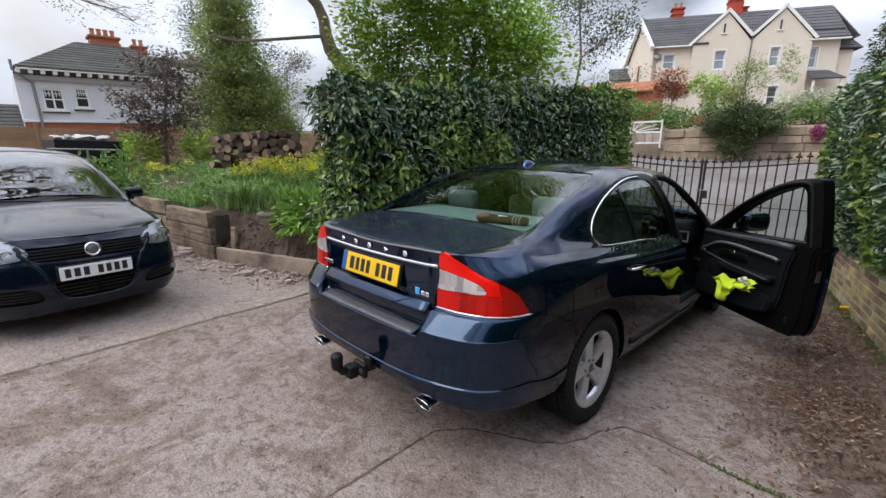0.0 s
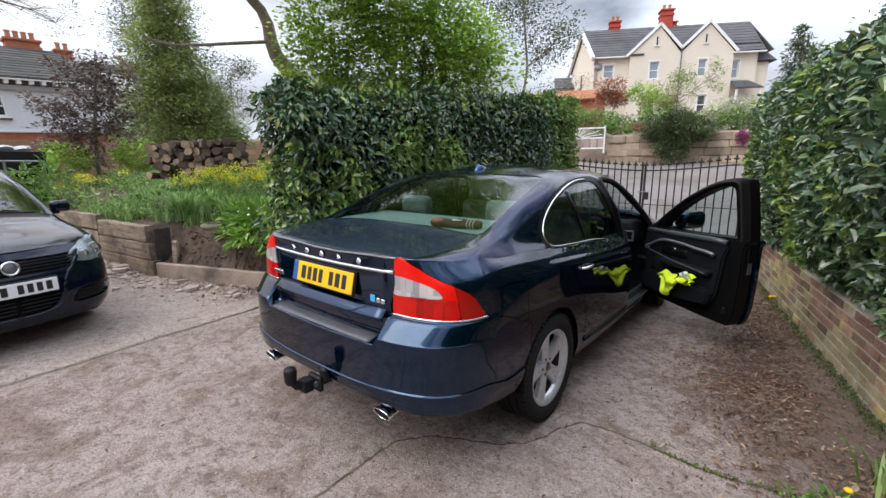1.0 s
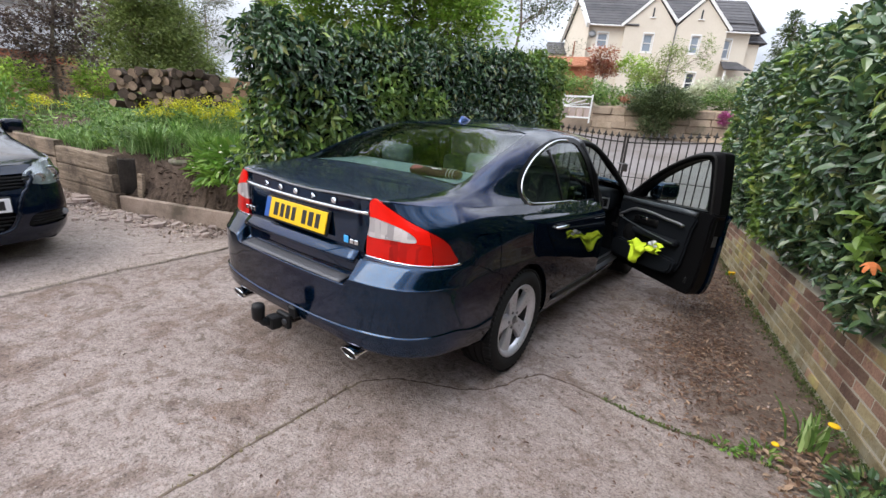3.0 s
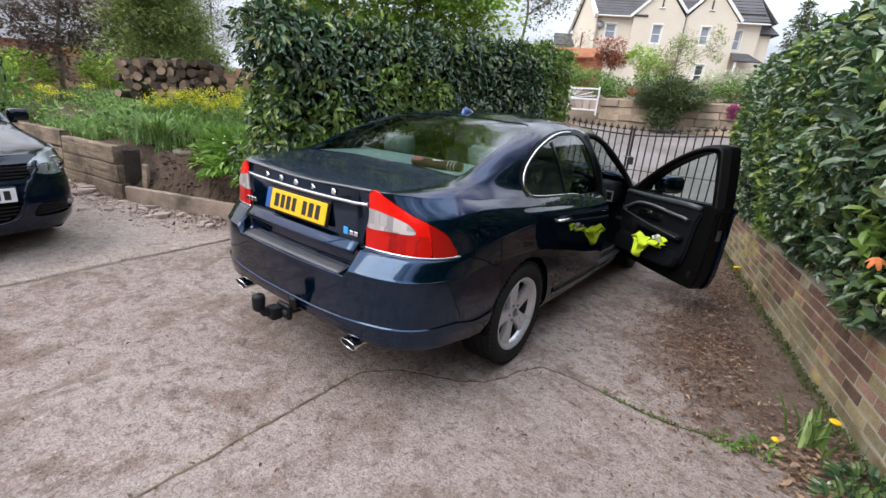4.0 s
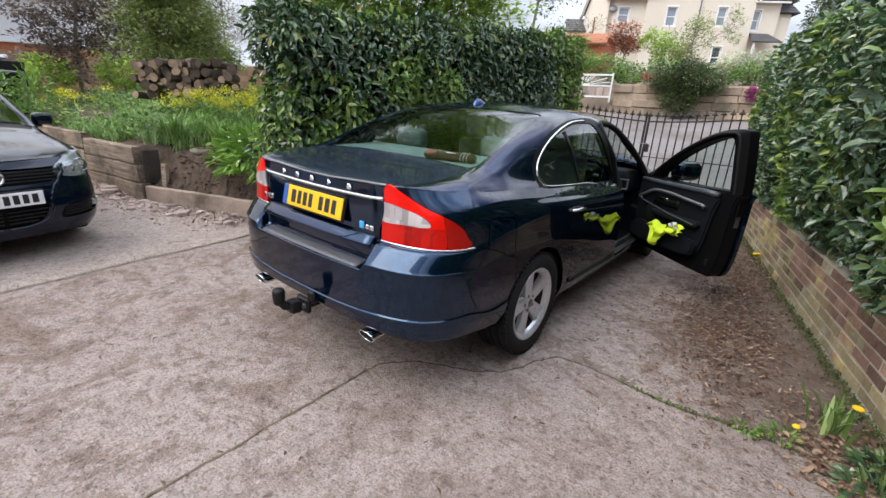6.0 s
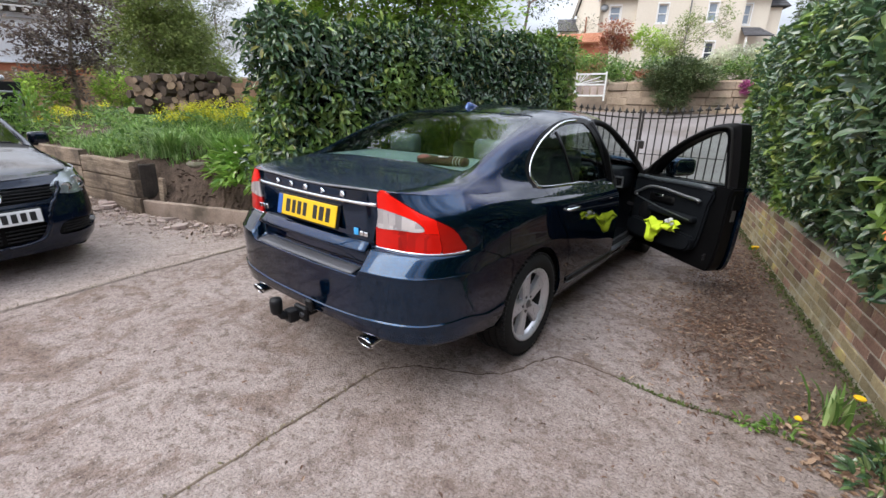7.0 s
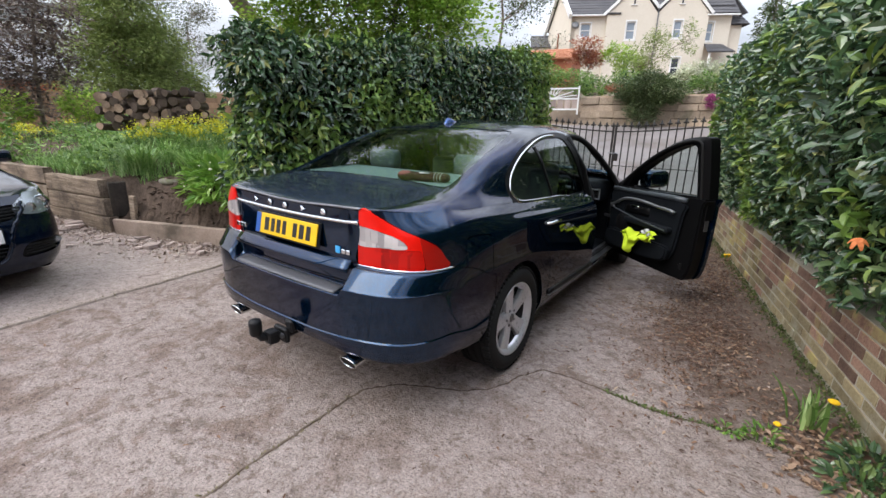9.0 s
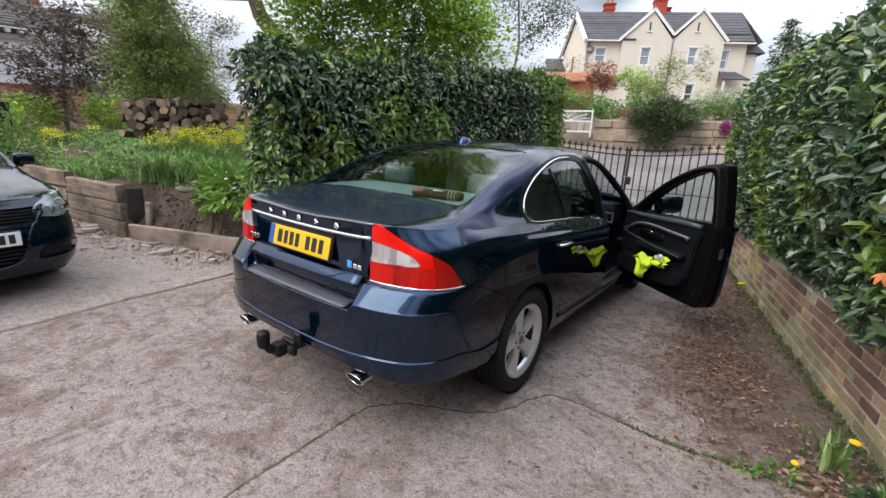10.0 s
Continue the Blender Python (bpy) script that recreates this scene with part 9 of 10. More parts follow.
def saloon_inside(car):
    part("floor_pan", box_bm(1.62, 3.2, 0.08, (0, 2.3, 0.28), 0.01), M_TRIM, car)
    part("boot_bulkhead", box_bm(1.44, 0.06, 0.75, (0, 0.62, 0.70), 0.01), M_TRIM, car)
    part("fire_wall", box_bm(1.5, 0.06, 0.6, (0, 3.5, 0.60), 0.01), M_TRIM, car)
    for s in (-1, 1):
        part("inner_quarter", box_bm(0.05, 1.2, 0.62, (s * 0.80, 1.0, 0.70), 0.02), M_TRIM, car)
    part("inner_door_card", box_bm(0.06, 2.2, 0.6, (-0.80, 2.3, 0.66), 0.02), M_TRIM, car)
    part("rear_door_card", box_bm(0.06, 0.9, 0.62, (0.80, 1.96, 0.66), 0.02), M_TRIM, car)
    bm = bmesh.new()
    f = [bm.verts.new(v) for v in ((-0.62, 0.685, 1.150), (0.62, 0.685, 1.150), (0.68, 1.20, 1.158), (-0.68, 1.20, 1.158))]
    g = [bm.verts.new(v.co + Vector((0, 0, -0.04))) for v in f]
    bm.faces.new(f)
    bm.faces.new(g[::-1])
    for k in range(4):
        bm.faces.new((f[k], g[k], g[(k + 1) % 4], f[(k + 1) % 4]))
    bmesh.ops.recalc_face_normals(bm, faces=bm.faces)
    part("parcel_shelf", bm, M_SHELF, car, "pale grey parcel shelf under the rear window")
    for x in (-0.40, 0.40):
        part("rear_seat_back", cushion_bm(0.62, 0.16, 0.56, (x * 0.85, 1.29, 0.80), 0.05, Matrix.Rotation(0, 4, "X")), M_LEATHER, car, smooth=True)
        part("rear_headrest", cushion_bm(0.27, 0.11, 0.15, (x, 1.27, 1.212), 0.054), M_LEATHER, car, "grey leather rear headrest", smooth=True)
    part("rear_seat_base", cushion_bm(1.34, 0.52, 0.18, (0, 1.45, 0.50), 0.06), M_LEATHER, car, smooth=True)
    for x in (-0.38, 0.38):
        st = new("front_seat")
        st.parent = car
        st.matrix_basis = Matrix.Translation((x, 2.45, 0.34))
        part("seat_base", cushion_bm(0.52, 0.52, 0.17, (0, 0.12, 0.16), 0.06), M_LEATHER, st, smooth=True)
        part("seat_back", cushion_bm(0.50, 0.15, 0.62, (0, -0.22, 0.54), 0.06, None), M_LEATHER, st, smooth=True)
        part("headrest", cushion_bm(0.27, 0.11, 0.20, (0, -0.29, 0.95), 0.05), M_LEATHER, st, "grey leather headrest", smooth=True)
        for dx in (-0.06, 0.06):
            part("headrest_post", tube_bm([(dx, -0.27, 0.80), (dx, -0.28, 0.90)], 0.006, 6), M_CHROME, st)
    part("dashboard", join_bm([cushion_bm(1.50, 0.42, 0.22, (0, 3.30, 0.86), 0.08), cushion_bm(0.40, 0.30, 0.12, (0.38, 3.15, 0.94), 0.05)]), M_TRIM, car, smooth=True)
    part("centre_console", cushion_bm(0.22, 0.9, 0.26, (0, 2.75, 0.48), 0.04), M_TRIM, car, smooth=True)
    sw = new("steering_wheel")
    sw.parent = car
    sw.matrix_basis = Matrix.Translation((0.38, 2.92, 0.93)) @ Matrix.Rotation(radians(-65), 4, "X")
    ring = [(0.185 * math.cos(a), 0.185 * math.sin(a), 0) for a in np.linspace(0, 2 * math.pi, 33)]
    part("wheel_rim", tube_bm(ring, 0.016, 8, False), M_TRIM, sw, smooth=True)
    part("wheel_boss", cushion_bm(0.16, 0.14, 0.05, (0, 0, -0.01), 0.02), M_TRIM, sw, smooth=True)
    for a in (0.1, math.pi - 0.1, -math.pi / 2):
        part("wheel_spoke", tube_bm([(0.05 * math.cos(a), 0.05 * math.sin(a), 0), (0.18 * math.cos(a), 0.18 * math.sin(a), 0)], 0.014, 6), M_ALUTRIM, sw)
    part("headlining", box_bm(1.16, 1.25, 0.02, (0, 2.1, 1.43), 0.005), M_TRIM, car)
    part("mirror_inner", cushion_bm(0.22, 0.03, 0.07, (0, 2.95, 1.27), 0.012), M_BLACKP, car, smooth=True)
    # B pillars and the vent on the driver's side
    for s in (-1, 1):
        bm = tube_bm([(s * 0.80, 2.44, 0.32), (s * 0.80, 2.46, 0.9), (s * 0.765, 2.37, 1.15), (s * 0.67, 2.22, 1.40)], [0.065, 0.06, 0.05, 0.04], 10)
        part("door_pillar", bm, M_SEAL, car, smooth=True)
    v = new("dashboard_vent")
    v.parent = car
    v.matrix_basis = Matrix.Translation((0.675, 3.10, 0.855)) @ Matrix.Rotation(radians(-82), 4, "Z")
    part("vent_frame", join_bm([box_bm(0.012, 0.15, 0.016, (0.03, 0, z), 0.003) for z in (-0.045, 0.045)] + [box_bm(0.012, 0.016, 0.106, (0.03, y, 0), 0.003) for y in (-0.07, 0.07)]), M_ALUTRIM, v, "satin silver vent frame")
    part("vent_body", box_bm(0.03, 0.13, 0.09, (0.012, 0, 0), 0.004), M_SEAL, v)
    for z in (-0.02, 0.0, 0.02):
        part("vent_slat", box_bm(0.014, 0.12, 0.004, (0.028, 0, z)), M_BLACKP, v)
    op = smooth_poly([(2.50, 0.34), (2.9, 0.33), (3.26, 0.34), (3.32, 0.6), (3.36, 0.93), (3.12, 1.155), (2.85, 1.305), (2.60, 1.388), (2.34, 1.405), (2.30, 1.37), (2.40, 1.15), (2.50, 0.98), (2.49, 0.6)], 6)
    xo = lambda z: 0.845 if z < 0.95 else 0.83 - 0.40 * (z - 0.95)
    part("door_seal", tube_bm([(xo(z), y, z) for y, z in op] + [(xo(op[0][1]), op[0][0], op[0][1])], 0.024, 8, False), M_RUBBER, car, "black rubber door seal", smooth=True)
    part("sill_tread", box_bm(0.13, 0.86, 0.012, (0.85, 2.92, 0.325), 0.003), M_STEEL, car, "scuffed sill tread plate")
    part("seat_belt", tube_bm([(0.72, 2.42, 1.25), (0.70, 2.40, 0.9), (0.69, 2.42, 0.55)], 0.012, 6), M_TRIM, car)


def saloon_tow(car):
    tow = new("tow_bar")
    tow.parent = car
    tow.matrix_basis = Matrix.Translation((0.0, 0.0, 0.025))
    part("cross_tube", tube_bm([(-0.32, 0.20, 0.36), (0.32, 0.20, 0.36)], 0.03, 8), M_BLACKP, tow)
    part("swan_neck", tube_bm([(0.06, 0.15, 0.36), (0.06, 0.02, 0.355), (0.05, -0.06, 0.355), (0.03, -0.13, 0.37), (0.02, -0.155, 0.41)], [0.028, 0.028, 0.026, 0.024, 0.022], 10), M_BLACKP, tow, smooth=True)
    part("flange", box_bm(0.11, 0.03, 0.085, (0.055, -0.03, 0.36), 0.008), M_BLACKP, tow)
    for x in (0.015, 0.09):
        b = lathe_bm([(0.0, 0.012), (0.014, 0.012), (0.015, 0.0)], 6, "z")
        bmesh.ops.rotate(b, cent=(0, 0, 0), matrix=Matrix.Rotation(radians(90), 3, "X"), verts=b.verts)
        bmesh.ops.translate(b, vec=(x, -0.048, 0.365), verts=b.verts)
        part("flange_bolt", b, M_STEEL, tow, "dull steel bolt")
    part("ball_cover", lathe_bm([(0.022, 0.385), (0.031, 0.40), (0.033, 0.455), (0.028, 0.472), (0.0, 0.476)], 18, "z"), M_BLACKP, tow, "black rubber tow-ball cover", smooth=True).matrix_basis = Matrix.Translation((0.02, -0.155, 0))
    part("socket", join_bm([box_bm(0.05, 0.05, 0.06, (0.10, 0.015, 0.405), 0.01), box_bm(0.062, 0.02, 0.075, (0.10, -0.012, 0.41), 0.012)]), M_BLACKP, tow, "trailer socket")
    knob = lathe_bm([(0.0, 0.03), (0.018, 0.028), (0.022, 0.016), (0.020, 0.0), (0.012, -0.02)], 16, "z")
    bmesh.ops.rotate(knob, cent=(0, 0, 0), matrix=Matrix.Rotation(radians(90), 3, "X"), verts=knob.verts)
    bmesh.ops.translate(knob, vec=(0.055, -0.075, 0.372), verts=knob.verts)
    part("release_knob", knob, M_STEEL, tow, "worn steel release knob", smooth=True)
    part("neck_clamp", box_bm(0.07, 0.06, 0.07, (0.045, -0.085, 0.362), 0.014, 2), M_BLACKP, tow)
    part("safety_eye", tube_bm([(-0.02, -0.05, 0.345), (-0.04, -0.08, 0.335), (-0.02, -0.10, 0.335), (0.0, -0.08, 0.34)], 0.007, 6), M_STEEL, tow)


def saloon_door(car):
    """The open driver's door. Local y runs from the hinge back to the latch (negative), x out of the car."""
    d = new("driver_door")
    d.parent = car
    d["label"] = "open driver's door showing its black inner trim"
    d.matrix_basis = Matrix.Translation((0.90, 3.32, 0.0)) @ Matrix.Rotation(radians(53), 4, "Z")
    # outlines in (distance from hinge, height); the door runs towards -y
    low = [(0.02, 0.31), (0.30, 0.295), (0.60, 0.285), (0.92, 0.282), (1.0, 0.30), (1.045, 0.43), (1.06, 0.70), (1.062, 0.90), (1.06, 0.975), (0.70, 0.965), (0.35, 0.95), (0.02, 0.935), (0.0, 0.7), (0.0, 0.45)]

    def slab(outline, x0, x1, name, mat, parent, label="", bev=0.012, lean=0.0):
        bm = bmesh.new()
        a = [bm.verts.new((x0 - lean * max(0, z - 0.95), -t, z)) for t, z in outline]
        b = [bm.verts.new((x1 - lean * max(0, z - 0.95), -t, z)) for t, z in outline]
        n = len(outline)
        fa, fb = bm.faces.new(a), bm.faces.new(b)
        for k in range(n):
            bm.faces.new((a[k], a[(k + 1) % n], b[(k + 1) % n], b[k]))
        bmesh.ops.recalc_face_normals(bm, faces=bm.faces)
        if bev:
            bmesh.ops.bevel(bm, geom=[e for e in bm.edges if e.calc_face_angle(0) > 0.6], offset=bev, segments=2, affect="EDGES")
        return part(name, bm, mat, parent, label, smooth=True)

    sm = lambda pts, n=4: [tuple(p) for p in smooth_poly(pts, n)]
    slab(sm(low), 0.0, 0.05, "outer_skin", M_NAVY, d, bev=0.008).data.set_sharp_from_angle(angle=radians(35))
    slab(sm([(t * 0.985 + 0.004, z) for t, z in low]), -0.115, -0.002, "door_shell", M_SEAL, d, bev=0.012).data.set_sharp_from_angle(angle=radians(35))
    card = [(0.10, 0.40), (0.45, 0.385), (0.76, 0.40), (0.86, 0.47), (0.89, 0.62), (0.91, 0.80), (0.92, 0.925), (0.6, 0.94), (0.3, 0.925), (0.05, 0.915), (0.06, 0.66)]
    slab(sm(card), -0.150, -0.112, "door_card", M_TRIM, d, "black moulded door card", 0.014).data.set_sharp_from_angle(angle=radians(35))
    # waist rail, armrest, pull, pocket
    part("waist_trim", tube_bm([(-0.135, -0.06, 0.925), (-0.147, -0.4, 0.935), (-0.147, -0.8, 0.945), (-0.135, -0.92, 0.94)], 0.022, 10), M_WAIST, d, "satin dark rail along the window foot", smooth=True)
    part("armrest", box_bm(0.075, 0.52, 0.05, (-0.175, -0.58, 0.675), 0.02, 3), M_TRIM, d, smooth=True)
    part("armrest_line", tube_bm([(-0.175, -0.14, 0.745), (-0.212, -0.50, 0.705), (-0.212, -0.82, 0.675)], 0.006, 6), M_WAIST, d)
    arch = [(-0.157, -0.11, 0.755), (-0.170, -0.17, 0.81), (-0.177, -0.28, 0.858), (-0.180, -0.45, 0.868), (-0.180, -0.65, 0.852), (-0.177, -0.84, 0.825)]
    part("silver_trim", tube_bm([Vector(p) for p in smooth_poly(arch, 5)[:26]], 0.013, 8), M_ALUTRIM, d, "satin silver door trim arch", smooth=True)
    hp = part("inner_handle", box_bm(0.02, 0.10, 0.03, (-0.165, -0.40, 0.80), 0.008, 2), M_CHROME, d, "chrome inner handle", smooth=True)
    part("pull_cup", box_bm(0.03, 0.30, 0.07, (-0.153, -0.42, 0.775), 0.02, 2), M_SEAL, d, smooth=True)
    pocket = [(0.10, 0.40), (0.45, 0.385), (0.80, 0.41), (0.86, 0.50), (0.80, 0.545), (0.45, 0.54), (0.12, 0.55)]
    slab(sm(pocket), -0.205, -0.148, "door_pocket", M_TRIM, d, "black door pocket", 0.014).data.set_sharp_from_angle(angle=radians(35))
    part("speaker_grille", lathe_bm([(0.0, -0.012), (0.075, -0.010), (0.085, 0.0)], 28), M_BLACKP, d, smooth=True).matrix_basis = Matrix.Translation((-0.152, -0.24, 0.625))
    # window frame, mirror sail and glass
    lean = 0.16
    outer = [tuple(p) for p in smooth_poly([(0.0, 0.93), (0.10, 1.01), (0.26, 1.125), (0.46, 1.255), (0.66, 1.355), (0.82, 1.412), (0.95, 1.432), (1.02, 1.430), (1.045, 1.40), (1.055, 1.25), (1.06, 1.08), (1.055, 0.80), (1.05, 0.55), (0.0, 0.55), (0.0, 0.78)], 5)][:56]
    inner = [tuple(p) for p in smooth_poly([(0.20, 0.93), (0.205, 1.00), (0.32, 1.10), (0.49, 1.213), (0.66, 1.300), (0.80, 1.355), (0.89, 1.372), (0.93, 1.362), (0.95, 1.32), (0.955, 1.2), (0.96, 1.06), (0.965, 0.80), (0.965, 0.55), (0.2, 0.55), (0.2, 0.80)], 5)][:56]
    bm = bmesh.new()
    sh = lambda x, t, z: (x - lean * max(0, z - 0.95), -t, z)
    loops = [[bm.verts.new(sh(x, t, z)) for t, z in o] for o, x in ((outer, 0.018), (outer, -0.07), ([(a[0] * 0.6 + b[0] * 0.4, a[1] * 0.6 + b[1] * 0.4) for a, b in zip(outer, inner)], -0.095), (inner, -0.085), (inner, 0.012))]
    m = len(outer)
    for a, b in zip(loops, loops[1:] + loops[:1]):
        for k in range(m - 1):
            bm.faces.new((a[k], a[k + 1], b[k + 1], b[k]))
    for k in (0, m - 1):
        bm.faces.new([lp[k] for lp in loops])
    bmesh.ops.recalc_face_normals(bm, faces=bm.faces)
    part("window_frame", bm, M_SEAL, d, "black upper door frame", smooth=True).data.set_sharp_from_angle(angle=radians(40))
    mid = [(a[0] * 0.5 + b[0] * 0.5, a[1] * 0.5 + b[1] * 0.5) for a, b in zip(outer, inner)]
    part("frame_seal", tube_bm([sh(-0.098, t, z) for t, z in mid], 0.011, 6), M_RUBBER, d, smooth=True)
    fr = [(t, z) for t, z in mid]
    gl = [(0.12, 0.945)] + [(t, z) for t, z in fr if z > 0.95] + [(1.01, 0.945)]
    bm = bmesh.new()
    bm.faces.new([bm.verts.new((-0.032 - lean * max(0, z - 0.95), -t, z)) for t, z in gl])
    g = part("door_glass", bm, M_GLASS_SIDE, d, "clear driver's window")
    g.visible_shadow = False
    # edge seal, latch and check strap
    part("edge_seal", tube_bm([(-0.07, -1.03, 0.95), (-0.07, -1.035, 0.7), (-0.07, -1.02, 0.48), (-0.07, -0.93, 0.35), (-0.07, -0.5, 0.345), (-0.07, -0.1, 0.355)], 0.012, 6), M_RUBBER, d, smooth=True)
    part("latch", box_bm(0.045, 0.012, 0.10, (-0.04, -1.045, 0.76), 0.004), M_STEEL, d, "steel door latch")
    part("check_strap", box_bm(0.02, 0.20, 0.03, (-0.06, 0.04, 0.62), 0.004), M_STEEL, d)
    for z in (0.52, 0.82):
        part("hinge", box_bm(0.05, 0.09, 0.06, (-0.05, 0.03, z), 0.008), M_NAVY, d)
    part("red_marker", box_bm(0.03, 0.02, 0.05, (-0.12, -0.95, 0.40), 0.004), M_BLACKP, d)
    v = part("hi_vis_vest", vest(), M_HIVIS, None, smooth=True)
    bpy.context.view_layer.update()
    v.matrix_world = Matrix.Translation((0.90, 3.32, 0.0)) @ Matrix.Rotation(radians(53), 4, "Z") @ Matrix.Translation((-0.225, -0.43, 0.56)) @ Matrix.Rotation(radians(-90), 4, "Z")
    bm = bmesh.new()
    rows = []
    for i in range(9):
        u = i / 8
        rows.append([bm.verts.new((0.20 + 0.09 * u, -0.035 - 0.014 * math.sin(9 * u + 5 * w), 0.045 + 0.045 * w + 0.012 * math.sin(7 * u + 4 * w))) for w in np.linspace(0, 1, 7)])
    for p, q in zip(rows, rows[1:]):
        for i in range(6):
            bm.faces.new((p[i], q[i], q[i + 1], p[i + 1]))
    part("reflective_band", bm, M_GREYCLOTH, v, "crumpled silver reflective band", smooth=True)
    tagged(v, "crumpled fluorescent yellow vest stuffed in the door pocket", "vest")
    # door mirror, seen through the window
    mr = new("door_mirror")
    mr.parent = d
    mr.matrix_basis = Matrix.Translation((0.15, -0.24, 1.03))
    bm = cushion_bm(0.26, 0.15, 0.17, (0, 0, 0), 0.074)
    part("mirror_shell", bm, M_NAVY, mr, smooth=True)
    part("mirror_glass", box_bm(0.19, 0.006, 0.12, (0, -0.066, 0), 0.002), M_CHROME, mr, "mirror glass")
    part("mirror_foot", box_bm(0.16, 0.05, 0.04, (-0.12, 0.02, -0.08), 0.012), M_BLACKP, mr)


saloon_car = saloon()


def shelf_bundle():
    """A rolled brown blanket with a pale label, on the parcel shelf."""
    b = thing("rolled_blanket", "rolled dark brown blanket with pale stripes on the parcel shelf", "blanket", pose(0.36, 0.79, 1.150, 0, 0, 12))
    bm = bmesh.new()
    rows = []
    for t in np.linspace(0, 1, 19):
        x = -0.16 + 0.32 * t
        r = 0.031 * min(1.0, 0.72 + 6 * min(t, 1 - t)) * (1 + 0.08 * math.sin(13 * t))
        rows.append([bm.verts.new((x, 1.35 * r * math.cos(a) * (1 + 0.06 * math.sin(3 * a + 5 * t)), 0.028 + 0.9 * r * math.sin(a))) for a in np.linspace(0, 2 * math.pi, 18, endpoint=False)])
    for p, q in zip(rows, rows[1:]):
        for i in range(18):
            bm.faces.new((p[i], p[(i + 1) % 18], q[(i + 1) % 18], q[i]))
    bm.faces.new(rows[0])
    bm.faces.new(rows[-1][::-1])
    bmesh.ops.recalc_face_normals(bm, faces=bm.faces)
    part("roll", bm, surface("brown_wool", (0.06, 0.025, 0.016), (0.15, 0.065, 0.04), big=12, fine=150, rough=1.0, bump=0.7), b, smooth=True)
    part("label", box_bm(0.06, 0.026, 0.004, (0.02, -0.026, 0.0525), 0.001, 1, None), plain("label_cloth", (0.6, 0.58, 0.52), 0.8), b, "pale cloth label")
    for x in (0.085, 0.105, 0.125):
        ring = [(x, 1.37 * 0.0305 * math.cos(a), 0.028 + 0.92 * 0.0305 * math.sin(a)) for a in np.linspace(0, 2 * math.pi, 25)]
        part("stripe", tube_bm(ring, 0.003, 5, False), plain("pale_stripe", (0.5, 0.46, 0.40), 0.8), b)


shelf_bundle()

# ---- the dark hatchback, seen from its front ----
def hatch_lower():
    xs = [0.0, 0.20, 0.40, 0.54, 0.64, 0.72, 0.775, 0.80]
    pl = [0.0, -0.006, -0.028, -0.060, -0.115, -0.205, -0.33, -0.47]
    back = (0.07, 0.012, 0.0, 0.022, 0.045, 0.085, 0.15)
    rows = []
    for k, (x, y) in enumerate(zip(xs, pl)):
        c = k / 7
        zs = (0.19, 0.285, 0.42, 0.56, 0.645, 0.735 + 0.04 * c, 0.80 + 0.065 * c)
        nar = (0.94, 0.99, 1.0, 0.995, 0.985, 0.965, 0.94)
        rows.append([(x * n, y - b * (1 - 0.55 * c), z) for n, b, z in zip(nar, back, zs)])
    for y, w, b in ((-0.62, 0.815, 0.865), (-0.9, 0.825, 0.895), (-1.2, 0.828, 0.91), (-1.7, 0.828, 0.925), (-2.3, 0.825, 0.945), (-2.9, 0.81, 0.965), (-3.4, 0.77, 0.985), (-3.7, 0.68, 1.0)):
        zs = (0.19, 0.30, 0.44, 0.58, 0.70, b - 0.07, b)
        rows.append([(w - i, y, z) for i, z in zip((0.05, 0.01, 0.0, 0.0, 0.006, 0.022, 0.055), zs)])
    for x, y in ((0.45, -3.84), (0.2, -3.89), (0.0, -3.9)):
        rows.append([(x, y, z) for z in (0.3, 0.4, 0.5, 0.62, 0.75, 0.88, 1.0)])
    return np.array(rows)


HATCH_UP = [
    (0.15, [(0.0, 0.80)] * 2 + [(0.0, 0.80)] * 4),
    (0.17, [(0.52, 0.812), (0.48, 0.815), (0.42, 0.818), (0.32, 0.815), (0.16, 0.808), (0.0, 0.806)]),
    (0.28, [(0.66, 0.838), (0.62, 0.850), (0.56, 0.858), (0.44, 0.862), (0.22, 0.858), (0.0, 0.856)]),
    (0.47, [(0.735, 0.852), (0.70, 0.876), (0.64, 0.893), (0.50, 0.905), (0.26, 0.910), (0.0, 0.912)]),
    (0.72, [(0.755, 0.882), (0.72, 0.915), (0.66, 0.938), (0.52, 0.955), (0.27, 0.966), (0.0, 0.970)]),
    (0.98, [(0.765, 0.898), (0.735, 0.945), (0.69, 0.985), (0.60, 1.010), (0.32, 1.030), (0.0, 1.037)]),
    (1.2, [(0.770, 0.908), (0.742, 1.00), (0.70, 1.085), (0.605, 1.140), (0.32, 1.172), (0.0, 1.180)]),
    (1.5, [(0.772, 0.918), (0.742, 1.07), (0.69, 1.215), (0.585, 1.305), (0.31, 1.350), (0.0, 1.362)]),
    (1.75, [(0.772, 0.926), (0.740, 1.10), (0.685, 1.27), (0.570, 1.380), (0.31, 1.425), (0.0, 1.437)]),
    (2.3, [(0.772, 0.945), (0.740, 1.12), (0.685, 1.29), (0.57, 1.405), (0.31, 1.455), (0.0, 1.467)]),
    (3.0, [(0.755, 0.968), (0.72, 1.12), (0.67, 1.28), (0.56, 1.385), (0.30, 1.435), (0.0, 1.447)]),
    (3.5, [(0.70, 0.99), (0.67, 1.10), (0.62, 1.22), (0.52, 1.32), (0.28, 1.365), (0.0, 1.375)]),
    (3.8, [(0.55, 1.0), (0.53, 1.03), (0.49, 1.06), (0.42, 1.09), (0.22, 1.11), (0.0, 1.115)]),
]


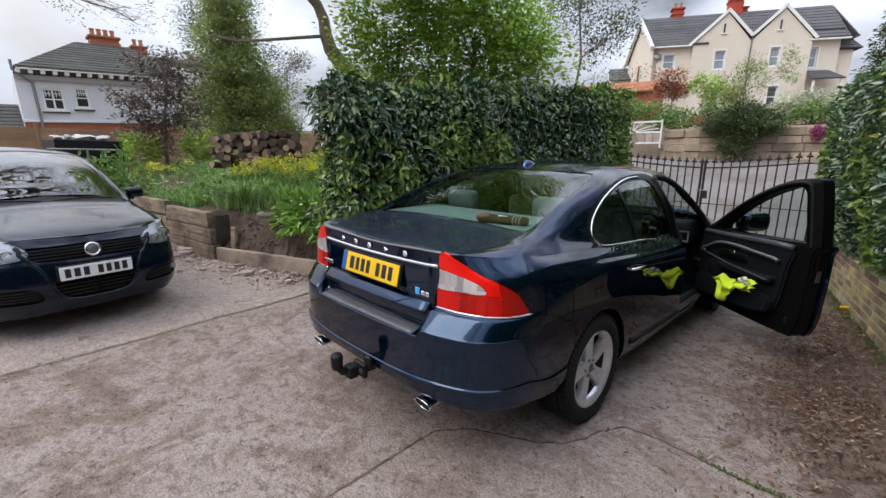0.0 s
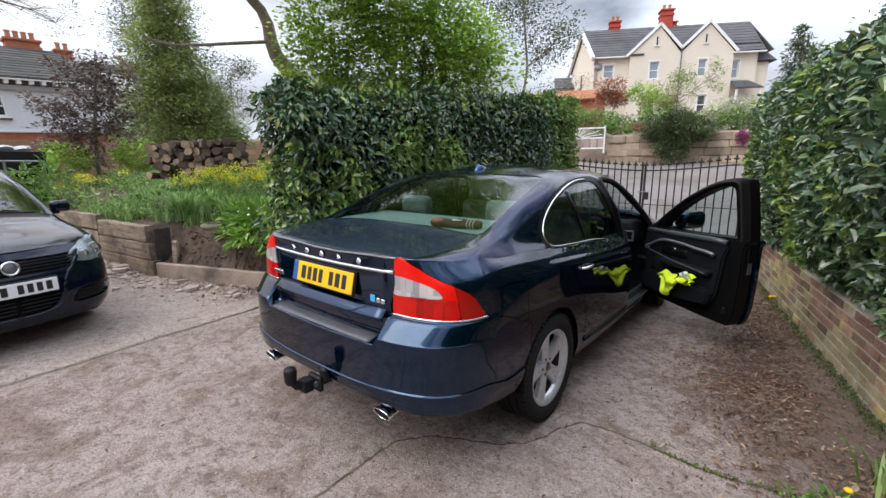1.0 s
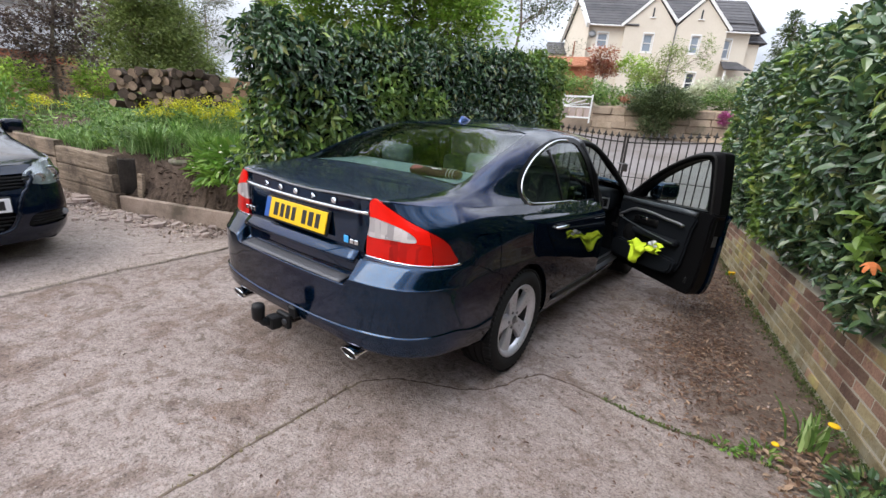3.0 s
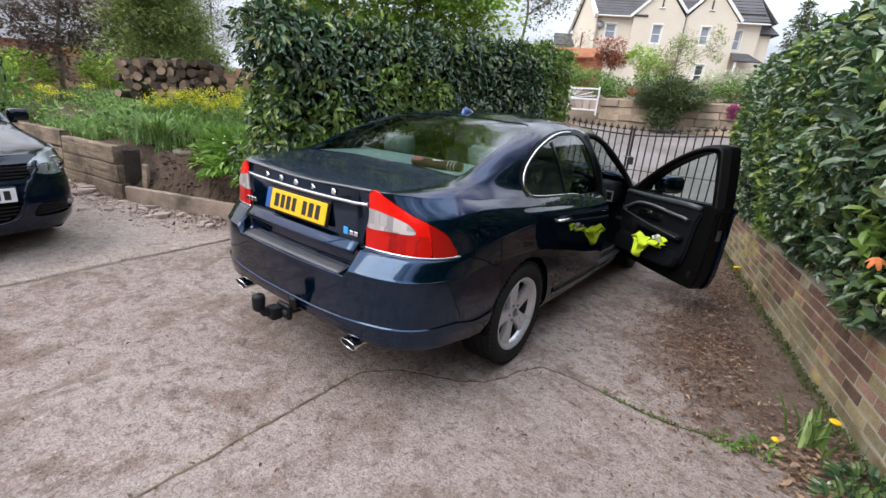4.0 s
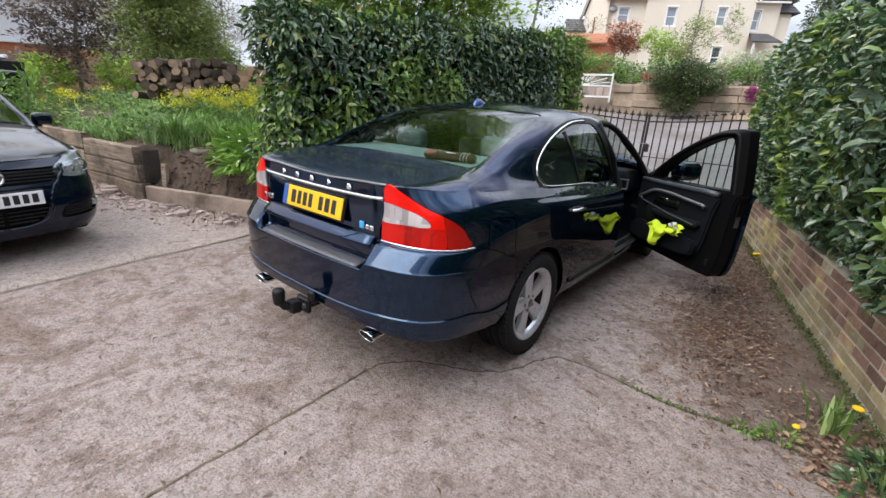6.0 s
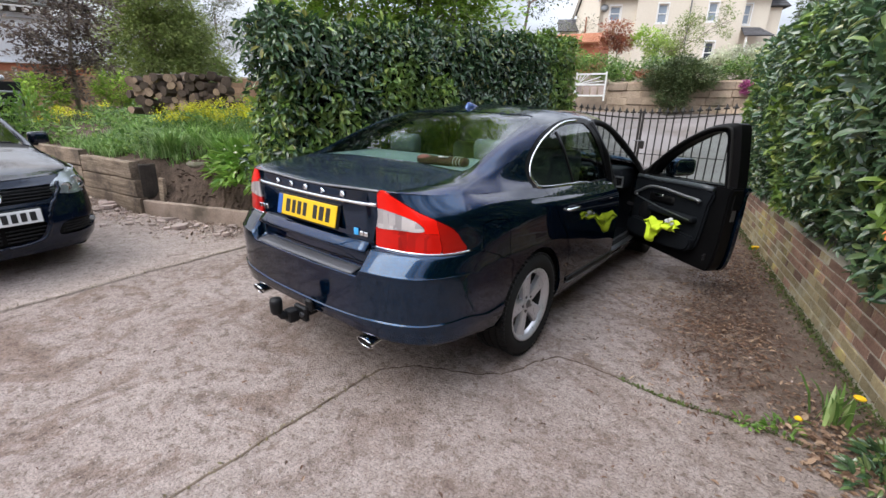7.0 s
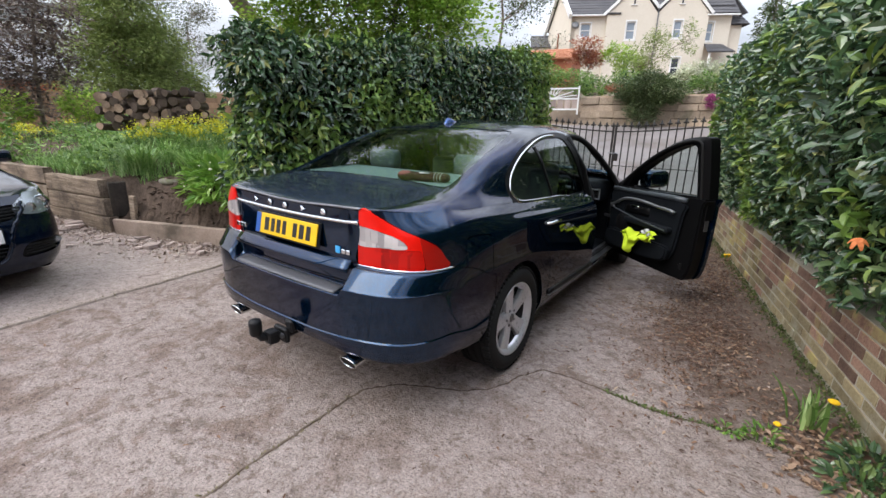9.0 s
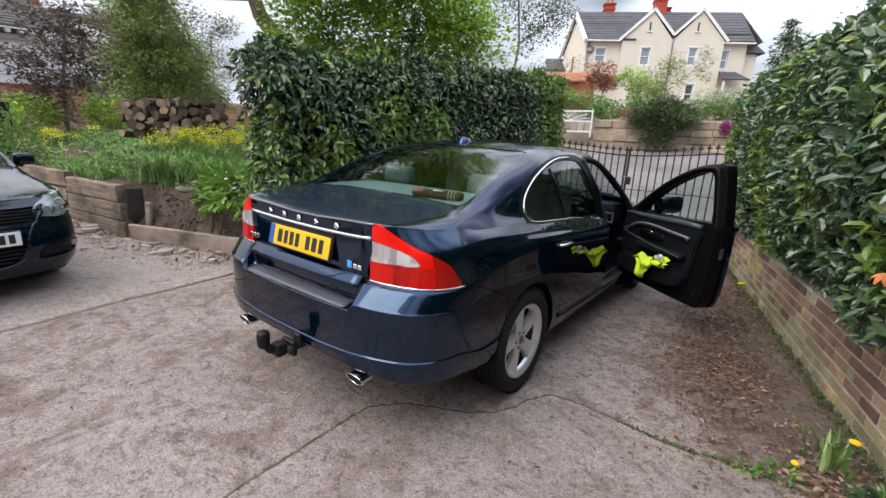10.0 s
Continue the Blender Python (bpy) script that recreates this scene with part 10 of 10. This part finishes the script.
HATCH_UP = [(y, [(x, z + 0.13 * max(0.0, z - 1.03)) for x, z in row]) for y, row in HATCH_UP]
M_CLEAR = glass_mat("clear_lens", (0.93, 0.95, 0.95))
M_BOWL = plain("lamp_bowl", (0.40, 0.42, 0.45), 0.25, 0.5, fine=20, vary=0.45)
M_SCREEN = glass_mat("windscreen_glass", (0.26, 0.36, 0.38), face_on=0.22)


def hatchback():
    car = thing("hatchback_car", "dark blue-black hatchback parked facing the drive", "car", pose(-2.780, -0.847, 0.013, -1.1, 0, -77.5))
    paint = car_paint("hatch_paint", (0.0008, 0.0036, 0.0105), (0.0034, 0.0125, 0.037), 0.0, 0.015)
    G, _ = dense(hatch_lower(), 300, 56)
    s = arc_of(G, 26)
    S = np.repeat(s[:, None], G.shape[1], 1)
    QS = np.stack([S, G[..., 2]], -1)
    QY = np.stack([G[..., 1], G[..., 2]], -1)
    ups = HATCH_UP[1:]
    kU = np.array([r[0] for r in ups])
    U, _ = dense(np.array([[(x, -y, z) for x, z in row] for y, row in ups]), 230, 54, kU - kU[0])
    grille = smooth_poly([(-0.3, 0.632), (0.0, 0.632), (0.28, 0.635), (0.375, 0.648), (0.43, 0.70), (0.465, 0.752), (0.30, 0.752), (0.0, 0.752), (-0.3, 0.752)], 4)
    low_g = smooth_poly([(-0.3, 0.305), (0.0, 0.305), (0.15, 0.310), (0.225, 0.335), (0.268, 0.39), (0.285, 0.455), (0.20, 0.460), (0.0, 0.460), (-0.3, 0.460)], 4)
    fog = smooth_poly([(0.38, 0.325), (0.52, 0.320), (0.68, 0.330), (0.76, 0.36), (0.75, 0.415), (0.62, 0.435), (0.45, 0.432), (0.385, 0.385)], 4)
    lamp = smooth_poly([(0.425, 0.690), (0.58, 0.658), (0.75, 0.660), (0.86, 0.69), (0.905, 0.75), (0.87, 0.83), (0.76, 0.90), (0.66, 0.90), (0.54, 0.82), (0.44, 0.760)], 5)
    for mirror in (False, True):
        sx = -1 if mirror else 1
        kw = dict(mirror=mirror, flip=True)
        k = Skin(G)
        k.kind[:] = "side"
        k.kind[(G[:-1, :-1, 1] > -0.52) & (G[:-1, :-1, 2] < 0.62)] = "bumper"
        k.kind[(G[:-1, :-1, 1] > -0.52) & (G[:-1, :-1, 2] >= 0.62) & (S[:-1, :-1] < 0.52)] = "bumper"
        k.panel("grille", grille, QS)
        k.panel("low_grille", low_g, QS)
        k.panel("fog", fog, QS)
        k.panel("lamp", lamp, QS)
        for cy in (-0.80, -3.26):
            k.panel("-", [(cy + 0.345 * math.cos(a), 0.30 + 0.345 * math.sin(a)) for a in np.linspace(0, 2 * math.pi, 50, endpoint=False)], QY, lambda kk: G[:-1, :-1, 0] > 0.55)
        k.build("side", "body_side", paint, car, **kw)
        if not mirror:
            k.build("bumper", "front_bumper", paint, car, both=True, flip=True)
        if not mirror:
            k.build("grille", "grille_backing", M_SEAL, car, push=-0.03, lip=0, gap=0, both=True, flip=True)
        if not mirror:
            k.build("low_grille", "lower_grille_backing", M_SEAL, car, push=-0.03, lip=0, gap=0, both=True, flip=True)
        k.build("fog", "fog_recess", M_BLACKP, car, push=-0.03, lip=0, gap=0, **kw)
        k.build("lamp", "headlamp_bowl", M_BOWL, car, "chrome and clear headlamp", push=-0.02, lip=0, gap=0, **kw)
        g = k.build("lamp", "headlamp_lens", M_CLEAR, car, push=0.002, lip=0.02, **kw)
        g.visible_shadow = False
        for a, z, r in ((0.56, 0.715, 0.040), (0.70, 0.735, 0.060)):
            i = int(np.argmin(np.abs(s - a)))
            j = int(np.argmin(np.abs(G[i, :, 2] - z)))
            p = G[i, j]
            part("lamp_reflector", lathe_bm([(0.0, -0.02), (r * 0.5, -0.014), (r, 0.004), (r * 1.05, 0.0)], 22, "z"), M_CHROME, car, smooth=True).matrix_basis = Matrix.Translation((sx * p[0] * 0.985, p[1] - 0.012, z)) @ Matrix.Rotation(radians(-90), 4, "X")

        def follow(z, s0, s1, n=16):
            pts, nn = [], []
            for a in np.linspace(s0, s1, n):
                i = int(np.clip(np.searchsorted(s, a), 1, len(s) - 2))
                j = int(np.argmin(np.abs(G[i, :, 2] - z)))
                p, q = G[i, j], G[i + 1, j] - G[i - 1, j]
                pts.append((sx * p[0], p[1] - 0.008, z))
                nn.append((sx * -q[1], q[0], 0) if abs(q[0]) + abs(q[1]) > 0 else (0, 1, 0))
            return pts, nn

        for z, e in ((0.655, 0.385), (0.680, 0.41), (0.705, 0.43), (0.730, 0.45)):
            pts, nn = follow(z, 0.0, e)
            ribbon(pts, nn, 0.010, 0.008, "grille_slat", M_BLACKP, car)
        for z, e in ((0.335, 0.20), (0.365, 0.25), (0.395, 0.265), (0.425, 0.275)):
            pts, nn = follow(z, 0.0, e)
            ribbon(pts, nn, 0.010, 0.008, "lower_slat", M_BLACKP, car)
        for z in (0.345, 0.368, 0.391, 0.414):
            pts, nn = follow(z, 0.40, 0.66, 10)
            ribbon(pts, nn, 0.009, 0.008, "fog_slat", M_BLACKP, car)
        # body-coloured frame that runs from the lamp down round plate and intake
        knots = np.array([(0.475, 0.775), (0.462, 0.72), (0.41, 0.645), (0.355, 0.585), (0.325, 0.52), (0.312, 0.46), (0.292, 0.38), (0.235, 0.315), (0.12, 0.288), (0.0, 0.284)])
        pts, nn = [], []
        for a, z in spline(np.linspace(0, 1, 10), knots, np.linspace(0, 1, 40)):
            q, m_ = follow(z, a, a, 1)
            pts.append((q[0][0], q[0][1] + 0.006, z))
            nn.append(m_[0] if math.hypot(m_[0][0], m_[0][1]) > 1e-6 else (0, 1, 0))
        ribbon(pts, nn, 0.030, 0.012, "grille_frame", paint, car)
        pts, nn = follow(0.405, 0.715, 0.735, 3)
        part("fog_lamp", lathe_bm([(0.0, 0.010), (0.020, 0.008), (0.030, 0.0), (0.032, -0.01)], 18, "z"), M_BOWL, car, "round fog lamp", smooth=True).matrix_basis = Matrix.Translation((pts[1][0], pts[1][1] - 0.012, 0.385)) @ Matrix.Rotation(radians(-90), 4, "X")
        pts, nn = follow(0.60, 0.44, 0.90)
        ribbon(pts, nn, 0.008, 0.005, "bumper_crease", paint, car)
        u = Skin(U)
        QXY = np.stack([U[..., 0], U[..., 1]], -1)
        QYZ = np.stack([U[..., 1], U[..., 2]], -1)
        u.kind[:] = "roof"
        u.kind[U[:-1, :-1, 1] > -0.98] = "bonnet"
        u.panel("scuttle", [(-0.1, -0.965), (0.62, -0.90), (0.66, -0.99), (-0.1, -1.06)], QXY)
        u.panel("windscreen", [(-0.1, -1.06), (0.4, -1.045), (0.615, -0.995), (0.625, -1.05), (0.585, -1.45), (0.545, -1.70), (0.4, -1.745), (-0.1, -1.765)], QXY)
        u.panel("lamp_top", smooth_poly([(0.50, -0.12), (0.60, -0.15), (0.70, -0.24), (0.755, -0.37), (0.72, -0.42), (0.66, -0.345), (0.60, -0.27), (0.53, -0.21)], 4), QXY)
        side_on = lambda kk: U[:-1, :-1, 0] > 0.56
        u.panel("side_window", smooth_poly([(-1.22, 0.955), (-1.7, 0.965), (-2.35, 0.985), (-2.4, 1.2), (-2.36, 1.37), (-1.85, 1.365), (-1.55, 1.25), (-1.33, 1.09)], 5), QYZ, side_on)
        u.panel("rear_side_window", smooth_poly([(-2.46, 0.99), (-3.1, 1.02), (-3.3, 1.14), (-3.2, 1.29), (-2.46, 1.37)], 5), QYZ, side_on)
        if not mirror:
            u.build("roof", "roof_shell", paint, car, lip=0.02, gap=0.0, both=True, flip=True)
        if not mirror:
            u.build("bonnet", "bonnet", paint, car, lip=0.02, both=True, flip=True)
        u.build("lamp_top", "headlamp_bowl_top", M_BOWL, car, push=-0.016, lip=0, gap=0, least=4, **kw)
        g = u.build("lamp_top", "headlamp_lens_top", M_CLEAR, car, push=0.003, lip=0.0, gap=0, least=4, **kw)
        g.visible_shadow = False
        if not mirror:
            u.build("scuttle", "scuttle_panel", M_BLACKP, car, lip=0.0, push=-0.006, both=True, flip=True)
        for nm in ("side_window", "rear_side_window"):
            g = u.build(nm, nm, M_SCREEN, car, lip=0, gap=0, push=-0.004, **kw)
            g.visible_shadow = False
        if not mirror:
            g = u.build("windscreen", "windscreen", M_SCREEN, car, lip=0, gap=0, push=-0.004, both=True, flip=True)
            g.visible_shadow = False
        car_wheel(car, (sx * 0.715, -0.80, 0.30), sx, spokes=7, r_rim=0.195, r_tyre=0.30, width=0.185)
        car_wheel(car, (sx * 0.715, -3.26, 0.30), sx, spokes=7, r_rim=0.195, r_tyre=0.30, width=0.185)
        for cy in (-0.80, -3.26):
            bm = bmesh.new()
            a0 = [bm.verts.new((sx * 0.81, cy + 0.345 * math.cos(t), 0.30 + 0.345 * math.sin(t))) for t in np.linspace(-0.3, math.pi + 0.3, 22)]
            a1 = [bm.verts.new((sx * 0.5, v.co.y, v.co.z)) for v in a0]
            for i in range(21):
                bm.faces.new((a0[i], a0[i + 1], a1[i + 1], a1[i]))
            bm.faces.new(a1)
            part("arch_liner", bm, M_SEAL, car)
        mr = new("door_mirror")
        mr.parent = car
        mr.matrix_basis = Matrix.Translation((sx * 0.875, -1.32, 1.045))
        part("mirror_shell", cushion_bm(0.17, 0.10, 0.12, (0, 0, 0), 0.048), paint, mr, smooth=True)
        part("mirror_foot", box_bm(0.14, 0.05, 0.035, (-sx * 0.08, 0.0, -0.06), 0.01), M_BLACKP, mr)
        part("wiper", tube_bm([(sx * 0.05, -0.99, 1.035), (sx * 0.30, -1.02, 1.05), (sx * 0.55, -1.02, 1.03)], 0.008, 6), M_BLACKP, car)
        st = new("front_seat")
        st.parent = car
        st.matrix_basis = Matrix.Translation((sx * 0.35, -2.05, 0.28))
        part("seat_base", cushion_bm(0.48, 0.5, 0.16, (0, 0.05, 0.16), 0.05), M_TRIM, st, smooth=True)
        part("seat_back", cushion_bm(0.46, 0.14, 0.6, (0, -0.25, 0.52), 0.05), M_TRIM, st, smooth=True)
        part("headrest", cushion_bm(0.25, 0.10, 0.18, (0, -0.28, 0.93), 0.04), M_TRIM, st, smooth=True)
    part("dashboard", cushion_bm(1.36, 0.42, 0.2, (0, -1.25, 0.86), 0.07), M_TRIM, car, smooth=True)
    part("floor_pan", box_bm(1.44, 3.2, 0.08, (0, -2.0, 0.24), 0.01), M_TRIM, car)
    part("engine_bay", box_bm(1.1, 0.7, 0.42, (0, -0.58, 0.50), 0.03), M_SEAL, car)
    # plain ring badge
    b = lathe_bm([(0.040, 0.0), (0.046, 0.012), (0.056, 0.012), (0.060, 0.0)], 30, "z")
    part("badge_ring", b, M_CHROME, car, "chrome ring badge", smooth=True).matrix_basis = Matrix.Translation((0, -0.036, 0.70)) @ Matrix.Rotation(radians(-80), 4, "X")
    part("badge_disc", lathe_bm([(0.0, 0.008), (0.025, 0.007), (0.043, 0.004), (0.043, -0.006)], 24, "z"), M_STEEL, car, smooth=True).matrix_basis = Matrix.Translation((0, -0.036, 0.70)) @ Matrix.Rotation(radians(-80), 4, "X")
    pl = new("number_plate")
    pl.parent = car
    pl.matrix_basis = Matrix.Translation((0, 0.014, 0.53)) @ Matrix.Rotation(radians(6), 4, "X")
    part("plate", box_bm(0.52, 0.008, 0.111, (0, 0, 0), 0.003), M_WHITEP, pl, "white front number plate")
    for a, c in ((0.06, 0.165), (0.18, 0.28), (0.295, 0.395), (0.41, 0.51), (0.60, 0.705), (0.72, 0.83), (0.845, 0.95)):
        part("plate_bar", box_bm((c - a) * 0.52 * 0.74, 0.003, 0.072, (((a + c) / 2 - 0.5) * 0.52, 0.0045, 0), 0.001), M_INK, pl)
    part("plate_plinth", box_bm(0.55, 0.03, 0.13, (0, -0.012, 0.53), 0.008), M_BLACKP, car)
    part("grille_bar", box_bm(0.02, 0.02, 0.11, (0, -0.05, 0.675), 0.004), M_BLACKP, car)


hatchback()

# ---- bricks ----
brick_wall()
